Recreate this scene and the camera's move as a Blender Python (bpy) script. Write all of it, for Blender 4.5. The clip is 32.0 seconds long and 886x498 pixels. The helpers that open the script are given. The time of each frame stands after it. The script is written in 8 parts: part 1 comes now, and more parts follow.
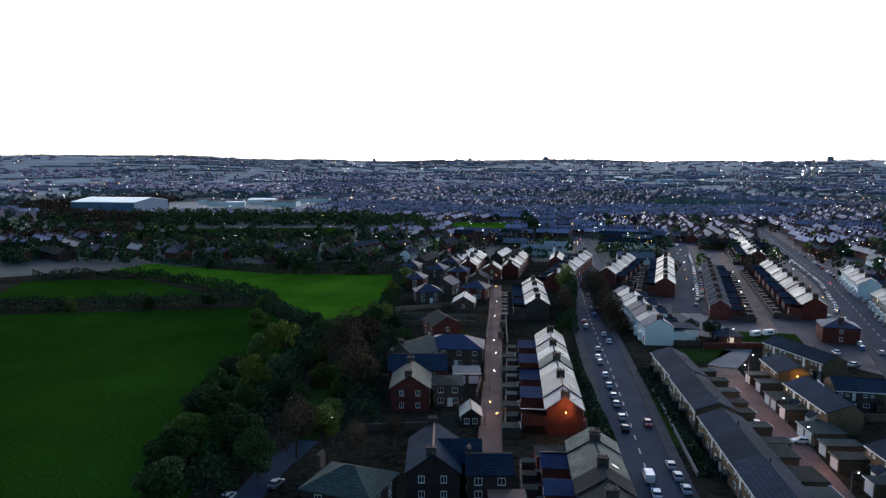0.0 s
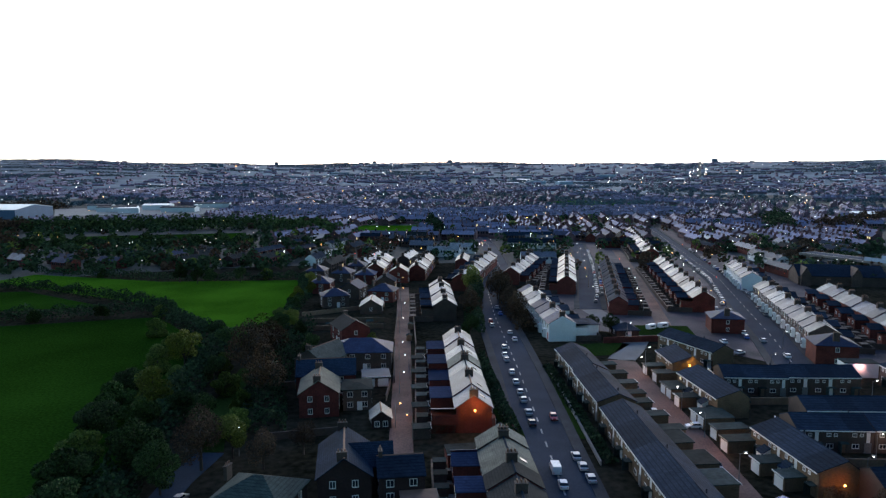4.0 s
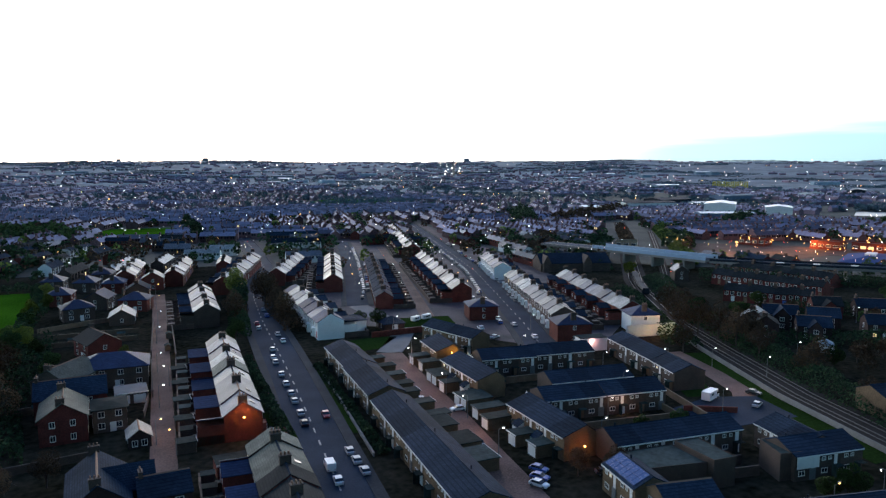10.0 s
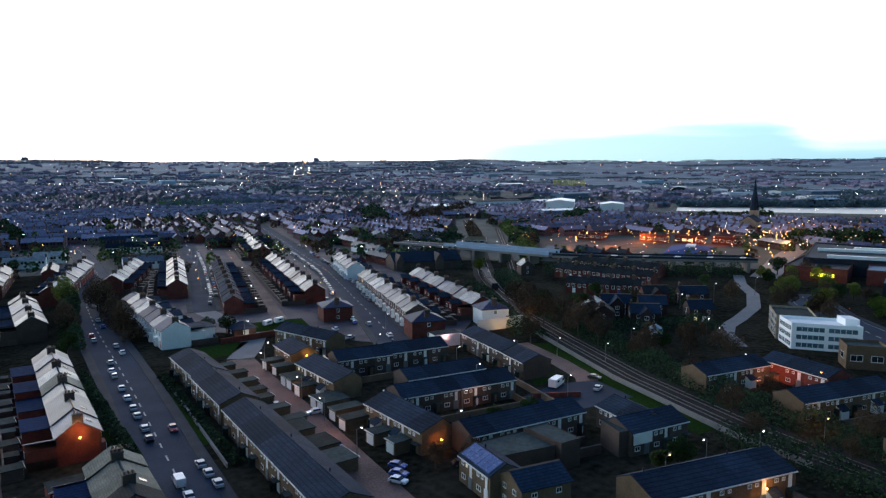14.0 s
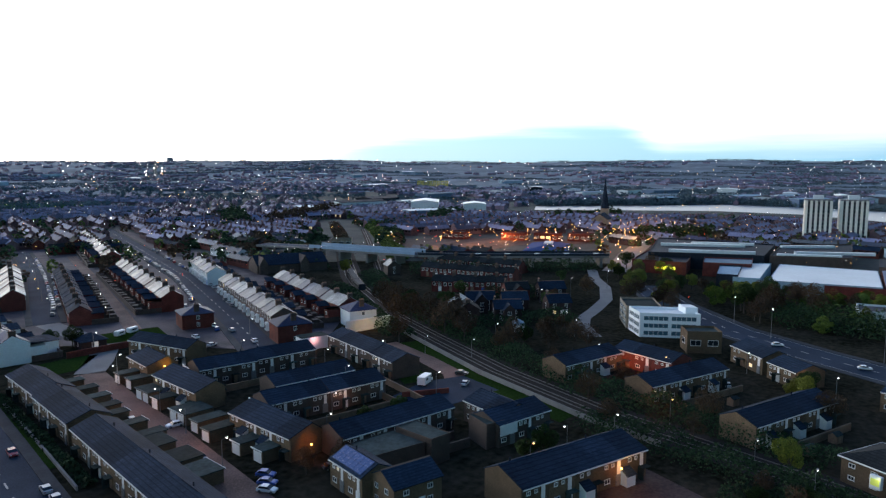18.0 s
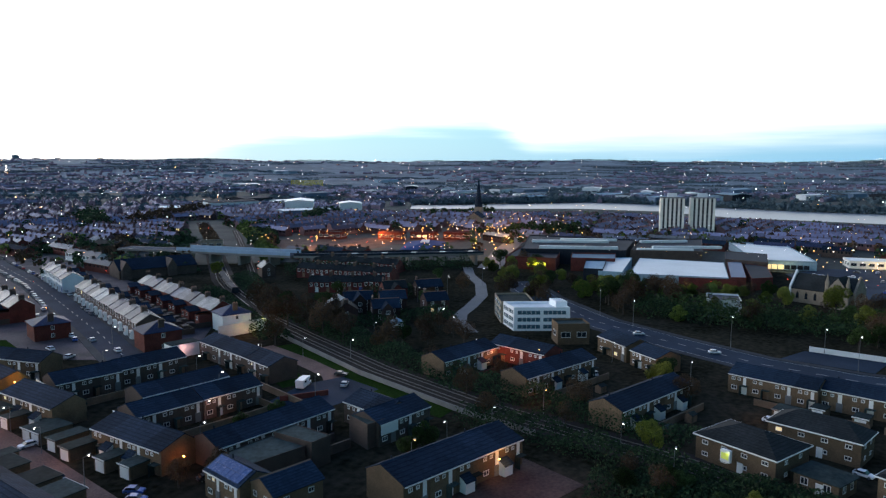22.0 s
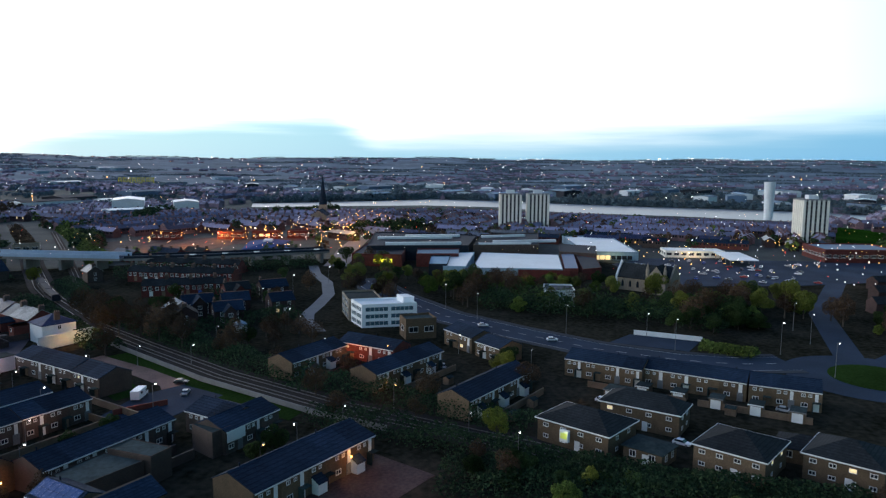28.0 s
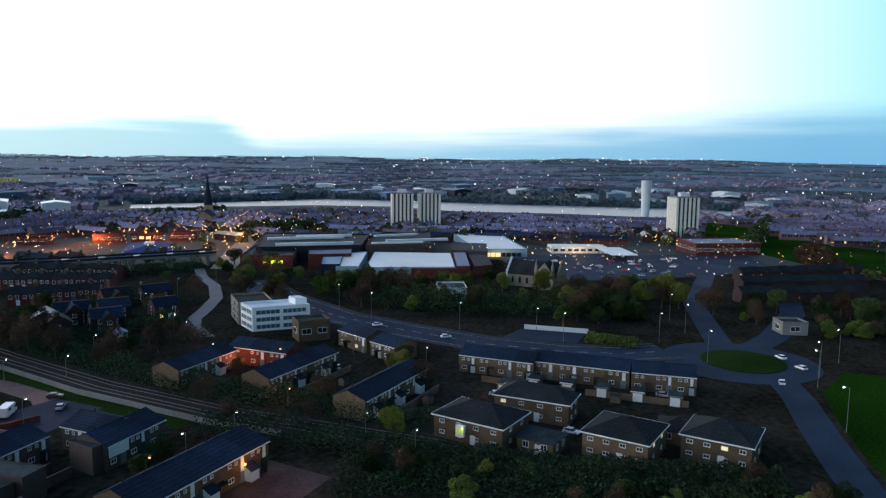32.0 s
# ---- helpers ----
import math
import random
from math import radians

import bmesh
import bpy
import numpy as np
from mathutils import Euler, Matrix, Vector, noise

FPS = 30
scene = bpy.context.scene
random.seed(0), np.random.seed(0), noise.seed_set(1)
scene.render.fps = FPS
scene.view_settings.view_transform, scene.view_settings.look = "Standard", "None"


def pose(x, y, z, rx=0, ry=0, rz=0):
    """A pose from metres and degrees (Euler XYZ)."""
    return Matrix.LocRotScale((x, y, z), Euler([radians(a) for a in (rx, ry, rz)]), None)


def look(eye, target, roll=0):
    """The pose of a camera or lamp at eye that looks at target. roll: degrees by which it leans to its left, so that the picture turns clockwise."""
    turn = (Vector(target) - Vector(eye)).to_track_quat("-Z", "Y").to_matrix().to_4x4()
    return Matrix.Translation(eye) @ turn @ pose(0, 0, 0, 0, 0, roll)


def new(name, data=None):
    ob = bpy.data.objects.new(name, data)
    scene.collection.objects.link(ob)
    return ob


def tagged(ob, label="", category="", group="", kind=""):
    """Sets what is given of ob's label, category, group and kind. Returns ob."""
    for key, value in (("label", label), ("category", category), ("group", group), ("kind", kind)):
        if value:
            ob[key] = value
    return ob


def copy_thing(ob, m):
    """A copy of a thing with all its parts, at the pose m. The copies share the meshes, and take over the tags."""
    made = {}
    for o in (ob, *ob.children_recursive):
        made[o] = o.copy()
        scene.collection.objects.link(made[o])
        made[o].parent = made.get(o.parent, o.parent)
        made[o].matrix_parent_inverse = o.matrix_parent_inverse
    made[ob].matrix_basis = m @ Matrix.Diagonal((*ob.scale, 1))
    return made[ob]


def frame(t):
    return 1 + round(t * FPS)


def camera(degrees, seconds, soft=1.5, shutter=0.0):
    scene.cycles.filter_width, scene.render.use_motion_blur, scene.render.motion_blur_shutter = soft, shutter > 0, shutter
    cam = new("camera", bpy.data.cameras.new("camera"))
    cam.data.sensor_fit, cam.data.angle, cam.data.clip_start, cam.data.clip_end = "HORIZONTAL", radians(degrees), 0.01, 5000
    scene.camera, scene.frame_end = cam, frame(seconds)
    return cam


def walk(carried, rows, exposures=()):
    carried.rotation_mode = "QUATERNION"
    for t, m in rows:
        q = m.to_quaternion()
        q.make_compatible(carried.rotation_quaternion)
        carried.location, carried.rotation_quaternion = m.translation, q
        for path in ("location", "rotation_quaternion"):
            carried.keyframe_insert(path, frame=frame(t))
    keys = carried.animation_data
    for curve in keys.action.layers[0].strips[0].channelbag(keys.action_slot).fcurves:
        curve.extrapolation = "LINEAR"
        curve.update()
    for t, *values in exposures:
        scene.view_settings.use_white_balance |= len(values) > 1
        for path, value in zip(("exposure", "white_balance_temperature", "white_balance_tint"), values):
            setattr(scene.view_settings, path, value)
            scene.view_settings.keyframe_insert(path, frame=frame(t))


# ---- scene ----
from collections import defaultdict

# the drone hovers about 58 m up and turns slowly to its right
cam = camera(63.91, 32.0, soft=1.3)
H = 57.6
PATH = [
    (0.0, pose(0.29, 0.38, H - 0.12, 83.13, -0.05, -0.00)),
    (0.5, pose(0.27, 0.33, H - 0.15, 83.19, 0.11, -0.99)),
    (1.0, pose(0.25, 0.29, H - 0.17, 83.21, 0.05, -2.03)),
    (1.5, pose(0.23, 0.26, H - 0.20, 83.30, 0.13, -2.96)),
    (2.0, pose(0.21, 0.22, H - 0.22, 83.28, 0.14, -3.93)),
    (2.5, pose(0.19, 0.18, H - 0.25, 83.30, 0.13, -4.81)),
    (3.0, pose(0.16, 0.14, H - 0.27, 83.34, 0.10, -5.77)),
    (3.5, pose(0.14, 0.10, H - 0.29, 83.37, 0.19, -6.68)),
    (5.5, pose(0.02, -0.04, H - 0.35, 83.32, 0.11, -11.02)),
    (6.0, pose(-0.01, -0.07, H - 0.37, 83.33, 0.19, -12.31)),
    (6.5, pose(-0.04, -0.10, H - 0.38, 83.22, 0.19, -13.78)),
    (7.0, pose(-0.07, -0.13, H - 0.39, 83.11, 0.16, -15.62)),
    (7.5, pose(-0.11, -0.16, H - 0.40, 83.13, 0.14, -17.29)),
    (8.0, pose(-0.14, -0.19, H - 0.41, 83.12, 0.14, -19.11)),
    (8.5, pose(-0.18, -0.22, H - 0.42, 83.17, 0.14, -20.89)),
    (9.0, pose(-0.21, -0.25, H - 0.43, 83.16, 0.13, -23.01)),
    (9.5, pose(-0.25, -0.27, H - 0.44, 83.17, 0.13, -24.82)),
    (10.0, pose(-0.29, -0.30, H - 0.44, 83.22, 0.09, -26.55)),
    (10.5, pose(-0.33, -0.32, H - 0.45, 83.20, 0.06, -27.84)),
    (11.0, pose(-0.37, -0.35, H - 0.45, 83.20, 0.08, -29.02)),
    (11.5, pose(-0.41, -0.37, H - 0.45, 83.21, 0.11, -30.37)),
    (12.0, pose(-0.45, -0.39, H - 0.46, 83.18, 0.09, -32.01)),
    (12.5, pose(-0.49, -0.41, H - 0.46, 83.20, 0.09, -33.56)),
    (13.0, pose(-0.53, -0.43, H - 0.46, 83.20, 0.08, -35.23)),
    (13.5, pose(-0.57, -0.45, H - 0.46, 83.20, 0.06, -36.81)),
    (14.0, pose(-0.61, -0.46, H - 0.46, 83.18, 0.07, -38.48)),
    (14.5, pose(-0.66, -0.48, H - 0.46, 83.18, 0.01, -40.05)),
    (15.0, pose(-0.70, -0.49, H - 0.46, 83.19, -0.01, -41.63)),
    (15.5, pose(-0.74, -0.50, H - 0.46, 83.20, -0.04, -42.99)),
    (17.5, pose(-0.92, -0.54, H - 0.45, 83.21, -0.08, -48.01)),
    (18.0, pose(-0.96, -0.55, H - 0.45, 83.22, -0.06, -49.32)),
    (18.5, pose(-1.00, -0.55, H - 0.44, 83.22, -0.10, -50.56)),
    (19.0, pose(-1.05, -0.56, H - 0.44, 83.22, -0.16, -51.88)),
    (19.5, pose(-1.09, -0.56, H - 0.44, 83.22, -0.20, -53.13)),
    (20.0, pose(-1.13, -0.56, H - 0.43, 83.19, -0.21, -54.48)),
    (20.5, pose(-1.18, -0.56, H - 0.43, 83.22, -0.21, -55.73)),
    (21.0, pose(-1.22, -0.55, H - 0.42, 83.19, -0.25, -57.04)),
    (21.5, pose(-1.26, -0.55, H - 0.42, 83.20, -0.24, -58.03)),
    (22.0, pose(-1.31, -0.54, H - 0.42, 83.19, -0.25, -59.29)),
    (22.5, pose(-1.35, -0.54, H - 0.41, 83.17, -0.31, -60.50)),
    (23.0, pose(-1.39, -0.53, H - 0.41, 83.14, -0.32, -61.75)),
    (23.5, pose(-1.43, -0.52, H - 0.40, 83.13, -0.34, -62.46)),
    (24.0, pose(-1.47, -0.50, H - 0.40, 83.08, -0.39, -63.15)),
    (24.5, pose(-1.51, -0.49, H - 0.40, 83.06, -0.42, -63.82)),
    (25.0, pose(-1.55, -0.48, H - 0.39, 83.02, -0.45, -64.77)),
    (25.5, pose(-1.59, -0.46, H - 0.39, 83.01, -0.48, -65.87)),
    (27.5, pose(-1.74, -0.37, H - 0.38, 83.01, -0.51, -70.54)),
    (28.0, pose(-1.77, -0.34, H - 0.38, 83.04, -0.49, -71.77)),
    (28.5, pose(-1.81, -0.32, H - 0.38, 83.04, -0.52, -72.90)),
    (29.0, pose(-1.84, -0.29, H - 0.38, 83.06, -0.51, -74.07)),
    (29.5, pose(-1.88, -0.25, H - 0.38, 83.08, -0.52, -75.17)),
    (30.0, pose(-1.91, -0.22, H - 0.38, 83.08, -0.54, -76.31)),
    (30.5, pose(-1.94, -0.19, H - 0.38, 83.08, -0.50, -77.37)),
    (31.0, pose(-1.97, -0.15, H - 0.38, 83.06, -0.51, -78.53)),
    (31.5, pose(-2.00, -0.11, H - 0.38, 83.06, -0.56, -79.60)),
    (32.0, pose(-2.02, -0.07, H - 0.39, 83.06, -0.58, -80.50)),
]
walk(cam, PATH, ((0.0, 0.26), (10.0, 0.28), (15.0, 0.22), (22.0, 0.10), (28.0, 0.03), (32.0, 0.0)))

# ---- light: just after sunset, bright sky ahead, street lamps coming on ----
SUN_AZ = 8.0          # degrees clockwise from +Y
world = bpy.data.worlds.new("dusk_sky")
scene.world = world
world.use_nodes = True
wn, wl = world.node_tree.nodes, world.node_tree.links
wn.clear()
w_out = wn.new("ShaderNodeOutputWorld")
w_bg = wn.new("ShaderNodeBackground")
w_sky = wn.new("ShaderNodeTexSky")
w_sky.sky_type = "NISHITA"
w_sky.sun_disc = False
w_sky.sun_elevation = radians(3.0)
w_sky.sun_rotation = radians(SUN_AZ)
w_sky.altitude = 50
w_sky.air_density, w_sky.dust_density, w_sky.ozone_density = 1.0, 0.6, 2.0
w_bg.inputs["Strength"].default_value = 0.15
wl.new(w_bg.outputs[0], w_out.inputs[0])


def w_math(op, a, b=None, c=None, clamp=False):
    q = wn.new("ShaderNodeMath")
    q.operation, q.use_clamp = op, clamp
    for i, v in enumerate((a, b, c)):
        if v is None:
            continue
        if isinstance(v, (int, float)):
            q.inputs[i].default_value = v
        else:
            wl.new(v, q.inputs[i])
    return q.outputs[0]


def w_map(v, a0, a1, b0, b1, soft=False):
    q = wn.new("ShaderNodeMapRange")
    q.interpolation_type = "SMOOTHSTEP" if soft else "LINEAR"
    wl.new(v, q.inputs["Value"])
    for k, x in zip(("From Min", "From Max", "To Min", "To Max"), (a0, a1, b0, b1)):
        q.inputs[k].default_value = x
    return q.outputs[0]


def w_mix(f, a, b):
    q = wn.new("ShaderNodeMix")
    q.data_type = "RGBA"
    for k, v in (("Factor", f), ("A", a), ("B", b)):
        if isinstance(v, (int, float)):
            q.inputs[k].default_value = v
        elif isinstance(v, tuple):
            q.inputs[k].default_value = (*v, 1)
        else:
            wl.new(v, q.inputs[k])
    return q.outputs["Result"]


# thin bright cloud veil over the sky, brightest round the place where the sun went down
w_co = wn.new("ShaderNodeTexCoord")
w_sep = wn.new("ShaderNodeSeparateXYZ")
wl.new(w_co.outputs["Generated"], w_sep.inputs[0])
wx, wy, wz = w_sep.outputs
toward = w_math("ADD", w_math("MULTIPLY", wx, math.sin(radians(SUN_AZ))), w_math("MULTIPLY", wy, math.cos(radians(SUN_AZ))))
veil = w_mix(w_map(toward, -0.42, 0.14, 0, 1, True), (0.20, 0.74, 0.92), (1.18, 1.26, 1.32))
veil = w_mix(w_map(toward, 0.35, 0.95, 0, 1, True), veil, (3.7, 3.7, 3.7))
high = w_mix(w_map(toward, -0.6, 0.8, 0, 1, True), (0.032, 0.074, 0.19), (0.135, 0.29, 0.69))
veil = w_mix(w_map(toward, -0.95, -0.4, 1, 0, True), veil, (0.075, 0.125, 0.22))
veil = w_mix(w_map(wz, 0.24, 0.60, 0, 1, True), veil, high)
# low bank of blue cloud towards the river
azim = w_math("ARCTAN2", wx, wy)
elev = w_math("ARCSINE", wz)
w_noise = wn.new("ShaderNodeTexNoise")
w_cmb = wn.new("ShaderNodeCombineXYZ")
wl.new(w_math("MULTIPLY", azim, 2.2), w_cmb.inputs["X"])
wl.new(w_math("MULTIPLY", elev, 30.0), w_cmb.inputs["Y"])
wl.new(w_cmb.outputs[0], w_noise.inputs["Vector"])
w_noise.inputs["Scale"].default_value, w_noise.inputs["Detail"].default_value = 2.0, 6
bank_top = w_math("ADD", w_map(azim, radians(18), radians(58), 0.0, 0.071, True), w_map(azim, radians(62.5), radians(67.0), 0.0, -0.033, True))
bank_top = w_math("ADD", bank_top, w_map(azim, radians(76), radians(106), 0.0, 0.026, True))
wob = w_map(w_noise.outputs["Fac"], 0.3, 0.7, -0.008, 0.008)
inside = w_map(w_math("SUBTRACT", w_math("ADD", bank_top, wob), elev), -0.026, 0.036, 0, 1, True)
bank = w_mix(w_map(azim, radians(50), radians(108), 0, 1), (0.42, 0.76, 0.92), (0.14, 0.46, 0.77))
sky_col = w_mix(w_math("MULTIPLY", inside, w_map(azim, radians(22), radians(45), 0, 1.0, True)), veil, bank)
glow_w = w_math("MULTIPLY", w_map(elev, 0.0, 0.06, 1, 0), w_map(azim, radians(2), radians(-25), 0, 0.7, True))
sky_col = w_mix(glow_w, sky_col, (1.1, 1.0, 0.68))
w_add = wn.new("ShaderNodeMix")
w_add.data_type, w_add.blend_type = "RGBA", "ADD"
w_add.inputs["Factor"].default_value = 1.0
w_scale = wn.new("ShaderNodeVectorMath")
w_scale.operation = "SCALE"
w_scale.inputs["Scale"].default_value = 0.05
wl.new(w_sky.outputs[0], w_scale.inputs[0])
wl.new(sky_col, w_add.inputs["A"])
wl.new(w_scale.outputs[0], w_add.inputs["B"])
wl.new(w_add.outputs["Result"], w_bg.inputs["Color"])
w_bg.inputs["Strength"].default_value = 1.0

sun = new("sun", bpy.data.lights.new("sun", "SUN"))
sun.data.energy, sun.data.angle, sun.data.color = 0.12, radians(12), (1.0, 0.86, 0.7)
sun.matrix_world = look((100 * math.sin(radians(SUN_AZ)), 100 * math.cos(radians(SUN_AZ)), 20), (0, 0, 0))

# ---- materials ----
def mat(name, base, rough=0.8, vary=0.25, grain=3.0, patch=0.15, bump=0.2, metal=0.0, rand=0.0, tint=None, courses=None, spec=0.5, island=0.0):
    """Procedural surface: patches and grain in world-size noise, per-object variation, optional brick or slate courses."""
    m = bpy.data.materials.new(name)
    m.use_nodes = True
    nt = m.node_tree
    n, l = nt.nodes, nt.links
    p = n["Principled BSDF"]
    p.inputs["Metallic"].default_value = metal
    p.inputs["Specular IOR Level"].default_value = spec
    geo = n.new("ShaderNodeNewGeometry")
    big, fine = n.new("ShaderNodeTexNoise"), n.new("ShaderNodeTexNoise")
    big.inputs["Scale"].default_value, fine.inputs["Scale"].default_value = patch, grain
    big.inputs["Detail"].default_value, fine.inputs["Detail"].default_value = 5, 4
    for q in (big, fine):
        l.new(geo.outputs["Position"], q.inputs["Vector"])
    add = n.new("ShaderNodeMath")
    add.operation = "ADD"
    l.new(big.outputs["Fac"], add.inputs[0])
    l.new(fine.outputs["Fac"], add.inputs[1])
    ramp = n.new("ShaderNodeMapRange")
    ramp.inputs["From Min"].default_value, ramp.inputs["From Max"].default_value = 0.7, 1.3
    l.new(add.outputs[0], ramp.inputs["Value"])
    lo = [c * (1 - vary) for c in base]
    hi = [min(1, c * (1 + vary)) for c in (tint or base)]
    mix = n.new("ShaderNodeMix")
    mix.data_type = "RGBA"
    mix.inputs["A"].default_value, mix.inputs["B"].default_value = (*lo, 1), (*hi, 1)
    l.new(ramp.outputs[0], mix.inputs["Factor"])
    col = mix.outputs["Result"]
    if courses:
        bw, bh, dark = courses
        sep, su, co = n.new("ShaderNodeSeparateXYZ"), n.new("ShaderNodeMath"), n.new("ShaderNodeCombineXYZ")
        l.new(geo.outputs["Position"], sep.inputs[0])
        l.new(sep.outputs["X"], su.inputs[0])
        l.new(sep.outputs["Y"], su.inputs[1])
        l.new(su.outputs[0], co.inputs["X"])
        l.new(sep.outputs["Z"], co.inputs["Y"])
        br = n.new("ShaderNodeTexBrick")
        br.inputs["Scale"].default_value = 1.0
        br.inputs["Brick Width"].default_value, br.inputs["Row Height"].default_value = bw, bh
        br.inputs["Mortar Size"].default_value = bh * 0.12
        br.inputs["Color1"].default_value, br.inputs["Color2"].default_value = (1, 1, 1, 1), (0.72, 0.72, 0.72, 1)
        br.inputs["Mortar"].default_value = (dark, dark, dark, 1)
        l.new(co.outputs[0], br.inputs["Vector"])
        mu = n.new("ShaderNodeMix")
        mu.data_type, mu.blend_type = "RGBA", "MULTIPLY"
        mu.inputs["Factor"].default_value = 1.0
        l.new(col, mu.inputs["A"])
        l.new(br.outputs["Color"], mu.inputs["B"])
        col = mu.outputs["Result"]
    if rand:
        inf, mr, hsv = n.new("ShaderNodeObjectInfo"), n.new("ShaderNodeMapRange"), n.new("ShaderNodeHueSaturation")
        mr.inputs["To Min"].default_value, mr.inputs["To Max"].default_value = 1 - rand, 1 + rand
        l.new(inf.outputs["Random"], mr.inputs["Value"])
        l.new(mr.outputs[0], hsv.inputs["Value"])
        l.new(col, hsv.inputs["Color"])
        col = hsv.outputs["Color"]
    if island:
        mr2, hsv2 = n.new("ShaderNodeMapRange"), n.new("ShaderNodeHueSaturation")
        mr2.inputs["To Min"].default_value, mr2.inputs["To Max"].default_value = 1 - island, 1 + island
        l.new(geo.outputs["Random Per Island"], mr2.inputs["Value"])
        l.new(mr2.outputs[0], hsv2.inputs["Value"])
        l.new(col, hsv2.inputs["Color"])
        col = hsv2.outputs["Color"]
    l.new(col, p.inputs["Base Color"])
    rr = n.new("ShaderNodeMapRange")
    rr.inputs["To Min"].default_value, rr.inputs["To Max"].default_value = max(0.03, rough - 0.12), min(1, rough + 0.12)
    l.new(fine.outputs["Fac"], rr.inputs["Value"])
    l.new(rr.outputs[0], p.inputs["Roughness"])
    if bump:
        b = n.new("ShaderNodeBump")
        b.inputs["Strength"].default_value, b.inputs["Distance"].default_value = bump, 0.05
        l.new(fine.outputs["Fac"], b.inputs["Height"])
        l.new(b.outputs[0], p.inputs["Normal"])
    return m


def glow(name, colour, power):
    m = bpy.data.materials.new(name)
    m.use_nodes = True
    p = m.node_tree.nodes["Principled BSDF"]
    p.inputs["Base Color"].default_value = (*colour, 1)
    p.inputs["Emission Color"].default_value = (*colour, 1)
    p.inputs["Emission Strength"].default_value = power
    return m


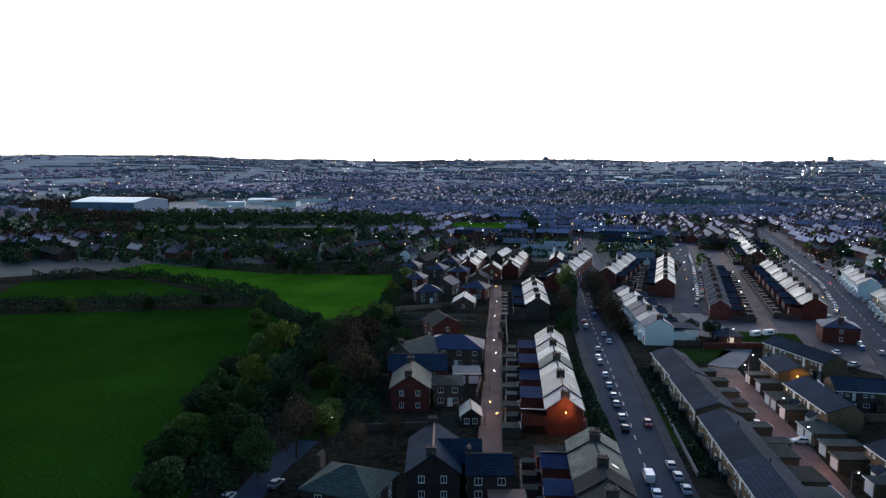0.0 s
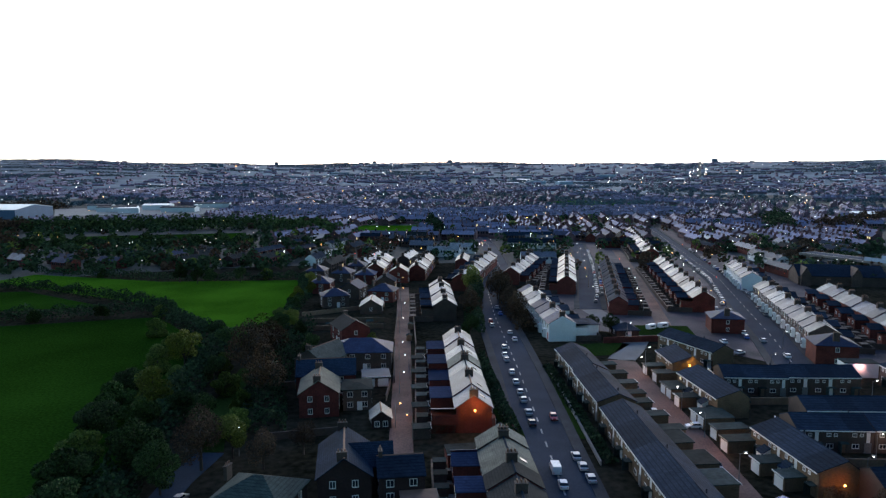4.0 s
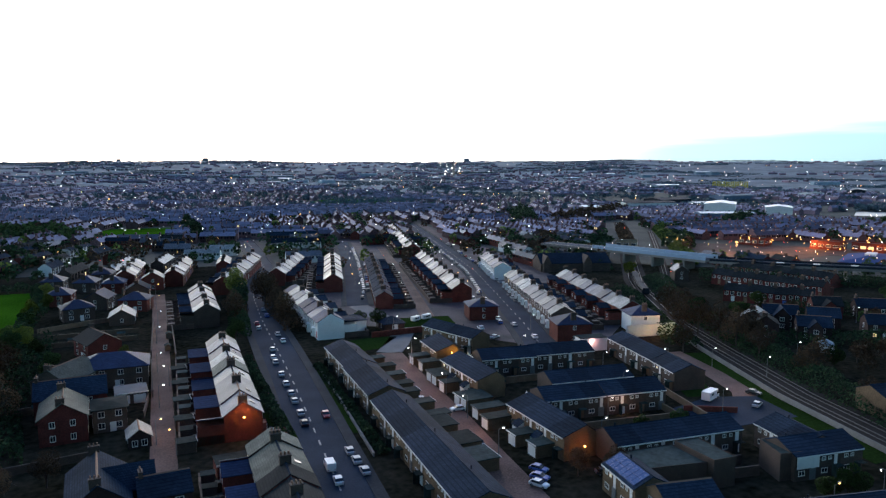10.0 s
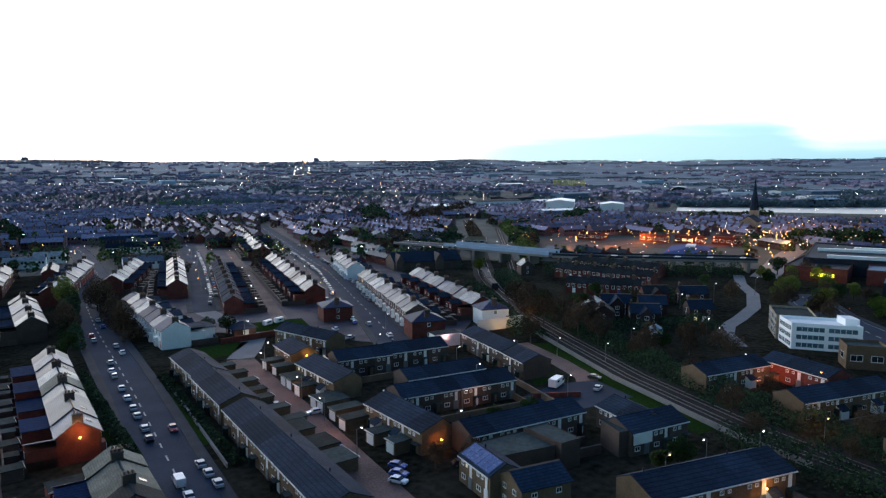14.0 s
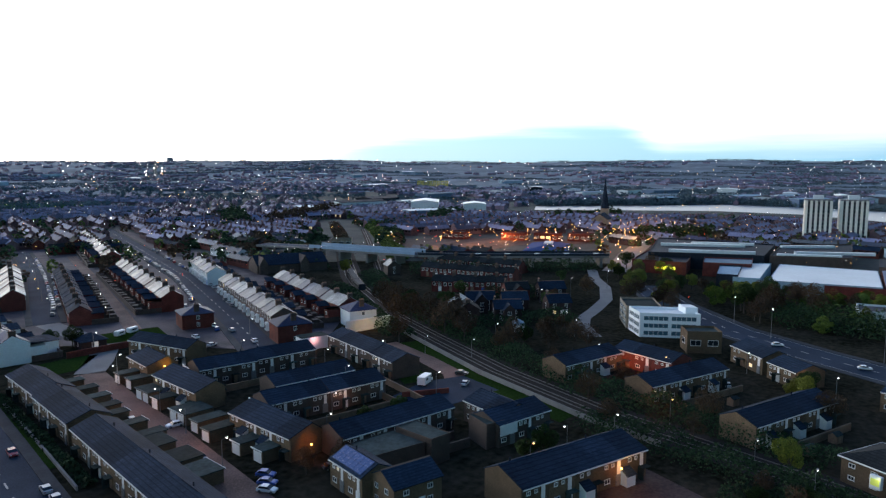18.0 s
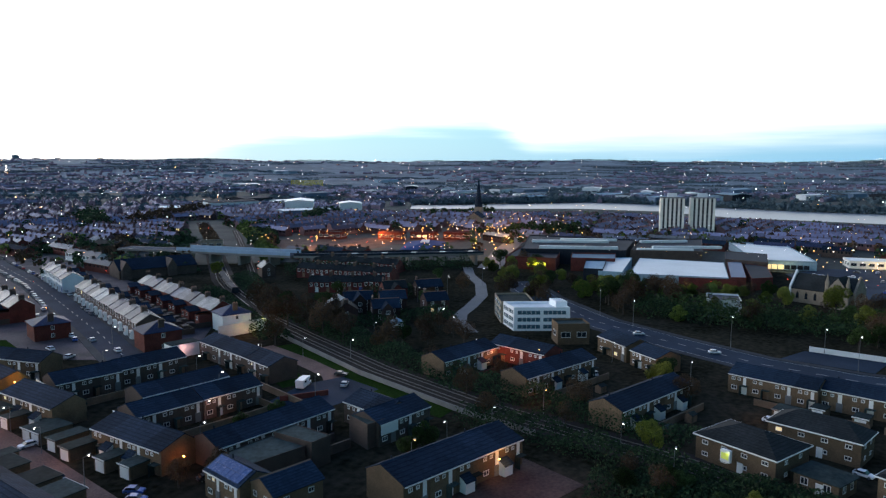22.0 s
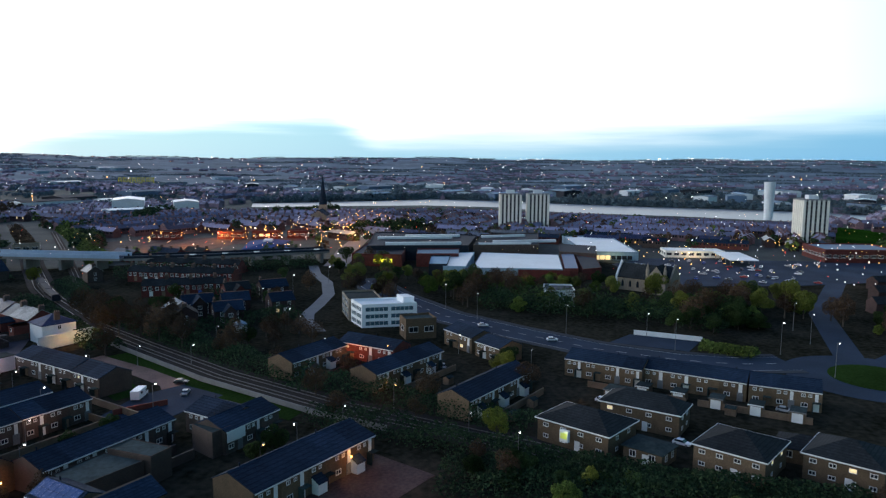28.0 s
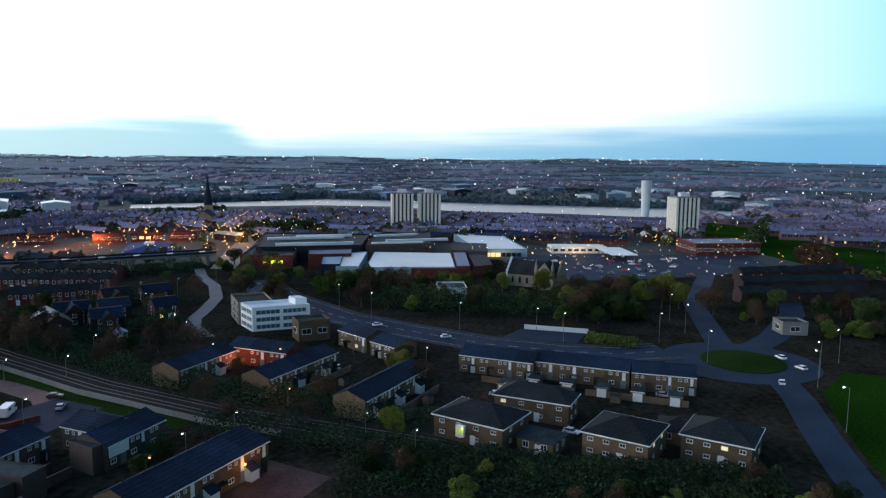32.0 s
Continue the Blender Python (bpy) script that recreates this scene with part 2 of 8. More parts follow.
M = {
    "slate": mat("slate", (0.12, 0.13, 0.16), 0.5, 0.36, 2.2, 0.25, 0.25, rand=0.55, courses=(0.3, 0.22, 0.55), spec=0.3),
    "slate_pale": mat("slate_pale", (0.265, 0.275, 0.265), 0.5, 0.4, 1.6, 0.3, 0.25, rand=0.55, courses=(0.3, 0.22, 0.6), spec=0.35),
    "slate_blue": mat("slate_blue", (0.036, 0.049, 0.105), 0.6, 0.3, 2.0, 0.3, 0.3, rand=0.25, courses=(0.3, 0.22, 0.5), spec=0.15),
    "tile_dark": mat("concrete_tile_dark", (0.022, 0.038, 0.064), 0.8, 0.3, 1.8, 0.2, 0.35, rand=0.3, courses=(0.35, 0.28, 0.5), spec=0.04),
    "tile_brown": mat("concrete_tile_brown", (0.030, 0.034, 0.036), 0.78, 0.3, 1.8, 0.2, 0.35, rand=0.2, courses=(0.35, 0.28, 0.55), spec=0.05),
    "brick_red": mat("brick_red", (0.165, 0.047, 0.036), 0.85, 0.3, 4.0, 0.4, 0.25, rand=0.3, courses=(0.225, 0.075, 0.6), spec=0.2),
    "brick_buff": mat("brick_buff", (0.155, 0.108, 0.068), 0.85, 0.28, 4.0, 0.4, 0.25, rand=0.22, courses=(0.225, 0.075, 0.65), spec=0.2),
    "brick_brown": mat("brick_brown", (0.090, 0.062, 0.050), 0.85, 0.28, 4.0, 0.4, 0.25, rand=0.2, courses=(0.225, 0.075, 0.6)),
    "render_white": mat("painted_render", (0.72, 0.74, 0.74), 0.7, 0.1, 3.0, 0.25, 0.1, rand=0.08),
    "cream": mat("cream_render", (0.80, 0.78, 0.68), 0.75, 0.1, 3.0, 0.25, 0.1),
    "stone": mat("sandstone", (0.24, 0.20, 0.15), 0.85, 0.3, 2.0, 0.3, 0.3),
    "white": mat("white_paint", (0.78, 0.78, 0.76), 0.45, 0.08, 5.0, 0.5, 0.05, rand=0.08),
    "asphalt": mat("asphalt", (0.019, 0.033, 0.056), 0.85, 0.3, 3.0, 0.06, 0.2, tint=(0.025, 0.041, 0.066), spec=0.08),
    "lane": mat("lane_paving", (0.115, 0.070, 0.058), 0.85, 0.3, 2.5, 0.1, 0.2, tint=(0.165, 0.105, 0.088), spec=0.15),
    "pavement": mat("pavement_slabs", (0.042, 0.048, 0.056), 0.85, 0.25, 2.0, 0.15, 0.15, spec=0.08),
    "pale_road": mat("concrete_road", (0.17, 0.17, 0.17), 0.85, 0.2, 2.0, 0.15, 0.15, spec=0.2),
    "road_paint": mat("worn_road_paint", (0.33, 0.34, 0.34), 0.8, 0.4, 2.0, 0.5, 0.05, spec=0.2),
    "verge": mat("verge_grass", (0.022, 0.042, 0.010), 1.0, 0.4, 1.5, 0.05, 0.3, spec=0.0),
    "concrete": mat("concrete", (0.19, 0.19, 0.185), 0.85, 0.2, 2.0, 0.2, 0.2, rand=0.15, spec=0.2),
    "felt": mat("roofing_felt", (0.034, 0.048, 0.047), 0.85, 0.35, 1.2, 0.3, 0.15, rand=0.45, spec=0.05),
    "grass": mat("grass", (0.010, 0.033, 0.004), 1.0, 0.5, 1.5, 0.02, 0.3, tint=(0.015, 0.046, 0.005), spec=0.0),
    # copy of the grass with brighter light put into its colour, for far fields
    "grass_lit": mat("grass_lit_copy", (0.028, 0.088, 0.006), 1.0, 0.4, 1.5, 0.03, 0.3, tint=(0.040, 0.115, 0.008), spec=0.0),
    "ground": mat("garden_ground", (0.017, 0.019, 0.011), 0.95, 0.5, 0.6, 0.06, 0.3, tint=(0.032, 0.028, 0.020), spec=0.0),
    "hedge": mat("hedge_leaves", (0.025, 0.044, 0.018), 0.9, 0.5, 2.0, 0.15, 0.0, rand=0.3, spec=0.1, island=0.6),
    "leaf": mat("leaves_green", (0.038, 0.062, 0.018), 0.85, 0.5, 1.5, 0.1, 0.0, rand=0.35, spec=0.1, island=0.6),
    "leaf_fresh": mat("leaves_fresh", (0.125, 0.140, 0.022), 0.8, 0.4, 1.5, 0.1, 0.0, rand=0.25, spec=0.2, island=0.45),
    "leaf_brown": mat("leaves_brown", (0.072, 0.044, 0.024), 0.9, 0.4, 1.5, 0.1, 0.0, rand=0.35, spec=0.1, island=0.5),
    "bark": mat("bark", (0.06, 0.045, 0.035), 0.9, 0.3, 4.0, 0.5, 0.3),
    "wood": mat("fence_timber", (0.15, 0.10, 0.065), 0.85, 0.3, 3.0, 0.4, 0.2, rand=0.25),
    "glass": mat("window_glass", (0.02, 0.024, 0.03), 0.12, 0.2, 1.0, 0.3, 0.0, rand=0.3),
    "rubber": mat("tyre_rubber", (0.02, 0.02, 0.02), 0.8, 0.1, 5, 1, 0.0),
    "steel": mat("galvanised_steel", (0.16, 0.165, 0.17), 0.55, 0.15, 5, 1, 0.0, metal=0.3),
    "metal_roof": mat("sheet_roof_pale", (0.60, 0.66, 0.68), 0.40, 0.12, 0.8, 0.05, 0.05),
    "metal_blue": mat("sheet_roof_blue", (0.09, 0.15, 0.24), 0.55, 0.2, 0.8, 0.06, 0.05, spec=0.3),
    "metal_dark": mat("sheet_roof_dark", (0.017, 0.022, 0.032), 0.75, 0.35, 0.8, 0.06, 0.05, spec=0.15),
    "shed_white": mat("shed_white", (0.62, 0.66, 0.68), 0.55, 0.12, 0.8, 0.06, 0.05),
    "office_white": mat("office_cladding", (0.80, 0.84, 0.86), 0.5, 0.06, 3.0, 0.25, 0.05),
    "water": mat("river_water", (0.16, 0.20, 0.23), 0.34, 0.1, 0.3, 0.01, 0.0, spec=1.0),
    "ballast": mat("track_ballast", (0.035, 0.030, 0.027), 0.95, 0.3, 3.0, 0.2, 0.3, spec=0.05),
    "rail": mat("rail_steel", (0.13, 0.12, 0.115), 0.5, 0.1, 5, 1, 0.0, metal=0.5),
    "clay": mat("chimney_pot_clay", (0.20, 0.11, 0.07), 0.8, 0.2, 5, 1, 0.1, rand=0.3),
    # far town walls and roofs: pale violet of haze put into the base colour
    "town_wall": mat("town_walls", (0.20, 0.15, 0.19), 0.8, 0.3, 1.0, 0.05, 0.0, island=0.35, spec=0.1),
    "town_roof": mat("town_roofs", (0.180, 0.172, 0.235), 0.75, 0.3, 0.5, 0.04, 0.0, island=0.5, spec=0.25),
    "far_town": mat("far_rooftops", (0.10, 0.10, 0.125), 0.8, 0.5, 0.05, 0.006, 0.0),
    # far trees: blue-grey haze mixed into the leaf colour, paler than near leaves
    "far_wood_haze": mat("far_woods_haze", (0.080, 0.112, 0.125), 0.95, 0.3, 0.3, 0.02, 0.0, spec=0.05, island=0.3),
    # distant land: pale blue of the haze is put into its base colour
    "far_land": mat("distant_land_haze", (0.090, 0.128, 0.180), 0.9, 0.5, 0.03, 0.004, 0.0, tint=(0.105, 0.150, 0.185), spec=0.15),
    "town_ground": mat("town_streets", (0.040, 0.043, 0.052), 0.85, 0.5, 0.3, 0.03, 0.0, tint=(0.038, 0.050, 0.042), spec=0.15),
    "slate_green": mat("slate_lichen", (0.105, 0.118, 0.10), 0.65, 0.38, 1.6, 0.35, 0.25, rand=0.30, courses=(0.3, 0.22, 0.55), spec=0.1),
    "leaf_olive": mat("leaves_olive", (0.095, 0.130, 0.026), 0.85, 0.45, 1.5, 0.1, 0.0, rand=0.25, spec=0.1, island=0.55),
    "pale_concrete": mat("pale_concrete", (0.62, 0.66, 0.68), 0.8, 0.12, 1.0, 0.1, 0.1, spec=0.2),
    "bridge_blue": mat("pale_blue_steel", (0.24, 0.36, 0.50), 0.5, 0.12, 2.0, 0.2, 0.05),
    "brick_dark": mat("brick_dark", (0.055, 0.034, 0.032), 0.85, 0.3, 4.0, 0.4, 0.25, rand=0.25, courses=(0.225, 0.075, 0.6), spec=0.2),
    "brick_deep": mat("brick_deep_red", (0.13, 0.035, 0.030), 0.85, 0.3, 4.0, 0.4, 0.25, rand=0.25, courses=(0.225, 0.075, 0.6), spec=0.2),
    "far_sheet": mat("far_sheet_roofs", (0.20, 0.29, 0.35), 0.7, 0.2, 0.8, 0.06, 0.0, rand=0.5, spec=0.2),
    "roof_moss": mat("mossy_tile", (0.055, 0.080, 0.070), 0.8, 0.3, 1.8, 0.3, 0.35, rand=0.2, courses=(0.35, 0.28, 0.5), spec=0.12),
    "office_glass": mat("office_ribbon_glass", (0.07, 0.13, 0.17), 0.2, 0.2, 1.0, 0.3, 0.0),
    "yard_red": mat("yard_paving", (0.075, 0.050, 0.046), 0.85, 0.35, 1.5, 0.15, 0.2, tint=(0.10, 0.07, 0.062), courses=(1.2, 1.2, 0.7), spec=0.1),
    # brick and slate of the middle distance, colour lifted a little for haze
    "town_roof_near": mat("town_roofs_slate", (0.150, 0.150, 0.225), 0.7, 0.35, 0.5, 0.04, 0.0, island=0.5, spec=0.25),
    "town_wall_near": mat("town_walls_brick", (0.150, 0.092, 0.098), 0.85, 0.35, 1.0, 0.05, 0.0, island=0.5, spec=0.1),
    "yard_grey": mat("yard_concrete", (0.046, 0.044, 0.054), 0.8, 0.45, 1.5, 0.12, 0.15, tint=(0.070, 0.056, 0.064), spec=0.2),
    "roof_blue": mat("blue_sheet_roof", (0.035, 0.070, 0.20), 0.9, 0.2, 1.0, 0.1, 0.1, spec=0.08),
    "lamp_orange": glow("sodium_lamp", (1.0, 0.42, 0.10), 11.0),
    "lamp_warm": glow("warm_lamp", (1.0, 0.70, 0.55), 6.0),
    "lamp_red": glow("red_lamp", (1.0, 0.06, 0.03), 5.0),
    "lamp_white": glow("white_lamp", (1.0, 0.95, 0.86), 9.0),
    "lit_window": glow("lit_window", (1.0, 0.72, 0.34), 1.0),
    "lit_green": glow("lit_bay_window", (0.75, 0.8, 0.15), 0.12),
    "lit_sign": glow("lit_yellow_sign", (0.9, 0.85, 0.05), 1.6),
    "yellow": mat("yellow_paint", (0.62, 0.52, 0.03), 0.6, 0.15, 3, 0.5, 0.05),
    "solar": mat("solar_cell", (0.03, 0.07, 0.20), 0.25, 0.15, 3, 0.5, 0.0),
}
for cname, rgb in (("white", (0.75, 0.76, 0.77)), ("silver", (0.42, 0.44, 0.46)), ("black", (0.02, 0.02, 0.025)), ("red", (0.40, 0.03, 0.03)), ("blue", (0.04, 0.10, 0.36)), ("grey", (0.14, 0.15, 0.16))):
    M["car_" + cname] = mat("car_paint_" + cname, rgb, 0.3, 0.06, 4, 0.6, 0.0)

# ---- kit: small mesh helpers ----
RNG = random.Random(7)
LIT = random.Random(19)


def thing(name, m, label, category, group="", kind=""):
    ob = new(name)
    ob.empty_display_size = 0.2
    ob.matrix_world = m
    return tagged(ob, label, category, group, kind)


def part(name, bm, material, parent, label=""):
    """One bmesh as one mesh object under a thing or a part."""
    me = bpy.data.meshes.new(name)
    bm.to_mesh(me)
    bm.free()
    for q in (material if isinstance(material, (list, tuple)) else (material,)):
        me.materials.append(M[q])
    ob = new(name, me)
    ob.parent = parent
    return tagged(ob, label)


def shared(name, like, x, y, z, parent, turn=0):
    """Another part on the mesh of a part that looks the same."""
    ob = new(name, like.data)
    ob.parent = parent
    ob.matrix_local = pose(x, y, z, 0, 0, turn)
    return ob


def single(name, bm, material, label, category, kind="", m=None, group=""):
    """A thing or a piece of the setting that is one mesh."""
    ob = part(name, bm, material, None)
    if m:
        ob.matrix_world = m
    return tagged(ob, label, category, group, kind)


def quad(bm, pts, mi=0):
    f = bm.faces.new([bm.verts.new(p) for p in pts])
    f.material_index = mi
    return f


def box(bm, x0, x1, y0, y1, z0, z1, mi=0):
    v = [bm.verts.new((x, y, z)) for z in (z0, z1) for y in (y0, y1) for x in (x0, x1)]
    for a in ((0, 2, 3, 1), (4, 5, 7, 6), (0, 1, 5, 4), (2, 6, 7, 3), (0, 4, 6, 2), (1, 3, 7, 5)):
        bm.faces.new([v[i] for i in a]).material_index = mi


def extrude_x(bm, profile, x0, x1, mi=0):
    """A closed profile of (y, z), counter-clockwise seen from +x, drawn out along x."""
    a = [bm.verts.new((x0, y, z)) for y, z in profile]
    b = [bm.verts.new((x1, y, z)) for y, z in profile]
    k = len(profile)
    fs = [bm.faces.new(b), bm.faces.new(a[::-1])]
    for i in range(k):
        fs.append(bm.faces.new((a[i], a[(i + 1) % k], b[(i + 1) % k], b[i])))
    for f in fs:
        f.material_index = mi


def cyl(bm, x, y, z0, z1, r0, r1, k=8, mi=0):
    a = [bm.verts.new((x + r0 * math.cos(2 * math.pi * i / k), y + r0 * math.sin(2 * math.pi * i / k), z0)) for i in range(k)]
    b = [bm.verts.new((x + r1 * math.cos(2 * math.pi * i / k), y + r1 * math.sin(2 * math.pi * i / k), z1)) for i in range(k)]
    for i in range(k):
        bm.faces.new((a[i], a[(i + 1) % k], b[(i + 1) % k], b[i])).material_index = mi
    bm.faces.new(b).material_index = mi
    bm.faces.new(a[::-1]).material_index = mi


def stick(bm, p, q, r0, r1, k=5):
    """A tapered rod from p to q."""
    p, q = Vector(p), Vector(q)
    d = (q - p).normalized()
    s = d.orthogonal().normalized()
    t = d.cross(s)
    a = [bm.verts.new(p + r0 * (s * math.cos(6.2832 * i / k) + t * math.sin(6.2832 * i / k))) for i in range(k)]
    b = [bm.verts.new(q + r1 * (s * math.cos(6.2832 * i / k) + t * math.sin(6.2832 * i / k))) for i in range(k)]
    for i in range(k):
        bm.faces.new((a[i], a[(i + 1) % k], b[(i + 1) % k], b[i]))
    bm.faces.new(b)


def gable_roof(bm, x0, x1, hy, ez, rz, th=0.16, over=0.3):
    """Two thick slopes, ridge along x at y = 0."""
    sl = (rz - ez) / hy
    ye, ze = hy + over, ez - over * sl
    extrude_x(bm, [(-ye, ze), (0, rz), (ye, ze), (ye, ze + th), (0, rz + th * 1.15), (-ye, ze + th)], x0, x1)


def ridge_tiles(bm, x0, x1, rz):
    extrude_x(bm, [(-0.16, rz + 0.1), (0.16, rz + 0.1), (0, rz + 0.3)], x0, x1)


def gable_wall(bm, x0, x1, hy, ez, rz):
    extrude_x(bm, [(-hy, -0.6), (hy, -0.6), (hy, ez), (0, rz), (-hy, ez)], x0, x1)


def hip_roof(bm, x0, x1, hy, ez, rz, over=0.4, th=0.15):
    ox0, ox1, oy = x0 - over, x1 + over, hy + over
    run = min(hy, (x1 - x0) / 2 - 0.3)
    lo = [bm.verts.new(p) for p in ((ox0, -oy, ez - th), (ox1, -oy, ez - th), (ox1, oy, ez - th), (ox0, oy, ez - th))]
    up = [bm.verts.new((v.co.x, v.co.y, ez + 0.02)) for v in lo]
    r0, r1 = bm.verts.new((x0 + run, 0, rz)), bm.verts.new((x1 - run, 0, rz))
    bm.faces.new(lo[::-1])
    for i in range(4):
        bm.faces.new((lo[i], lo[(i + 1) % 4], up[(i + 1) % 4], up[i]))
    bm.faces.new((up[0], up[1], r1, r0))
    bm.faces.new((up[1], up[2], r1))
    bm.faces.new((up[2], up[3], r0, r1))
    bm.faces.new((up[3], up[0], r0))


def poly(bm, pts, z, mi=0):
    """A flat sheet from its outline."""
    f = bm.faces.new([bm.verts.new((x, y, z)) for x, y in pts])
    f.material_index = mi
    if f.normal.z < 0:
        f.normal_flip()
    return f


def slab(bm, pts, z0, z1, mi=0):
    top = [bm.verts.new((x, y, z1)) for x, y in pts]
    bot = [bm.verts.new((x, y, z0)) for x, y in pts]
    f = bm.faces.new(top)
    f.normal_update()
    up = f.normal.z > 0
    if not up:
        f.normal_flip()
    f.material_index = mi
    k = len(pts)
    for i in range(k):
        a = (bot[i], bot[(i + 1) % k], top[(i + 1) % k], top[i])
        bm.faces.new(a if up else a[::-1]).material_index = mi


def strip(bm, pts, width, z0, z1, shift=0.0):
    """A band of constant width along a line of (x, y) points, as a slab."""
    P = [Vector((x, y)) for x, y in pts]
    left, right = [], []
    for i, p in enumerate(P):
        d = (P[min(i + 1, len(P) - 1)] - P[max(i - 1, 0)]).normalized()
        nrm = Vector((-d.y, d.x))
        left.append(p + nrm * (shift + width / 2))
        right.append(p + nrm * (shift - width / 2))
    for i in range(len(P) - 1):
        slab(bm, [right[i], right[i + 1], left[i + 1], left[i]], z0, z1)


def along(pts, step, first=0.0):
    """Places every step metres along a line: x, y, direction in degrees."""
    out, want, run = [], first, 0.0
    for (x0, y0), (x1, y1) in zip(pts, pts[1:]):
        seg = math.hypot(x1 - x0, y1 - y0)
        while want <= run + seg:
            k = (want - run) / seg
            out.append((x0 + k * (x1 - x0), y0 + k * (y1 - y0), math.degrees(math.atan2(y1 - y0, x1 - x0))))
            want += step
        run += seg
    return out


# ---- parts that many houses share ----
WINDOW_MESH = {}


PLAIN = [False]      # far rows: frame and pane of a window in one mesh


def window(parent, x, y, z, w, h, turn=0, lit=False):
    """A framed window proud of the wall, facing -y before the turn: frame with sill and a pane set back in it."""
    key = (w, h)
    if key not in WINDOW_MESH:
        t = 0.09
        xs, zs = (-w / 2, -w / 2 + t, -0.035, 0.035, w / 2 - t, w / 2), (-h / 2 - 0.06, -h / 2 + t, h / 2 - t, h / 2)

        def lattice(bm, fill):
            g = [[bm.verts.new((px, -0.06, pz)) for px in xs] for pz in zs]
            e = [[bm.verts.new((px, 0.02, pz)) for px in xs] for pz in zs]
            for i in range(3):
                for j in range(5):
                    if i == 1 and j in (1, 3):
                        if fill:
                            bm.faces.new((g[i][j], g[i][j + 1], g[i + 1][j + 1], g[i + 1][j])).material_index = 1
                        else:
                            for (p, q), (u, v) in (((i, j), (i, j + 1)), ((i, j + 1), (i + 1, j + 1)), ((i + 1, j + 1), (i + 1, j)), ((i + 1, j), (i, j))):
                                bm.faces.new((g[u][v], g[p][q], e[p][q], e[u][v]))
                        continue
                    bm.faces.new((g[i][j], g[i][j + 1], g[i + 1][j + 1], g[i + 1][j]))
            rim = [(0, j) for j in range(6)] + [(i, 5) for i in range(1, 4)] + [(3, j) for j in range(4, -1, -1)] + [(i, 0) for i in range(2, 0, -1)]
            for (p, q), (u, v) in zip(rim, rim[1:] + rim[:1]):
                bm.faces.new((g[u][v], g[p][q], e[p][q], e[u][v]))
            bmesh.ops.delete(bm, geom=[q for q in bm.verts if not q.link_faces], context="VERTS")

        bm = bmesh.new()
        lattice(bm, False)
        f = bpy.data.meshes.new("window_frame")
        bm.to_mesh(f)
        f.materials.append(M["white"])
        bm = bmesh.new()
        box(bm, -w / 2 + t, w / 2 - t, -0.02, 0.0, -h / 2 + t, h / 2 - t)
        g = bpy.data.meshes.new("pane")
        bm.to_mesh(g)
        g.materials.append(M["glass"])
        g2 = g.copy()
        g2.materials[0] = M["lit_window"]
        bm = bmesh.new()
        lattice(bm, True)
        both = bpy.data.meshes.new("window")
        bm.to_mesh(both)
        both.materials.append(M["white"])
        both.materials.append(M["glass"])
        both2 = both.copy()
        both2.materials[1] = M["lit_window"]
        WINDOW_MESH[key] = f, g, g2, both, both2
    f, g, g2, both, both2 = WINDOW_MESH[key]
    lit = lit or LIT.random() < 0.028
    ob = new("window", (both2 if lit else both) if PLAIN[0] else f)
    ob.parent = parent
    ob.matrix_local = pose(x, y, z, 0, 0, turn)
    if PLAIN[0]:
        return ob
    pane = new("pane", g2 if lit else g)
    pane.parent = ob
    return ob


def door(parent, x, y, z, turn=0, material="white", w=0.95, h=2.05):
    bm = bmesh.new()
    box(bm, -w / 2 - 0.08, w / 2 + 0.08, -0.05, 0.02, 0, h + 0.08)
    box(bm, -w / 2, w / 2, -0.08, -0.05, 0.02, h)
    ob = part("door", bm, material, parent)
    ob.matrix_local = pose(x, y, z, 0, 0, turn)
    return ob


def chimney(parent, x, y, z0, z1, wall="brick_brown", lx=0.55, ly=1.5):
    bm = bmesh.new()
    box(bm, x - lx / 2, x + lx / 2, y - ly / 2, y + ly / 2, z0, z1 - 0.2)
    box(bm, x - lx / 2 - 0.07, x + lx / 2 + 0.07, y - ly / 2 - 0.07, y + ly / 2 + 0.07, z1 - 0.2, z1)
    k = max(2, int(ly / 0.42))
    for i in range(k):
        cyl(bm, x, y - ly / 2 + (i + 0.5) * ly / k, z1 - 0.05, z1 + 0.5, 0.13, 0.10, 6, 1)
    return part("chimney", bm, [wall, "clay"], parent, "sooty brick stack with clay pots")

# ---- the ground ----
def smooth(a, b, x):
    k = max(0.0, min(1.0, (x - a) / (b - a)))
    return k * k * (3 - 2 * k)


def land(x, y):
    """Height of the open land: flat round the town, rising to low hills far off."""
    r = math.hypot(x, y)
    az = math.degrees(math.atan2(x, y))
    top = 66 + 22 * smooth(-2, -28, az) + 5 * math.sin(az * 0.21) + 3 * math.sin(az * 0.63 + 1) - 9 * smooth(92, 112, az) + 5 * smooth(60, 80, az)
    return (48 + (top - 48) * 0.856) * smooth(1600, 3850, r) ** 1.15 + (2.5 * noise.noise((x / 260, y / 260, 0)) * smooth(1200, 2400, r))


bm = bmesh.new()
rings = [0, 40, 80, 130, 190, 260, 350, 450, 600, 800, 1000, 1250, 1500, 1800, 2150, 2500, 2900, 3200, 3450, 3650, 3780, 3860, 3960, 4060]
SEG = 144
prev = None
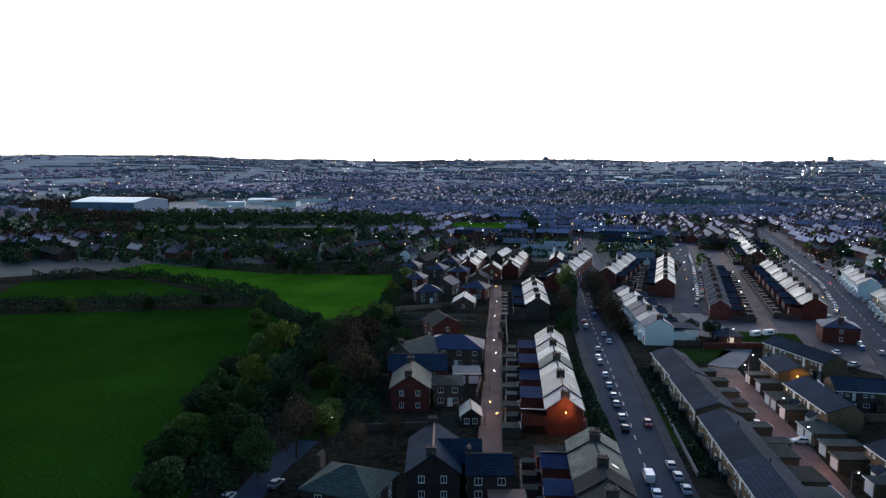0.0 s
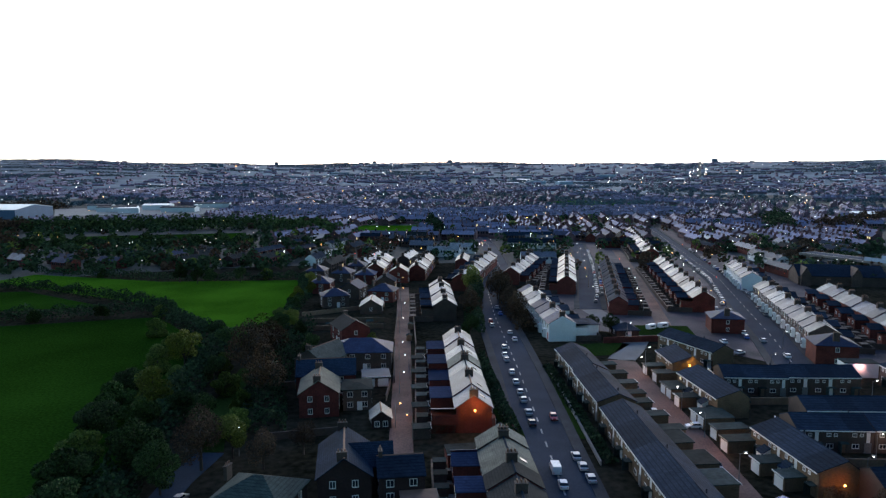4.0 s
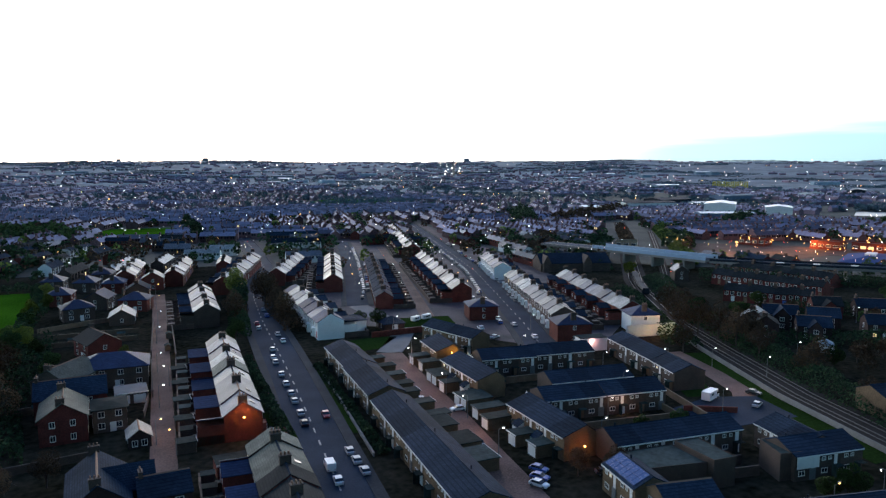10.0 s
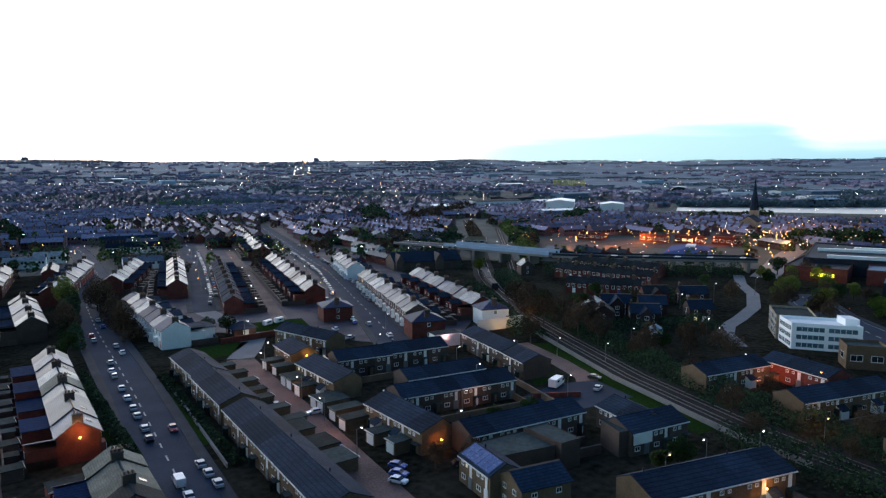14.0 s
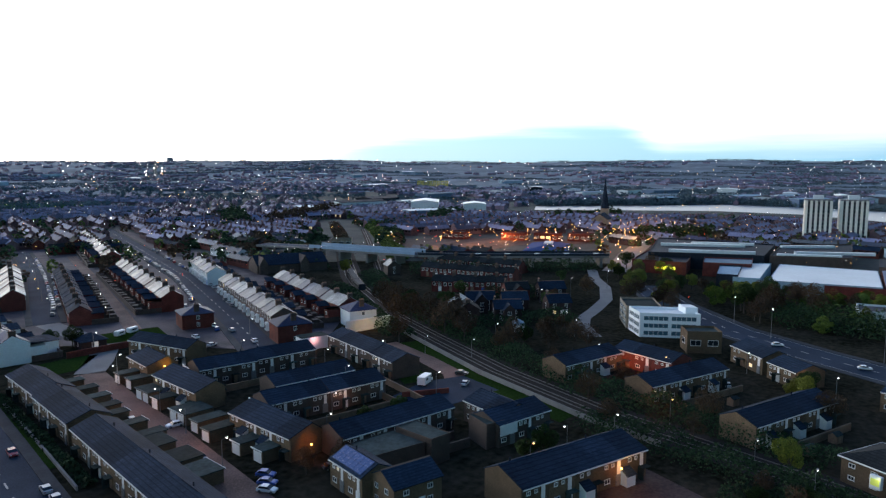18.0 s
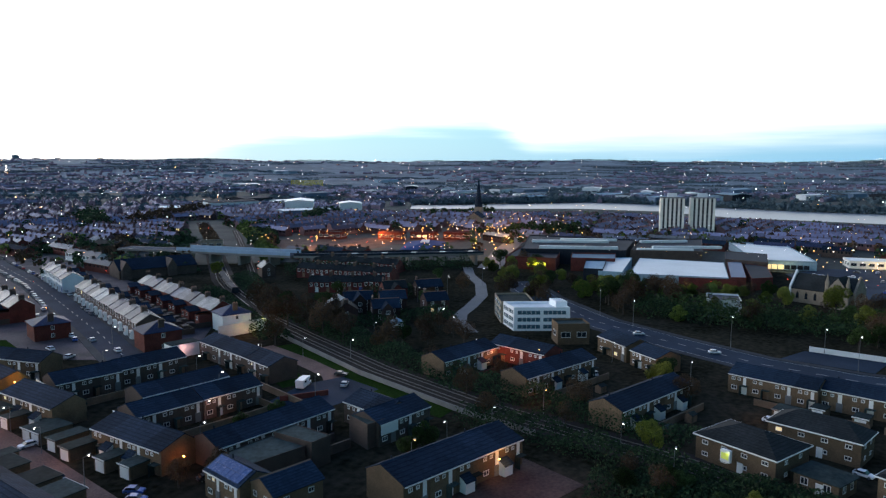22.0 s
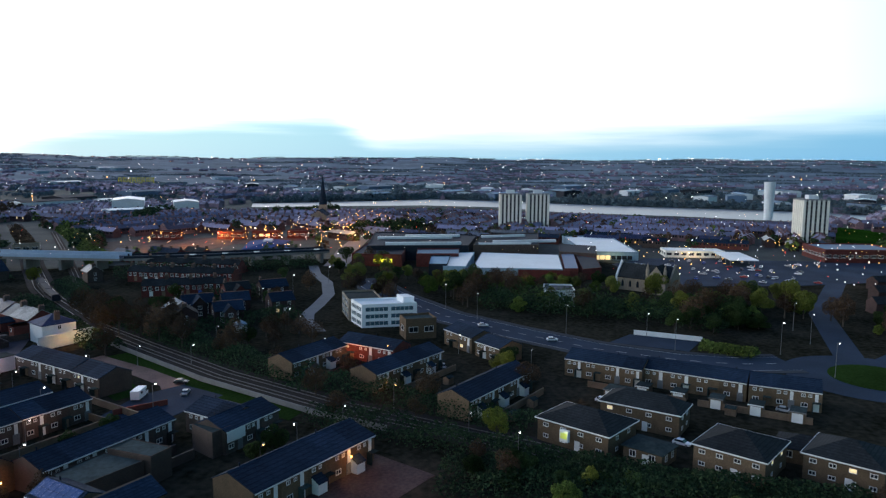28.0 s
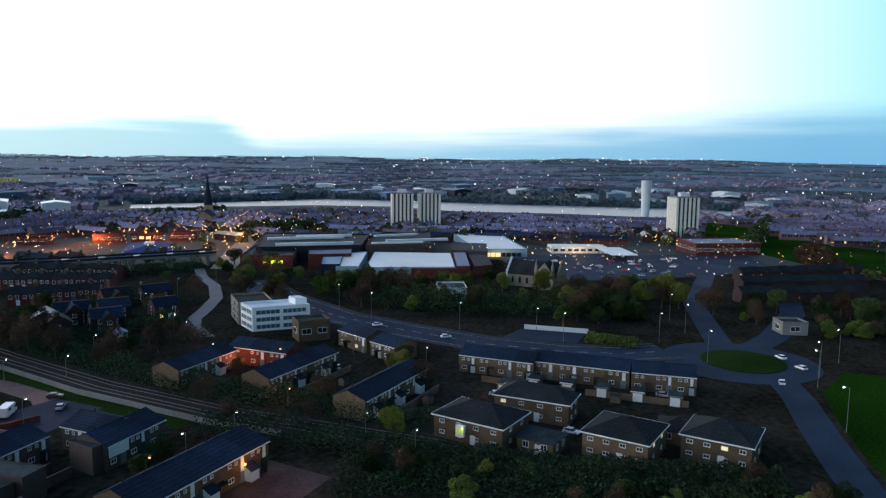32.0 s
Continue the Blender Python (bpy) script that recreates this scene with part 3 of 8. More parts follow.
for r in rings:
    cur = [bm.verts.new((r * math.sin(2 * math.pi * i / SEG), r * math.cos(2 * math.pi * i / SEG),
                         land(r * math.sin(2 * math.pi * i / SEG), r * math.cos(2 * math.pi * i / SEG)))) for i in range(SEG)] if r else [bm.verts.new((0, 0, 0))]
    if prev:
        for i in range(SEG):
            j = (i + 1) % SEG
            bm.faces.new((prev[0], cur[j], cur[i]) if len(prev) == 1 else (prev[i], prev[j], cur[j], cur[i]))
    prev = cur
# outer rings get the haze-tinted land colour, middle rings the town streets
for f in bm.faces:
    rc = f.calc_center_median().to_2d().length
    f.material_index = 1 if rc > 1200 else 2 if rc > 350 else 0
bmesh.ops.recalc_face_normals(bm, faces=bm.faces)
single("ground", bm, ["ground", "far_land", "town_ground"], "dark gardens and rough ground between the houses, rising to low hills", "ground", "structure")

# ---- house types ----
def terraced_house(m, w, d, ez, rz, wall, roof, back, front, n_off, label, group, stack=True, seed=0, offroof="slate_blue"):
    """Victorian terraced house: ridge along x at y = 0, front faces -y, rear offshoot on +y."""
    rg = random.Random(seed)
    h = thing("terraced_house", m, label, "house", group)
    bm = bmesh.new()
    gable_wall(bm, 0, w, d / 2, ez, rz)
    part("wall", bm, wall, h)
    bm = bmesh.new()
    gable_roof(bm, 0.0, w, d / 2, ez, rz)
    rf = part("roof", bm, roof, h)
    if not PLAIN[0]:
        bm = bmesh.new()
        ridge_tiles(bm, 0.02, w - 0.02, rz)
        part("ridge_tiles", bm, "clay" if roof == "slate" else "tile_dark", rf)
        bm = bmesh.new()
        box(bm, 0.03, w - 0.03, -d / 2 - 0.42, -d / 2 - 0.30, ez - 0.34, ez - 0.22)
        part("gutter", bm, "white" if front else "metal_dark", h)
    if stack:
        chimney(h, 0.28 if n_off % 2 == 0 else w - 0.28, 0, rz - 0.7, rz + 1.35)
    if n_off % 3 == 0 and not PLAIN[0]:
        bm = bmesh.new()
        k = (rz - ez) / (d / 2)
        yc = -d * 0.28
        zc = rz - abs(yc) * k + 0.2
        extrude_x(bm, [(yc - 0.45, zc - 0.45 * k - 0.03), (yc + 0.45, zc + 0.45 * k - 0.03), (yc + 0.45, zc + 0.45 * k + 0.1), (yc - 0.45, zc - 0.45 * k + 0.1)], w * 0.4, w * 0.4 + 0.8)
        part("skylight", bm, "glass", rf)
    y = -d / 2
    for x in (w * 0.27, w * 0.73):
        window(h, x, y, ez - 1.3, 1.05, 1.5)
    if not PLAIN[0] or front:
        bm = bmesh.new()
        cx = w * 0.30
        slab(bm, [(cx - 1.2, y + 0.05), (cx - 0.75, y - 0.75), (cx + 0.75, y - 0.75), (cx + 1.2, y + 0.05)], 0, 2.9)
        bay = part("bay", bm, wall if not front else front, h)
        window(bay, cx, y - 0.76, 1.7, 1.3, 1.4)
    door(h, w * 0.78, y, 0.15, material=rg.choice(("white", "car_red", "car_blue", "wood")))
    if back:
        oy, oz, ow = d / 2, ez - 0.6, w * 0.55
        x0 = 0 if n_off % 2 == 0 else w - ow
        bm = bmesh.new()
        extrude_x(bm, [(oy - 0.1, 0), (oy + back, 0), (oy + back, oz - 0.9), (oy - 0.1, oz - 0.9)], x0, x0 + ow)
        a, b = (x0, x0 + ow) if n_off % 2 == 0 else (x0 + ow, x0)
        off = part("offshoot", bm, wall, h)
        bm = bmesh.new()
        bx = b + (0.2 if b > a else -0.2)
        pts = [(a, oz + 0.35), (bx, oz - 0.95), (bx, oz - 0.80), (a, oz + 0.5)]
        lo, hi = ([bm.verts.new((px, yy, pz)) for px, pz in pts] for yy in (oy - 0.1, oy + back + 0.2))
        for i in range(4):
            bm.faces.new((lo[i], lo[(i + 1) % 4], hi[(i + 1) % 4], hi[i]))
        bm.faces.new(lo[::-1])
        bm.faces.new(hi)
        bmesh.ops.recalc_face_normals(bm, faces=bm.faces)
        part("offshoot_roof", bm, offroof, off)
        window(off, x0 + ow / 2, oy + back, oz - 2.0, 0.9, 1.1, 180)
        xr = (x0 + ow + w) / 2 if n_off % 2 == 0 else x0 / 2
        if not PLAIN[0]:
            window(h, xr, d / 2, ez - 1.3, 0.8, 1.2, 180)
    return h


def terrace(A, B, n, d=7.4, ez=5.6, rz=8.3, wall="brick_red", roof="slate", back=4.5, yard=5.0, front=None, label="", group="", stack=True, seed=1, tone=None, offroof="slate_blue", step=0.35):
    """A row of n houses whose ridge runs from A to B; fronts on the right-hand side of A to B. Yards with walls behind."""
    d *= 0.87
    PLAIN[0] = math.hypot(A[0] + B[0], A[1] + B[1]) / 2 > 150
    if PLAIN[0] and back:
        offroof, back = "tile_dark", min(back, 3.6)
    L = math.hypot(B[0] - A[0], B[1] - A[1])
    ang = math.degrees(math.atan2(B[1] - A[1], B[0] - A[0]))
    w = L / n
    rg = random.Random(seed)
    kinds = {}
    for i in range(n):
        m = pose(A[0], A[1], 0, 0, 0, ang) @ pose(i * w, 0, step * ((i * 5 + seed) % 3) / 2)
        key = (i % 2, rg.random() < 0.35, rg.choice(tone) if tone else roof)
        if key in kinds:
            copy_thing(kinds[key], m)
        else:
            kinds[key] = terraced_house(m, w, d, ez, rz, wall, key[2], back, front, {(0, True): 0, (0, False): 2, (1, True): 3, (1, False): 1}[key[:2]], label, group, stack, seed + i, offroof)
    if yard:
        m = pose(A[0], A[1], 0, 0, 0, ang)
        y0, y1 = d / 2 + back, d / 2 + back + yard
        proto = None
        if PLAIN[0]:
            bm = bmesh.new()
            for i in range(n + 1):
                box(bm, i * w - 0.11, i * w + 0.11, d / 2 + 0.1, y1, 0, 1.9)
            box(bm, 0, n * w, y1, y1 + 0.22, 0, 1.9)
            for i in range(n):
                box(bm, i * w + 0.3, i * w + w * 0.45, y1 - 1.9, y1 - 0.1, 0, 2.2 + 0.2 * (i % 2))
            single("yard_walls", bm, "brick_brown", "brick walls of small back yards", "wall", "stuff", m)
        for i in range(0 if PLAIN[0] else n):
            if proto is None:
                proto = thing("back_yard", m, "small brick-walled concrete back yard with a shed", "yard", group + " yards")
                bm = bmesh.new()
                box(bm, 0, 0.22, d / 2, y1, 0, 1.9)
                box(bm, 0.22, w, y1 - 0.22, y1, 0, 1.9)
                part("yard_wall", bm, "brick_brown", proto)
                bm = bmesh.new()
                box(bm, 0.22, w, d / 2, y1 - 0.22, 0.0, 0.06)
                part("paving", bm, "concrete", proto)
                bm = bmesh.new()
                box(bm, w * 0.3, w * 0.62, y1 - 0.25, y1 + 0.03, 0.02, 1.95)
                part("gate", bm, "wood", proto)
                bm = bmesh.new()
                box(bm, w * 0.62, w - 0.1, y1 - 2.2, y1 - 0.3, 0.06, 2.1)
                sh = part("shed", bm, "brick_brown", proto)
                bm = bmesh.new()
                box(bm, w * 0.62 - 0.1, w - 0.02, y1 - 2.35, y1 - 0.24, 2.1, 2.22)
                part("shed_roof", bm, "felt", sh)
            else:
                copy_thing(proto, m @ pose(i * w, 0, 0))


def council_house(m, w, d, ez, rz, rp, wall, roof, label, group, canopy=True, panel=False, floors=2, kind=0):
    """Post-war estate house: front faces -y, low roof with the ridge at rp of the depth."""
    h = thing("estate_house", m, label, "house", group)
    yr = d * rp
    bm = bmesh.new()
    extrude_x(bm, [(0, 0), (d, 0), (d, ez), (yr, rz), (0, ez)], 0, w)
    part("wall", bm, wall, h)
    bm = bmesh.new()
    sf, sb = (rz - ez) / yr, (rz - ez) / (d - yr)
    o, t = 0.3, 0.16
    extrude_x(bm, [(-o, ez - o * sf), (yr, rz), (d + o, ez - o * sb), (d + o, ez - o * sb + t), (yr, rz + t * 1.1), (-o, ez - o * sf + t)], 0, w)
    rf = part("roof", bm, roof, h)
    bm = bmesh.new()
    extrude_x(bm, [(yr - 0.15, rz + 0.12), (yr + 0.15, rz + 0.12), (yr, rz + 0.28)], 0.02, w - 0.02)
    part("ridge_tiles", bm, "tile_dark", rf)
    bm = bmesh.new()
    box(bm, 0.03, w - 0.03, -o - 0.08, -o + 0.01, ez - o * sf - 0.14, ez - o * sf + 0.08)
    part("gutter", bm, "white", h)
    top = ez - 1.05
    if floors == 2:
        window(h, w * 0.25, 0, top, 0.72, 0.72)
        window(h, w * 0.52, 0, top, 0.6, 0.62)
    window(h, w * 0.30, 0, 1.45, 1.15, 0.95)
    if panel:
        bm = bmesh.new()
        box(bm, w * 0.71, w * 0.85, -0.06, 0.02, 0.1, ez - 0.55)
        part("door_panel", bm, "white", h, "tall white panel over the front door")
    door(h, w * 0.77, -0.05, 0.05, material=("white", "car_grey", "wood")[kind % 3])
    if canopy:
        bm = bmesh.new()
        box(bm, w * 0.62, w * 0.96, -1.1, -0.02, 2.3, 2.42)
        box(bm, w * 0.62, w * 0.62 + 0.12, -1.1, -0.02, 0, 2.3)
        part("porch", bm, "felt", h, "flat felted porch canopy")
    if kind == 0:
        window(h, w * 0.4, d, top, 1.6, 1.15, 180)
    if kind == 1:
        bm = bmesh.new()
        cyl(bm, w * 0.5, yr + 0.5, rz - 0.5, rz + 0.6, 0.12, 0.12, 6)
        part("flue", bm, "metal_dark", rf)
    return h


def council_row(A, ang, n, w=4.9, d=7.0, ez=4.8, rz=6.5, rp=0.55, wall="brick_buff", roof="tile_dark", label="", group="", canopy=True, panel=True, floors=2):
    """n houses in a row: front line starts at A (left end seen from the front) and runs towards ang degrees."""
    PLAIN[0] = math.hypot(*A) > 125
    protos = {}
    for i in range(n):
        m = pose(A[0], A[1], 0, 0, 0, ang) @ pose(i * w, 0, 0)
        k = (i * 2 + int(A[0])) % 3
        if k in protos:
            copy_thing(protos[k], m)
        else:
            protos[k] = council_house(m, w, d, ez, rz, rp, wall, roof, label, group, canopy and k != 1, panel and k != 2, floors, k)


def garage(x, y, ang, w=3.0, d=5.5, n=1, hgt=2.4, wall="brick_buff", roof="felt", door_mat="white", label="flat-roofed brick lock-up garage with felt roof"):
    """Flat-roofed garages, doors on -y."""
    h = thing("garage", pose(x, y, 0, 0, 0, ang), label, "garage", "lock-up garages")
    bm = bmesh.new()
    box(bm, 0, w * n, 0, d, 0, hgt)
    part("wall", bm, wall, h)
    bm = bmesh.new()
    box(bm, -0.12, w * n + 0.12, -0.2, d + 0.1, hgt, hgt + 0.16)
    rf = part("roof", bm, roof, h)
    bm = bmesh.new()
    box(bm, -0.15, w * n + 0.15, -0.26, -0.2, hgt - 0.05, hgt + 0.2)
    part("fascia", bm, "white" if RNG.random() < 0.4 else "concrete", rf)
    for i in range(n):
        bm = bmesh.new()
        box(bm, i * w + 0.35, (i + 1) * w - 0.35, -0.05, 0.02, 0.02, 2.05)
        for k in range(1, 5):
            box(bm, i * w + 0.4, (i + 1) * w - 0.4, -0.07, -0.05, 0.4 * k, 0.4 * k + 0.04)
        part("garage_door", bm, door_mat, h)
    return h


def detached(x, y, ang, w, d, ez, rz, wall, roof, label, hip=False, wing=None, stacks=1, name="detached_house", group="", wins=2, lit=False, ww=1.2, wh=1.3):
    """Free-standing house centred on (x, y), ridge along local x; wing = (x0, x1, reach, rz2): a gabled wing to -y."""
    PLAIN[0] = math.hypot(x, y) > 140
    h = thing(name, pose(x, y, 0, 0, 0, ang), label, "house", group)
    bm = bmesh.new()
    if hip:
        box(bm, -w / 2, w / 2, -d / 2, d / 2, 0, ez)
    else:
        gable_wall(bm, -w / 2, w / 2, d / 2, ez, rz)
    part("wall", bm, wall, h)
    bm = bmesh.new()
    if hip:
        hip_roof(bm, -w / 2, w / 2, d / 2, ez, rz)
    else:
        gable_roof(bm, -w / 2 - 0.2, w / 2 + 0.2, d / 2, ez, rz, over=0.35)
    rf = part("roof", bm, roof, h)
    if name == "pavilion":
        for sx, sy, L2, D2, tt in ((0, -1, w, d, 0), (0, 1, w, d, 180), (1, 0, d, w, 90), (-1, 0, d, w, -90)):
            bm = bmesh.new()
            box(bm, -L2 / 2 - 0.42, L2 / 2 + 0.42, -D2 / 2 - 0.46, -D2 / 2 - 0.41, ez - 0.2, ez + 0.06)
            part("fascia", bm, "white", rf).matrix_local = pose(0, 0, 0, 0, 0, tt)
    if not hip:
        bm = bmesh.new()
        ridge_tiles(bm, -w / 2 - 0.15, w / 2 + 0.15, rz)
        part("ridge_tiles", bm, "clay", rf)
    for i in range(stacks):
        chimney(h, (-w / 2 + 0.5) if i == 0 else (w / 2 - 0.5), 0.3, rz - 1.4, rz + 1.1)
    fl = [ez - 1.2] + ([1.5] if ez > 4 else [])
    for z in fl:
        for i in range(wins):
            px = -w / 2 + (i + 0.5) * w / wins
            window(h, px, -d / 2, z, ww, wh, lit=lit and i == 0)
            if not PLAIN[0]:
                window(h, px, d / 2, z, ww, wh, 180)
        for yy in (0.0,) if PLAIN[0] else (-d * 0.2, d * 0.22):
            window(h, -w / 2, yy, z, min(ww, 0.95), wh, -90)
            window(h, w / 2, yy, z, min(ww, 0.95), wh, 90)
    door(h, w * 0.08, -d / 2, 0.05)
    if wing:
        x0, x1, reach, rz2 = wing
        hw, xc = (x1 - x0) / 2, (x0 + x1) / 2
        bm = bmesh.new()
        gable_wall(bm, -reach - d / 2, -d * 0.1, hw, ez, rz2)
        wg = part("wing", bm, wall, h)
        wg.matrix_local = pose(xc, 0, 0, 0, 0, 90)
        bm = bmesh.new()
        gable_roof(bm, -reach - d / 2 - 0.2, -d * 0.05, hw, ez, rz2, over=0.35)
        part("wing_roof", bm, roof, wg)
        for z in fl:
            window(h, xc, -d / 2 - reach, z, 1.3, 1.3)
    return h


def flat_block(name, pts, h, wall, roof, label, category="building", parapet=0.7, kind="", rows=0, ribbon=False):
    """Large flat-roofed building on a four-sided plan, with parapet, roof deck and window bands."""
    cx, cy = sum(p[0] for p in pts) / len(pts), sum(p[1] for p in pts) / len(pts)
    loc = [(p[0] - cx, p[1] - cy) for p in pts]
    ar = sum(loc[i][0] * loc[(i + 1) % len(loc)][1] - loc[(i + 1) % len(loc)][0] * loc[i][1] for i in range(len(loc)))
    if ar < 0:
        loc = loc[::-1]
    PLAIN[0] = True
    t = thing(name, pose(cx, cy, 0), label, category)
    bm = bmesh.new()
    slab(bm, loc, 0, h)
    wl_ = part("wall", bm, wall, t)
    bm = bmesh.new()
    slab(bm, [(x * 0.985, y * 0.985) for x, y in loc], h, h + 0.12)
    part("roof", bm, roof, t)
    bm = bmesh.new()
    k = len(loc)
    for i in range(k):
        (x0, y0), (x1, y1) = loc[i], loc[(i + 1) % k]
        slab(bm, [(x0, y0), (x1, y1), (x1 * 0.985, y1 * 0.985), (x0 * 0.985, y0 * 0.985)], h, h + parapet)
    part("parapet", bm, wall, t)
    for i in range(k):
        (x0, y0), (x1, y1) = loc[i], loc[(i + 1) % k]
        L = math.hypot(x1 - x0, y1 - y0)
        a = math.degrees(math.atan2(y1 - y0, x1 - x0))
        for r in range(rows):
            z = (r + 0.5) * h / rows
            for q in range(2 if ribbon else 0):
                bm = bmesh.new()
                box(bm, -L * 0.20, L * 0.20, -0.05, 0.02, -0.55, 0.55)
                for u in range(1, 5):
                    box(bm, -L * 0.20 + u * L * 0.08 - 0.05, -L * 0.20 + u * L * 0.08 + 0.05, -0.08, 0.0, -0.55, 0.55, 1)
                rb = part("ribbon_window", bm, ["office_glass", "white"], wl_)
                rb.matrix_local = pose(x0 + (0.27 + 0.46 * q) * (x1 - x0), y0 + (0.27 + 0.46 * q) * (y1 - y0), z + 0.2, 0, 0, a)
            for q in range(0 if ribbon else max(1, int(L / 3.6))):
                f = (q + 0.5) / max(1, int(L / 3.6))
                window(wl_, x0 + f * (x1 - x0), y0 + f * (y1 - y0), z + 0.2, 2.6, 1.5, a)
    return t

# ---- trees, hedges ----
def leaves_mesh(name, blobs, count, size, material, seed):
    """Many small folded leaf sprays scattered through overlapping clouds (x, y, z, rx, rz)."""
    rg = random.Random(seed)
    vs, fs = [], []
    weights = [b[3] * b[3] * b[4] for b in blobs]
    for _ in range(count):
        bx, by, bz, rx, rz = rg.choices(blobs, weights)[0]
        u, th = rg.uniform(-1, 1), rg.uniform(0, 6.2832)
        rad = rg.uniform(0.55, 1.08) ** 0.6
        s = math.sqrt(1 - u * u)
        c = Vector((bx + rx * rad * s * math.cos(th), by + rx * rad * s * math.sin(th), bz + rz * rad * u))
        a = Vector((rg.gauss(0, 1), rg.gauss(0, 1), rg.gauss(0, 0.7))).normalized()
        b = a.orthogonal().normalized()
        k = size * rg.uniform(0.6, 1.5)
        i = len(vs)
        vs += [c - a * k, c + b * k * 0.55 + Vector((0, 0, 0.12 * k)), c + a * k, c - b * k * 0.55 + Vector((0, 0, -0.1 * k))]
        fs += [(i, i + 1, i + 2), (i, i + 2, i + 3)]
    me = bpy.data.meshes.new(name)
    me.from_pydata([tuple(v) for v in vs], [], fs)
    me.materials.append(M[material])
    return me


def make_tree(seed, height, spread, material, label, bare=False, count=6000, low=0.36):
    """A tree at the origin: tapered trunk with limbs and a ragged crown."""
    rg = random.Random(seed)
    t = thing("tree", pose(0, 0, -500), label, "tree", "trees")
    bm = bmesh.new()
    stick(bm, (0, 0, 0), (0, 0, height * 0.45), height * 0.028, height * 0.018, 6)
    blobs = []
    for i in range(7):
        a = i * 0.9 + rg.uniform(-0.3, 0.3)
        r = spread * rg.uniform(0.35, 0.62)
        z = height * rg.uniform(low, 0.80)
        tip = (r * math.cos(a), r * math.sin(a), z)
        stick(bm, (0, 0, height * rg.uniform(0.22, 0.44)), tip, height * 0.012, height * 0.005)
        blobs.append((tip[0], tip[1], tip[2], spread * rg.uniform(0.36, 0.52), height * rg.uniform(0.14, 0.22)))
        if bare:
            for _ in range(14):
                e = Vector(tip) + Vector((rg.gauss(0, spread * 0.28), rg.gauss(0, spread * 0.28), rg.gauss(0, height * 0.12)))
                stick(bm, tip, e, height * 0.004, height * 0.0015, 3)
    stick(bm, (0, 0, height * 0.44), (0, 0, height * 0.85), height * 0.018, height * 0.005)
    blobs.append((0, 0, height * 0.8, spread * 0.42, height * 0.2))
    part("trunk", bm, "bark", t)
    me = leaves_mesh("crown", blobs, count, spread * (0.036 if bare else 0.046), material, seed)
    cr = new("crown", me)
    cr.parent = t
    return t


TREES = {
    "green": [make_tree(11 + i, 8.5, 3.6, "leaf", "broad green garden tree in spring leaf") for i in range(3)],
    "fresh": [make_tree(31 + i, 8.0, 3.4, "leaf_fresh", "tree in fresh yellow-green spring leaf") for i in range(2)],
    "brown": [make_tree(51 + i, 9.5, 3.9, "leaf_brown", "bare brown tree just coming into bud", True, 3800) for i in range(3)],
    "bush": [make_tree(71 + i, 6.0, 3.6, "leaf", "rounded overgrown bush in leaf down to the ground", False, 7500, 0.16) for i in range(3)],
    "bush_fresh": [make_tree(81 + i, 6.0, 3.4, "leaf_olive", "rounded bush in fresh olive-green leaf", False, 7500, 0.16) for i in range(2)],
}


TREE_SPOTS = []


def tree(kind, x, y, size=1.0, z=0.0):
    TREE_SPOTS.append((x, y))
    p = TREES[kind][len(TREE_SPOTS) % len(TREES[kind])]
    m = pose(x, y, z, 0, 0, RNG.uniform(0, 360))
    ob = copy_thing(p, m)
    s = size * RNG.uniform(0.88, 1.14)
    ob.scale = (s, s, s * RNG.uniform(0.92, 1.08))
    return ob


def thicket(name, pts, width, height, material, label, per=10.0, seed=5, size=0.32, z=0.0, uneven=0.45):
    """A hedge or belt of scrub along a line: many leaf sprays of uneven height, ONE mesh."""
    rg = random.Random(seed)
    vs, fs = [], []
    for (x0, y0), (x1, y1) in zip(pts, pts[1:]):
        L = math.hypot(x1 - x0, y1 - y0)
        nx, ny = -(y1 - y0) / L, (x1 - x0) / L
        for _ in range(int(L * per * 1.5)):
            f, o = rg.random(), rg.uniform(-1, 1)
            x, y = x0 + f * (x1 - x0) + nx * o * width / 2, y0 + f * (y1 - y0) + ny * o * width / 2
            hh = height * (1 - uneven + uneven * (0.5 + noise.noise((x * 0.16, y * 0.16, seed))) * 2) * math.sqrt(max(0.05, 1 - o * o * 0.9))
            zz = z + hh * rg.random() ** 0.45
            c = Vector((x, y, zz))
            a = Vector((rg.gauss(0, 1), rg.gauss(0, 1), rg.gauss(0, 0.6))).normalized()
            b = a.orthogonal().normalized()
            k = size * rg.uniform(0.6, 1.6)
            i = len(vs)
            vs += [c - a * k, c + b * k * 0.6, c + a * k, c - b * k * 0.6]
            fs += [(i, i + 1, i + 2), (i, i + 2, i + 3)]
    me = bpy.data.meshes.new(name)
    me.from_pydata([tuple(v) for v in vs], [], fs)
    me.materials.append(M[material])
    return tagged(new(name, me), label, "hedge" if "hedge" in name else "scrub", "", "stuff")

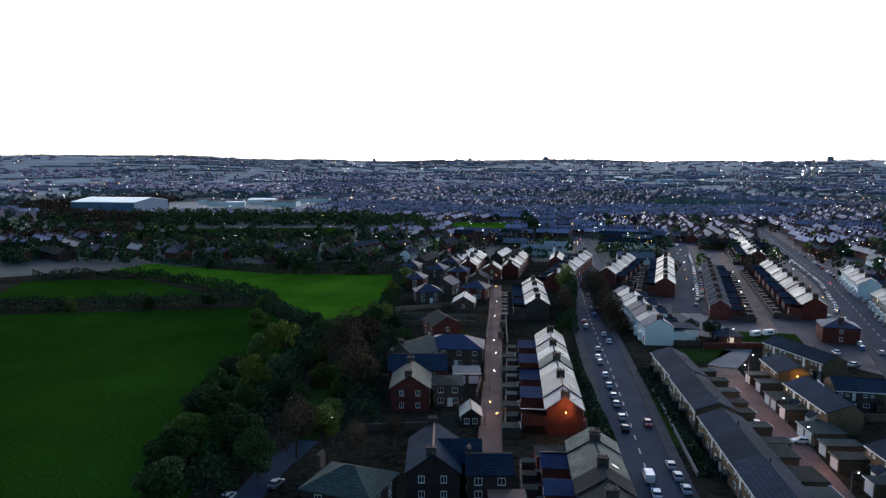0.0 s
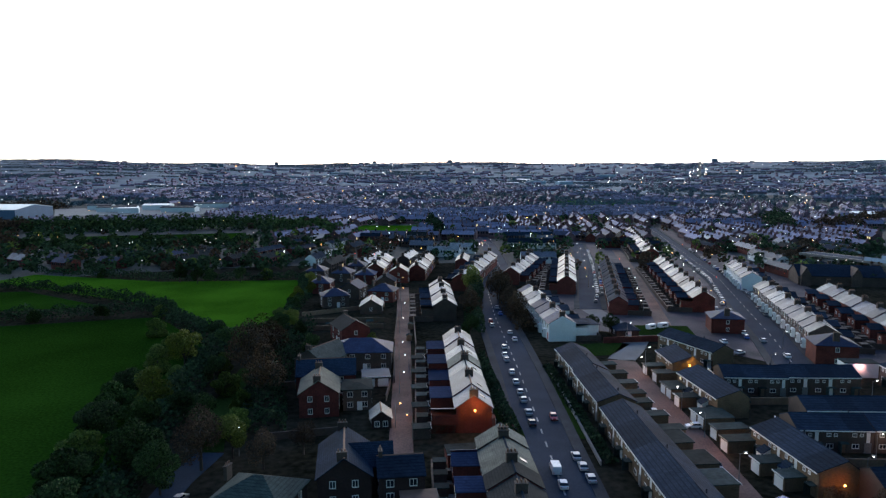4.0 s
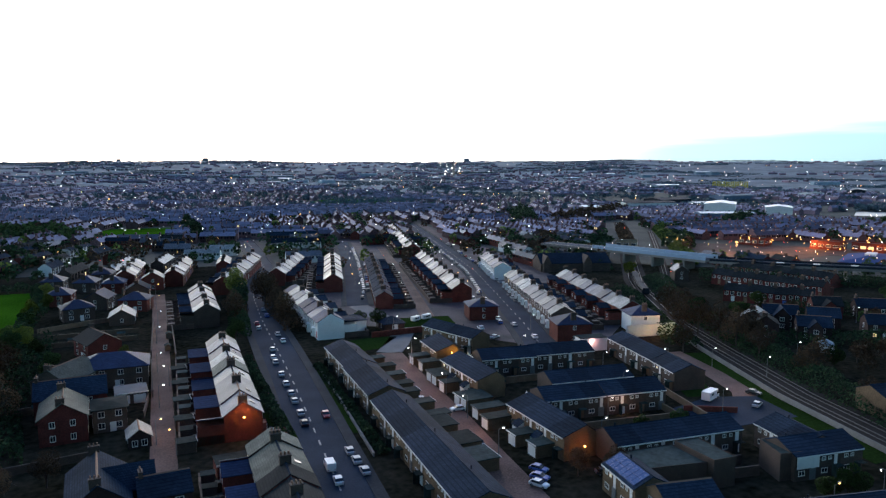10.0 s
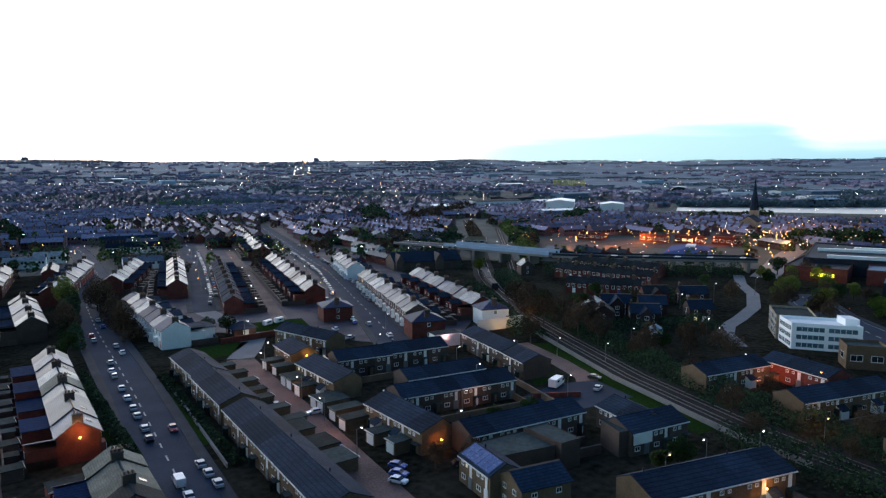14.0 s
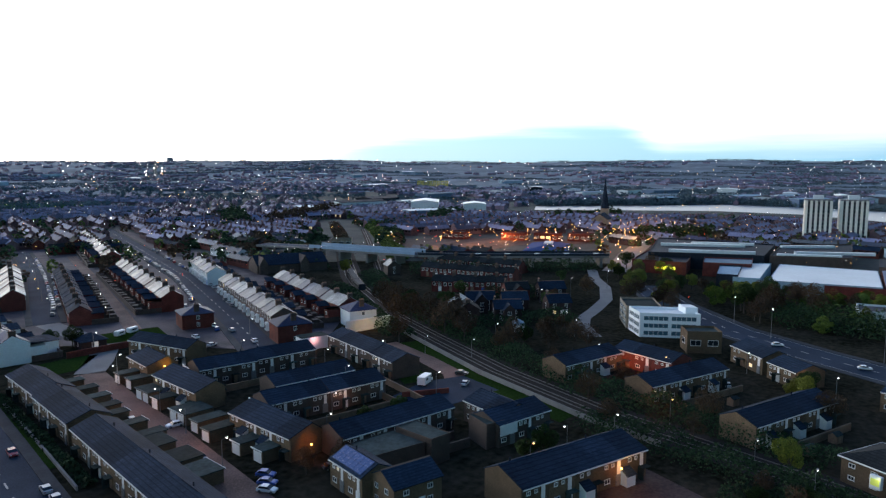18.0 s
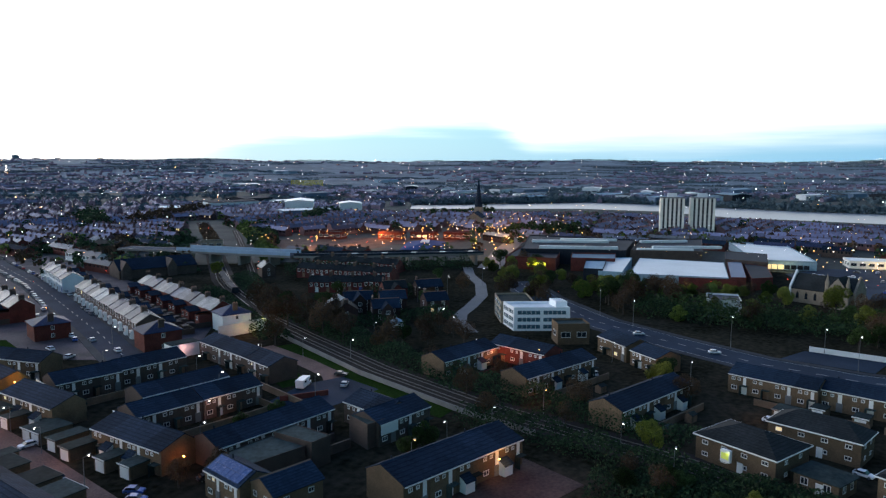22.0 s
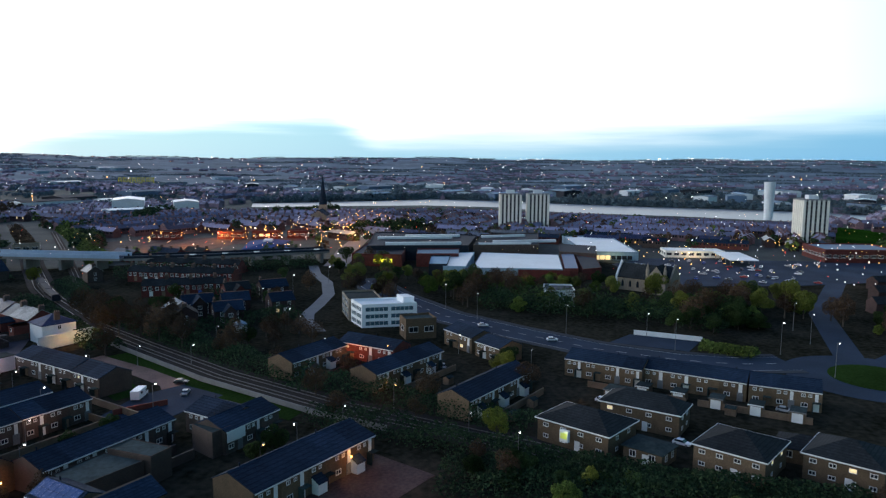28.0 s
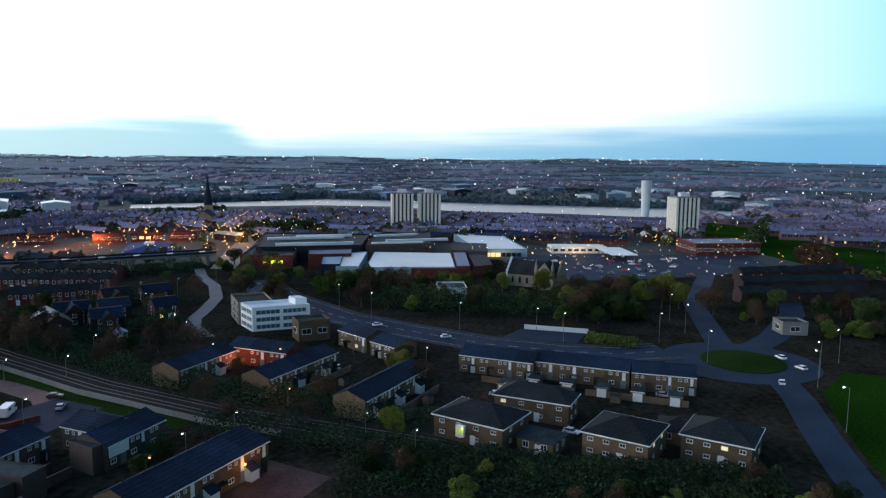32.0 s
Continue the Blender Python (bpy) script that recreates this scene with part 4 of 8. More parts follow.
# ---- cars and street lamps ----
def make_car(paint, van=False, far=False):
    """A parked car at the origin, nose to +x: body, glasshouse, roof, wheels with rims, lamps."""
    label = {"white": "white", "silver": "silver", "black": "black", "red": "dark red", "blue": "blue", "grey": "grey"}[paint]
    c = thing("van" if van else "car", pose(0, 0, -500), label + (" panel van parked at the kerb" if van else " hatchback car parked at the kerb"), "van" if van else "car", "parked cars")
    bm = bmesh.new()
    if van:
        side = [(-2.5, 0.35), (2.45, 0.35), (2.5, 0.95), (1.75, 1.15), (1.2, 2.0), (-2.45, 2.05), (-2.5, 1.2)]
        glass = [(1.72, 1.2), (1.22, 1.92), (0.5, 1.92), (0.5, 1.2)]
        hw = 0.95
    else:
        side = [(-2.05, 0.32), (2.05, 0.32), (2.1, 0.66), (1.95, 0.80), (1.05, 0.93), (-1.7, 0.98), (-2.05, 0.90)]
        glass = [(1.0, 0.93), (0.35, 1.36), (-1.15, 1.38), (-1.75, 0.98)]
        hw = 0.86
    for y0, y1 in ((-hw, hw),):
        a = [bm.verts.new((x, y0, z)) for x, z in side]
        b = [bm.verts.new((x, y1, z)) for x, z in side]
        bm.faces.new(a)
        bm.faces.new(b[::-1])
        for i in range(len(side)):
            j = (i + 1) % len(side)
            bm.faces.new((a[j], a[i], b[i], b[j]))
    bmesh.ops.bevel(bm, geom=bm.edges[:], offset=0.07, segments=1, affect="EDGES")
    if far:
        for x in (-1.3, 1.3):
            box(bm, x - 0.3, x + 0.3, -hw + 0.02, hw - 0.02, 0.0, 0.55, 1)
        if not van:
            box(bm, -1.2, 0.36, -hw + 0.12, hw - 0.12, 1.36, 1.43)
    body = part("body", bm, ["car_" + paint, "rubber"], c)
    bm = bmesh.new()
    ins = 0.012 if van else 0.12
    a = [bm.verts.new((x, -hw + (0.02 if i in (0, 3) else ins) - (0.03 if van else 0), z)) for i, (x, z) in enumerate(glass)]
    b = [bm.verts.new((x, hw - (0.02 if i in (0, 3) else ins) + (0.03 if van else 0), z)) for i, (x, z) in enumerate(glass)]
    bm.faces.new(a[::-1])
    bm.faces.new(b)
    for i in range(4):
        j = (i + 1) % 4
        bm.faces.new((a[i], a[j], b[j], b[i]))
    bmesh.ops.recalc_face_normals(bm, faces=bm.faces)
    part("glasshouse", bm, "glass", c, "dark glass")
    if not van and not far:
        bm = bmesh.new()
        box(bm, -1.2, 0.36, -hw + 0.12, hw - 0.12, 1.36, 1.43)
        bmesh.ops.bevel(bm, geom=bm.edges[:], offset=0.03, segments=1, affect="EDGES")
        part("roof_panel", bm, "car_" + paint, body)
    if far:
        return c
    tyre = None
    for x in (-1.3, 1.3):
        for y in (-hw + 0.06, hw - 0.06):
            if tyre is None:
                bm = bmesh.new()
                cyl(bm, 0, 0, -0.11, 0.11, 0.32, 0.32, 12)
                cyl(bm, 0, 0, -0.125, 0.125, 0.19, 0.19, 10, 1)
                bmesh.ops.rotate(bm, verts=bm.verts, cent=(0, 0, 0), matrix=Matrix.Rotation(math.pi / 2, 3, "X"))
                w = tyre = part("wheel", bm, ["rubber", "steel"], c)
                w.matrix_local = pose(x, y, 0.32)
            else:
                shared("wheel", tyre, x, y, 0.32, c)
    bm = bmesh.new()
    box(bm, -0.03, 0.03, -0.16, 0.16, -0.07, 0.07)
    hl = part("headlight", bm, "white", c)
    hl.matrix_local = pose(2.06 if not van else 2.46, -hw + 0.25, 0.68)
    shared("headlight", hl, 2.06 if not van else 2.46, hw - 0.25, 0.68, c)
    bm = bmesh.new()
    box(bm, -0.03, 0.03, -0.14, 0.14, -0.07, 0.07)
    tl = part("tail_light", bm, "car_red", c)
    tl.matrix_local = pose(-2.05 if not van else -2.49, -hw + 0.22, 0.75)
    shared("tail_light", tl, -2.05 if not van else -2.49, hw - 0.22, 0.75, c)
    return c


CARS = {k: make_car(k) for k in ("white", "silver", "black", "red", "blue", "grey")}
FAR_CARS = {k: make_car(k, False, True) for k in ("white", "silver", "black", "red", "blue", "grey")}
VAN = make_car("white", True)
FAR_VAN = make_car("white", True, True)
CAR_MIX = ["white", "silver", "silver", "white", "grey", "black", "silver", "white", "blue", "red", "silver", "white"]


def car(x, y, ang, paint=None):
    return copy_thing((CARS if math.hypot(x, y) < 165 else FAR_CARS)[paint or RNG.choice(CAR_MIX)], pose(x, y, 0.06, 0, 0, ang + RNG.uniform(-2, 2)))


def parked(pts, step, fill=0.8, flip=0):
    for x, y, a in along(pts, step / 1.1):
        if RNG.random() < fill:
            car(x, y, a + flip)


def make_lamp(colour, tall):
    c = thing("street_lamp", pose(0, 0, -500), ("orange sodium" if colour == "lamp_orange" else "white") + " street lamp on a slim steel column", "street lamp", "street lamps")
    bm = bmesh.new()
    cyl(bm, 0, 0, 0, 1.2, 0.10, 0.10, 8)
    cyl(bm, 0, 0, 1.2, tall, 0.07, 0.045, 8)
    part("column", bm, "steel", c)
    bm = bmesh.new()
    stick(bm, (0, 0, tall - 0.1), (1.0, 0, tall + 0.15), 0.035, 0.03)
    box(bm, 0.75, 1.45, -0.15, 0.15, tall + 0.14, tall + 0.30)
    arm = part("arm", bm, "steel", c)
    bm = bmesh.new()
    bmesh.ops.create_uvsphere(bm, u_segments=8, v_segments=6, radius=0.165)
    bmesh.ops.translate(bm, verts=bm.verts, vec=(1.12, 0, tall + 0.06))
    part("bulb", bm, colour, arm, "glowing lamp bowl")
    return c


LAMPS = {(c, h): make_lamp(c, h) for c in ("lamp_orange", "lamp_white") for h in (5.5, 8.0, 10.0)}


def lamp(x, y, ang=0, colour="lamp_white", tall=5.5):
    return copy_thing(LAMPS[(colour, tall)], pose(x, y, 0, 0, 0, ang))


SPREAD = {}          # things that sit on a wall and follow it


def pool(x, y, z, watts, colour=(1.0, 0.45, 0.12), size=0.25, k=1.2):
    """The light of a lamp that lights its surroundings."""
    d = bpy.data.lights.new("lamp_light", "POINT")
    d.energy, d.color, d.shadow_soft_size = watts, colour, size
    ob = new("lamp_light", d)
    ob.location = (x, y, z)
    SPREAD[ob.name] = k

# ---- roads, paths, fields ----
MAIN_ROAD = [(26.0, 60), (33.2, 114), (35.4, 130), (38.7, 155), (41.6, 179.5), (46.2, 220), (52, 260), (62, 300), (72, 333), (84, 420), (92, 520)]
EAST_LANE = [(53, 76), (56.5, 97.7), (59.7, 116.7), (62, 136.5), (66.3, 164)]
WEST_LANE = [(5.5, 80), (8.7, 121.7), (13.5, 180), (17.5, 230), (21.3, 278)]
STREET_D = [(104, 150), (116, 178), (154, 276), (195, 406), (232, 526)]
STREET_B = [(80, 225), (88, 250), (112, 322), (139, 420)]
LANE_B = [(88, 182), (96, 206), (126, 300), (151, 385)]
LINK = [(66.3, 164), (72, 172), (78, 182), (80, 200), (80, 225)]
BYPASS = [(262, 120), (232, 96), (206, 67.4), (192.5, 42.8), (182, 19), (178, -2), (179, -16), (184, -28)]
SOUTH_ROAD = [(166, -50), (150, -49.5), (132.4, -47.4), (117.5, -46), (108.6, -45.4), (88, -43)]
EXIT_ROAD = [(190, -50), (206, -60), (240, -75), (300, -90)]
NORTH_ROAD = [(193, -43), (213, -44), (250, -46), (330, -66)]
ESTATE_ROAD = [(104, 92), (114, 94), (121, 101), (126, 114), (131, 132)]


def road(name, pts, width, material="asphalt", kerb=True, label="dark asphalt street"):
    bm = bmesh.new()
    strip(bm, pts, width, -0.3, 0.05)
    r = single(name, bm, material, label, "road", "structure")
    if kerb:
        bm = bmesh.new()
        for s in (-1, 1):
            strip(bm, pts, 1.9, -0.3, 0.16, s * (width / 2 + 0.95))
        single("pavement", bm, "pavement", "grey slab pavement with raised kerb along the street", "pavement", "structure")
    return r


road("road_main", MAIN_ROAD, 8.6)
road("road_east_lane", EAST_LANE, 6.5, "lane", False, "reddish paved estate lane between garages")
road("road_west_lane", WEST_LANE, 4.2, "lane", False, "long straight brick-paved back lane")
road("road_street_d", STREET_D, 8.4)
road("road_street_b", STREET_B, 7.4)
road("road_lane_b", LANE_B, 4.5, "lane", False, "narrow back lane between yard walls")
road("road_link", LINK, 6.5, "pale_road", False, "pale concrete link road")
road("road_bypass", BYPASS, 12.5)
road("road_south", SOUTH_ROAD, 6.6, "asphalt", False)
road("road_exit", EXIT_ROAD, 7.5, "asphalt", False)
road("road_north", NORTH_ROAD, 7.0, "asphalt", False)
road("road_estate", ESTATE_ROAD, 5.0, "lane", False, "pale paved estate road")


def dashes(pts, step, length, width=0.14, shift=0.0, z=0.056):
    bm = bmesh.new()
    for x, y, a in along(pts, step, 1.0):
        c, s = math.cos(radians(a)), math.sin(radians(a))
        x, y = x - s * shift, y + c * shift
        quad(bm, [(x - c * length / 2 + s * width, y - s * length / 2 - c * width, z), (x + c * length / 2 + s * width, y + s * length / 2 - c * width, z),
                  (x + c * length / 2 - s * width, y + s * length / 2 + c * width, z), (x - c * length / 2 - s * width, y - s * length / 2 + c * width, z)])
    return single("road_marking", bm, "road_paint", "worn white dashed road line", "road marking", "structure")


dashes(MAIN_ROAD, 6.0, 2.4)
dashes(BYPASS, 6.0, 2.6)
dashes(BYPASS, 3.0, 3.0, 0.08, 5.6)
dashes(BYPASS, 3.0, 3.0, 0.08, -5.6)
dashes(STREET_D, 7.0, 2.4)

# roundabout
bm = bmesh.new()
slab(bm, [(177.5 + 18.5 * math.cos(a * math.pi / 18), -44 + 18.5 * math.sin(a * math.pi / 18)) for a in range(36)], -0.3, 0.056)
single("road_roundabout", bm, "asphalt", "asphalt roundabout carriageway", "road", "structure")
bm = bmesh.new()
slab(bm, [(177.6 + 10.3 * math.cos(a * math.pi / 18), -45.0 + 9.8 * math.sin(a * math.pi / 18)) for a in range(36)], -0.3, 0.22)
single("roundabout_island", bm, "verge", "round grass island of the roundabout", "grass", "structure")


def lawn(name, pts, z, material="grass", label="open mown grass field"):
    bm = bmesh.new()
    slab(bm, pts, -0.3, z)
    return single(name, bm, material, label, "grass", "structure")


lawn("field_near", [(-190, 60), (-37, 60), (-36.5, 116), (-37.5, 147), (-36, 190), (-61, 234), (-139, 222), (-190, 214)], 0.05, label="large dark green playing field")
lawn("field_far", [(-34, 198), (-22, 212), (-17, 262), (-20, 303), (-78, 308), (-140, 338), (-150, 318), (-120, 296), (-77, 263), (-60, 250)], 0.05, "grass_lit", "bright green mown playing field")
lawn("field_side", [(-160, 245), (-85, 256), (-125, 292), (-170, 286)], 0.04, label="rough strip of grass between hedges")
lawn("verge_link", [(54, 168), (66, 169), (75, 179), (70, 181), (55, 180)], 0.05, "verge", label="grass patch in front of the white gable")
lawn("verge_estate", [(108, 104), (114, 102), (120, 112), (124, 124), (119, 122), (112, 112)], 0.05, "verge", "small estate lawn")
bm = bmesh.new()
slab(bm, [(99, 100), (101, 88), (118, 86), (121, 98), (112, 102)], -0.3, 0.055)
single("estate_forecourt", bm, "asphalt", "small tarmac parking court of the estate", "car park", "structure")
lawn("verge_roundabout", [(100, -50.5), (118, -50.5), (136, -52.5), (156, -56), (172, -66), (165, -110), (100, -100)], 0.05, "grass", "bright grass verge by the roundabout")
lawn("verge_rail", [(116, 66), (124, 96), (139, 127), (133, 130), (119, 98), (110, 66)], 0.04, material="verge", label="grass strip beside the railway")

bm = bmesh.new()
slab(bm, [(66, 200), (84, 185), (103, 154), (128, 152), (150, 170), (172, 226), (215, 396), (240, 520), (140, 432), (104, 336), (68, 244)], -0.3, 0.03)
single("yard_paving_terraces", bm, "yard_grey", "grey concrete back yards and paving between the terraces", "paving", "structure")

# front gardens along the main road
lawn("gardens_west", [(27, 118), (30.5, 118), (34.5, 172), (29.5, 172)], 0.06, "verge", label="small front gardens with lawns and shrubs")
lawn("gardens_east", [(40, 116), (43, 116), (47, 160), (43.5, 160)], 0.06, "verge", label="narrow front gardens of the estate row")

# ---- terraces west of the main road ----
terrace((21.1, 117.4), (26.1, 170.4), 9, 7.2, back=4.2, yard=2.9, roof="slate_pale", tone=["slate_pale", "slate_green", "slate"], label="red brick terraced house with pale weathered slate roof", group="terrace by the back lane", seed=3)
terrace((19.6, 72.0), (22.5, 103.0), 7, 8.2, back=4.0, yard=3.0, roof="slate", tone=["slate_green", "slate_green", "tile_brown"], label="brick terraced house with patched grey slate roof", group="near terrace", seed=5)
terrace((28.3, 207.0), (31.6, 246.0), 7, 8.0, back=4.0, yard=3.5, roof="slate", tone=["slate", "slate_pale"], label="dark brick terraced house with slate roof", group="middle terrace", wall="brick_brown", seed=8)
terrace((10.5, 288.0), (17.0, 326.0), 6, 8.0, back=0, yard=0, roof="slate_pale", tone=["slate_pale", "slate"], label="terraced house with pale slate roof", group="end terraces", seed=11)
terrace((27.2, 284.0), (36.3, 325.0), 7, 8.0, back=0, yard=0, roof="slate_pale", tone=["slate_pale", "slate"], label="terraced house with pale slate roof", group="end terraces", seed=12)
terrace((41.3, 257.5), (65.4, 324.0), 12, 8.0, back=4, yard=3, roof="slate_pale", tone=["slate_pale", "slate"], label="terraced house with pale slate roof", group="bend terrace", seed=13)

# ---- east of the main road: white terrace and older streets ----
terrace((60.0, 231.0), (55.6, 178.0), 8, 8.2, ez=5.6, rz=8.2, back=4.5, yard=3, wall="render_white", front="render_white", roof="slate", tone=["slate", "slate_pale", "slate_blue"], label="white-rendered terraced house with slate roof", group="white terrace", seed=21)
terrace((83.1, 315.0), (62.5, 268.0), 9, 7.5, back=3.5, yard=3, roof="slate_pale", tone=["slate_pale", "slate"], label="terraced house with pale slate roof", group="fan terrace", seed=22)
terrace((77.7, 244.6), (98.5, 311.2), 12, 7.5, back=3.0, yard=3.5, roof="slate_pale", tone=["slate_pale", "slate_pale", "slate"], label="terraced house with bright weathered slate roof", group="street terrace", seed=23)
terrace((112.9, 299.0), (82.8, 208.0), 17, 6.5, ez=4.6, rz=6.8, back=3.5, yard=3.5, roof="tile_dark", label="low dark-roofed brick terraced house", group="dark terrace", seed=24)
terrace((110.6, 207.3), (136.8, 295.2), 17, 7.6, back=5.5, yard=4, roof="slate_pale", tone=["slate_pale", "slate_pale", "slate"], label="terraced house with pale slate roof and long rear offshoot", group="long terrace", seed=25)
terrace((143.7, 321.2), (181.9, 440.5), 20, 8, back=4, yard=3, roof="slate_pale", tone=["slate_pale", "slate"], label="terraced house with pale slate roof", group="long terrace far part", seed=26)
terrace((141.9, 225.0), (116.5, 158.0), 13, 8.2, ez=5.9, rz=8.4, back=4.5, yard=4, roof="slate", tone=["slate", "slate_pale", "slate"], wall="brick_brown", front="render_white", label="terraced house with white bays and grey slate roof", group="bay-fronted terrace", seed=27)
terrace((161.0, 277.4), (147.0, 241.0), 7, 8.2, ez=5.9, rz=8.4, back=4.5, yard=4, roof="slate_pale", tone=["slate", "slate_pale"], wall="render_white", front="render_white", label="pale rendered terraced house with slate roof", group="bay-fronted terrace", seed=28)
terrace((138.6, 155.5), (159.9, 216.8), 12, 8, back=4.5, yard=3, roof="slate", tone=["slate", "slate_pale"], label="terraced house with slate roof above the railway", group="railway terrace", seed=29)

# ---- estate rows ----
ROW = "buff brick estate house with low dark tiled roof"
council_row((48.3, 159.5), -94, 4, 4.6, label=ROW, group="road-side estate row")
council_row((46.6, 141.0), -95, 4, 5.0, label=ROW, group="road-side estate row")
council_row((44.4, 118.5), -96, 9, 4.9, label=ROW, group="road-side estate row")
council_row((71.1, 154.6), -96, 2, 5.6, d=6.2, rp=0.7, label=ROW, group="lane estate blocks", panel=False)
council_row((67.9, 137.0), -92, 3, 5.8, d=6.2, rp=0.7, label=ROW, group="lane estate blocks")
council_row((65.6, 105.6), -92, 4, 4.5, d=6.2, rp=0.7, label=ROW, group="lane estate blocks")
DARKROW = "brown brick estate house with white door panels and dark roof"
council_row((75.6, 132.5), -12, 3, 4.3, wall="brick_brown", label=DARKROW, group="inner estate rows")
council_row((88.2, 130.6), -10, 3, 5.0, wall="brick_brown", label=DARKROW, group="inner estate rows")
council_row((80.5, 113.0), -10, 4, 4.6, ez=4.2, rz=5.8, wall="brick_brown", label=DARKROW, group="inner estate rows")
council_row((72.3, 103.5), -11, 3, 4.1, wall="brick_brown", label=DARKROW, group="inner estate rows")
council_row((84.6, 101.2), -11, 3, 4.2, wall="brick_brown", label=DARKROW, group="inner estate rows")
council_row((113.8, 136.2), -103, 4, 5.2, wall="brick_brown", label=DARKROW, group="inner estate rows")
council_row((108.9, 115.6), -105, 2, 4.9, wall="brick_brown", label=DARKROW, group="inner estate rows")
council_row((78.3, 169.4), -76, 4, 4.9, d=6.0, label=ROW, group="inner estate rows")
council_row((97.4, 78.8), -103, 2, 5.3, wall="brick_brown", label=DARKROW, group="inner estate rows")
council_row((91.0, 66.3), -10, 3, 4.2, wall="brick_brown", label=DARKROW, group="inner estate rows")
council_row((70.2, 81.4), -8.5, 5, 4.7, wall="brick_brown", label=DARKROW, group="inner estate rows")
council_row((128.9, 76.3), -13, 4, 4.6, label=ROW, group="estate beyond the railway")
council_row((149.6, 75.6), -103, 3, 5.4, wall="brick_red", label="reddish brick estate house with low roof", group="estate beyond the railway")
council_row((127.2, 56.0), -17, 5, 4.7, label=ROW, group="estate beyond the railway")
council_row((118.2, 33.8), -17, 5, 4.8, label=ROW, group="estate beyond the railway")
council_row((73.6, 49.8), -15.5, 5, 4.9, d=8.0, ez=5.2, rz=7.0, rp=0.62, label="tall buff brick estate house with blue-grey tiled roof", group="corner estate block")
council_row((170.3, 55.5), -128, 2, 6.0, label=ROW, group="estate by the bypass")
council_row((162.0, 44.8), -125, 2, 4.5, ez=4.4, rz=6.0, label=ROW, group="estate by the bypass")
council_row((153.1, 21.7), -103, 4, 4.3, label=ROW, group="long estate row")
council_row((151.3, 5.2), -102, 4, 5.2, label=ROW, group="long estate row")
council_row((146.8, -15.5), -97, 3, 4.3, label=ROW, group="long estate row")

# parked cars on the main road
for x, y in ((33.4, 124), (34.2, 129.5), (35.0, 137), (35.6, 142), (36.3, 149), (37.2, 156.5), (38.3, 167), (38.8, 171.5), (42.5, 205), (43.2, 211)):
    car(x - 0.2, y, 82 if y < 160 else 84)

# ---- houses between the field and the back lane ----
detached(-6, 136, 90, 11, 8, 5.6, 8.6, "brick_deep", "slate_green", "large red brick gabled house with slate roof", stacks=2)
detached(-5, 147, 0, 13, 9, 5.6, 8.4, "brick_deep", "tile_dark", "large brick house with pale slate roof", stacks=1)
detached(1.2, 137, 0, 6, 7, 5.2, 5.7, "brick_brown", "felt", "low flat-roofed brick wing house", hip=True, stacks=0)
detached(2.6, 165, -5, 15.5, 10, 5.4, 8.3, "brick_brown", "slate_blue", "wide brick house with blue slate hipped roof", hip=True, stacks=0, wins=4)
detached(-6, 160, 55, 12, 8.5, 5.2, 8.2, "brick_brown", "slate_green", "brick house with pale grey slate roof", hip=False, stacks=1)
detached(0, 190.5, -72, 11, 8.5, 5.0, 7.8, "brick_deep", "tile_brown", "red brick gabled house", stacks=1)
detached(7.2, 229, 85, 10, 7.5, 3.0, 5.6, "brick_brown", "slate_pale", "bungalow with pale gabled roof", stacks=0)
for x, y, a in ((-10, 268, 80), (1.5, 255, 70), (12, 247, -20), (7, 286, 80), (-5, 240, 10), (-2, 292, 75), (-13, 300, 80), (4, 312, 78), (14, 268, 82)):
    detached(x, y, a, 9.5, 8, 4.8, 7.4, RNG.choice(("brick_red", "brick_brown", "brick_brown")), RNG.choice(("slate_blue", "slate_blue", "slate", "tile_dark")), "semi-detached house with hipped slate roof", hip=RNG.random() < 0.6, stacks=1, group="semis by the field")
detached(-1.1, 100.5, 90, 13.5, 8, 5.4, 8.6, "brick_dark", "tile_dark", "large dark brick house with steep gabled roof", wing=(-3, 3, 3.5, 8.2), stacks=2)
detached(6.8, 98, 0, 7, 8, 5.0, 6.8, "brick_dark", "tile_dark", "dark brick house beside the lane", stacks=1)
detached(-12.5, 93.5, -20, 11, 9.5, 4.4, 7.2, "brick_dark", "roof_moss", "house with greenish grey hipped roof", hip=True, stacks=1)
detached(20.5, 287, 80, 8, 8, 5.6, 8.4, "brick_red", "slate_pale", "red brick gable house at the end of the lane", stacks=1)
detached(5.4, 127.5, 90, 5, 3.6, 2.3, 3.9, "brick_dark", "slate_pale", "small garage with black and white timbered gable", stacks=0, name="gabled_garage", wins=1)
road("road_track", [(-31, 84), (-28, 98), (-26.5, 108), (-23.5, 119)], 4.6, "asphalt", False, "narrow dark tarmac track beside the field")
road("road_field", [(-23.5, 119), (-25, 132), (-26, 143), (-24, 170)], 4.0, "verge", False, "narrow overgrown track beside the field")
car(-24.6, 101.4, 70, "grey")
car(-30.5, 97.0, 75, "silver")

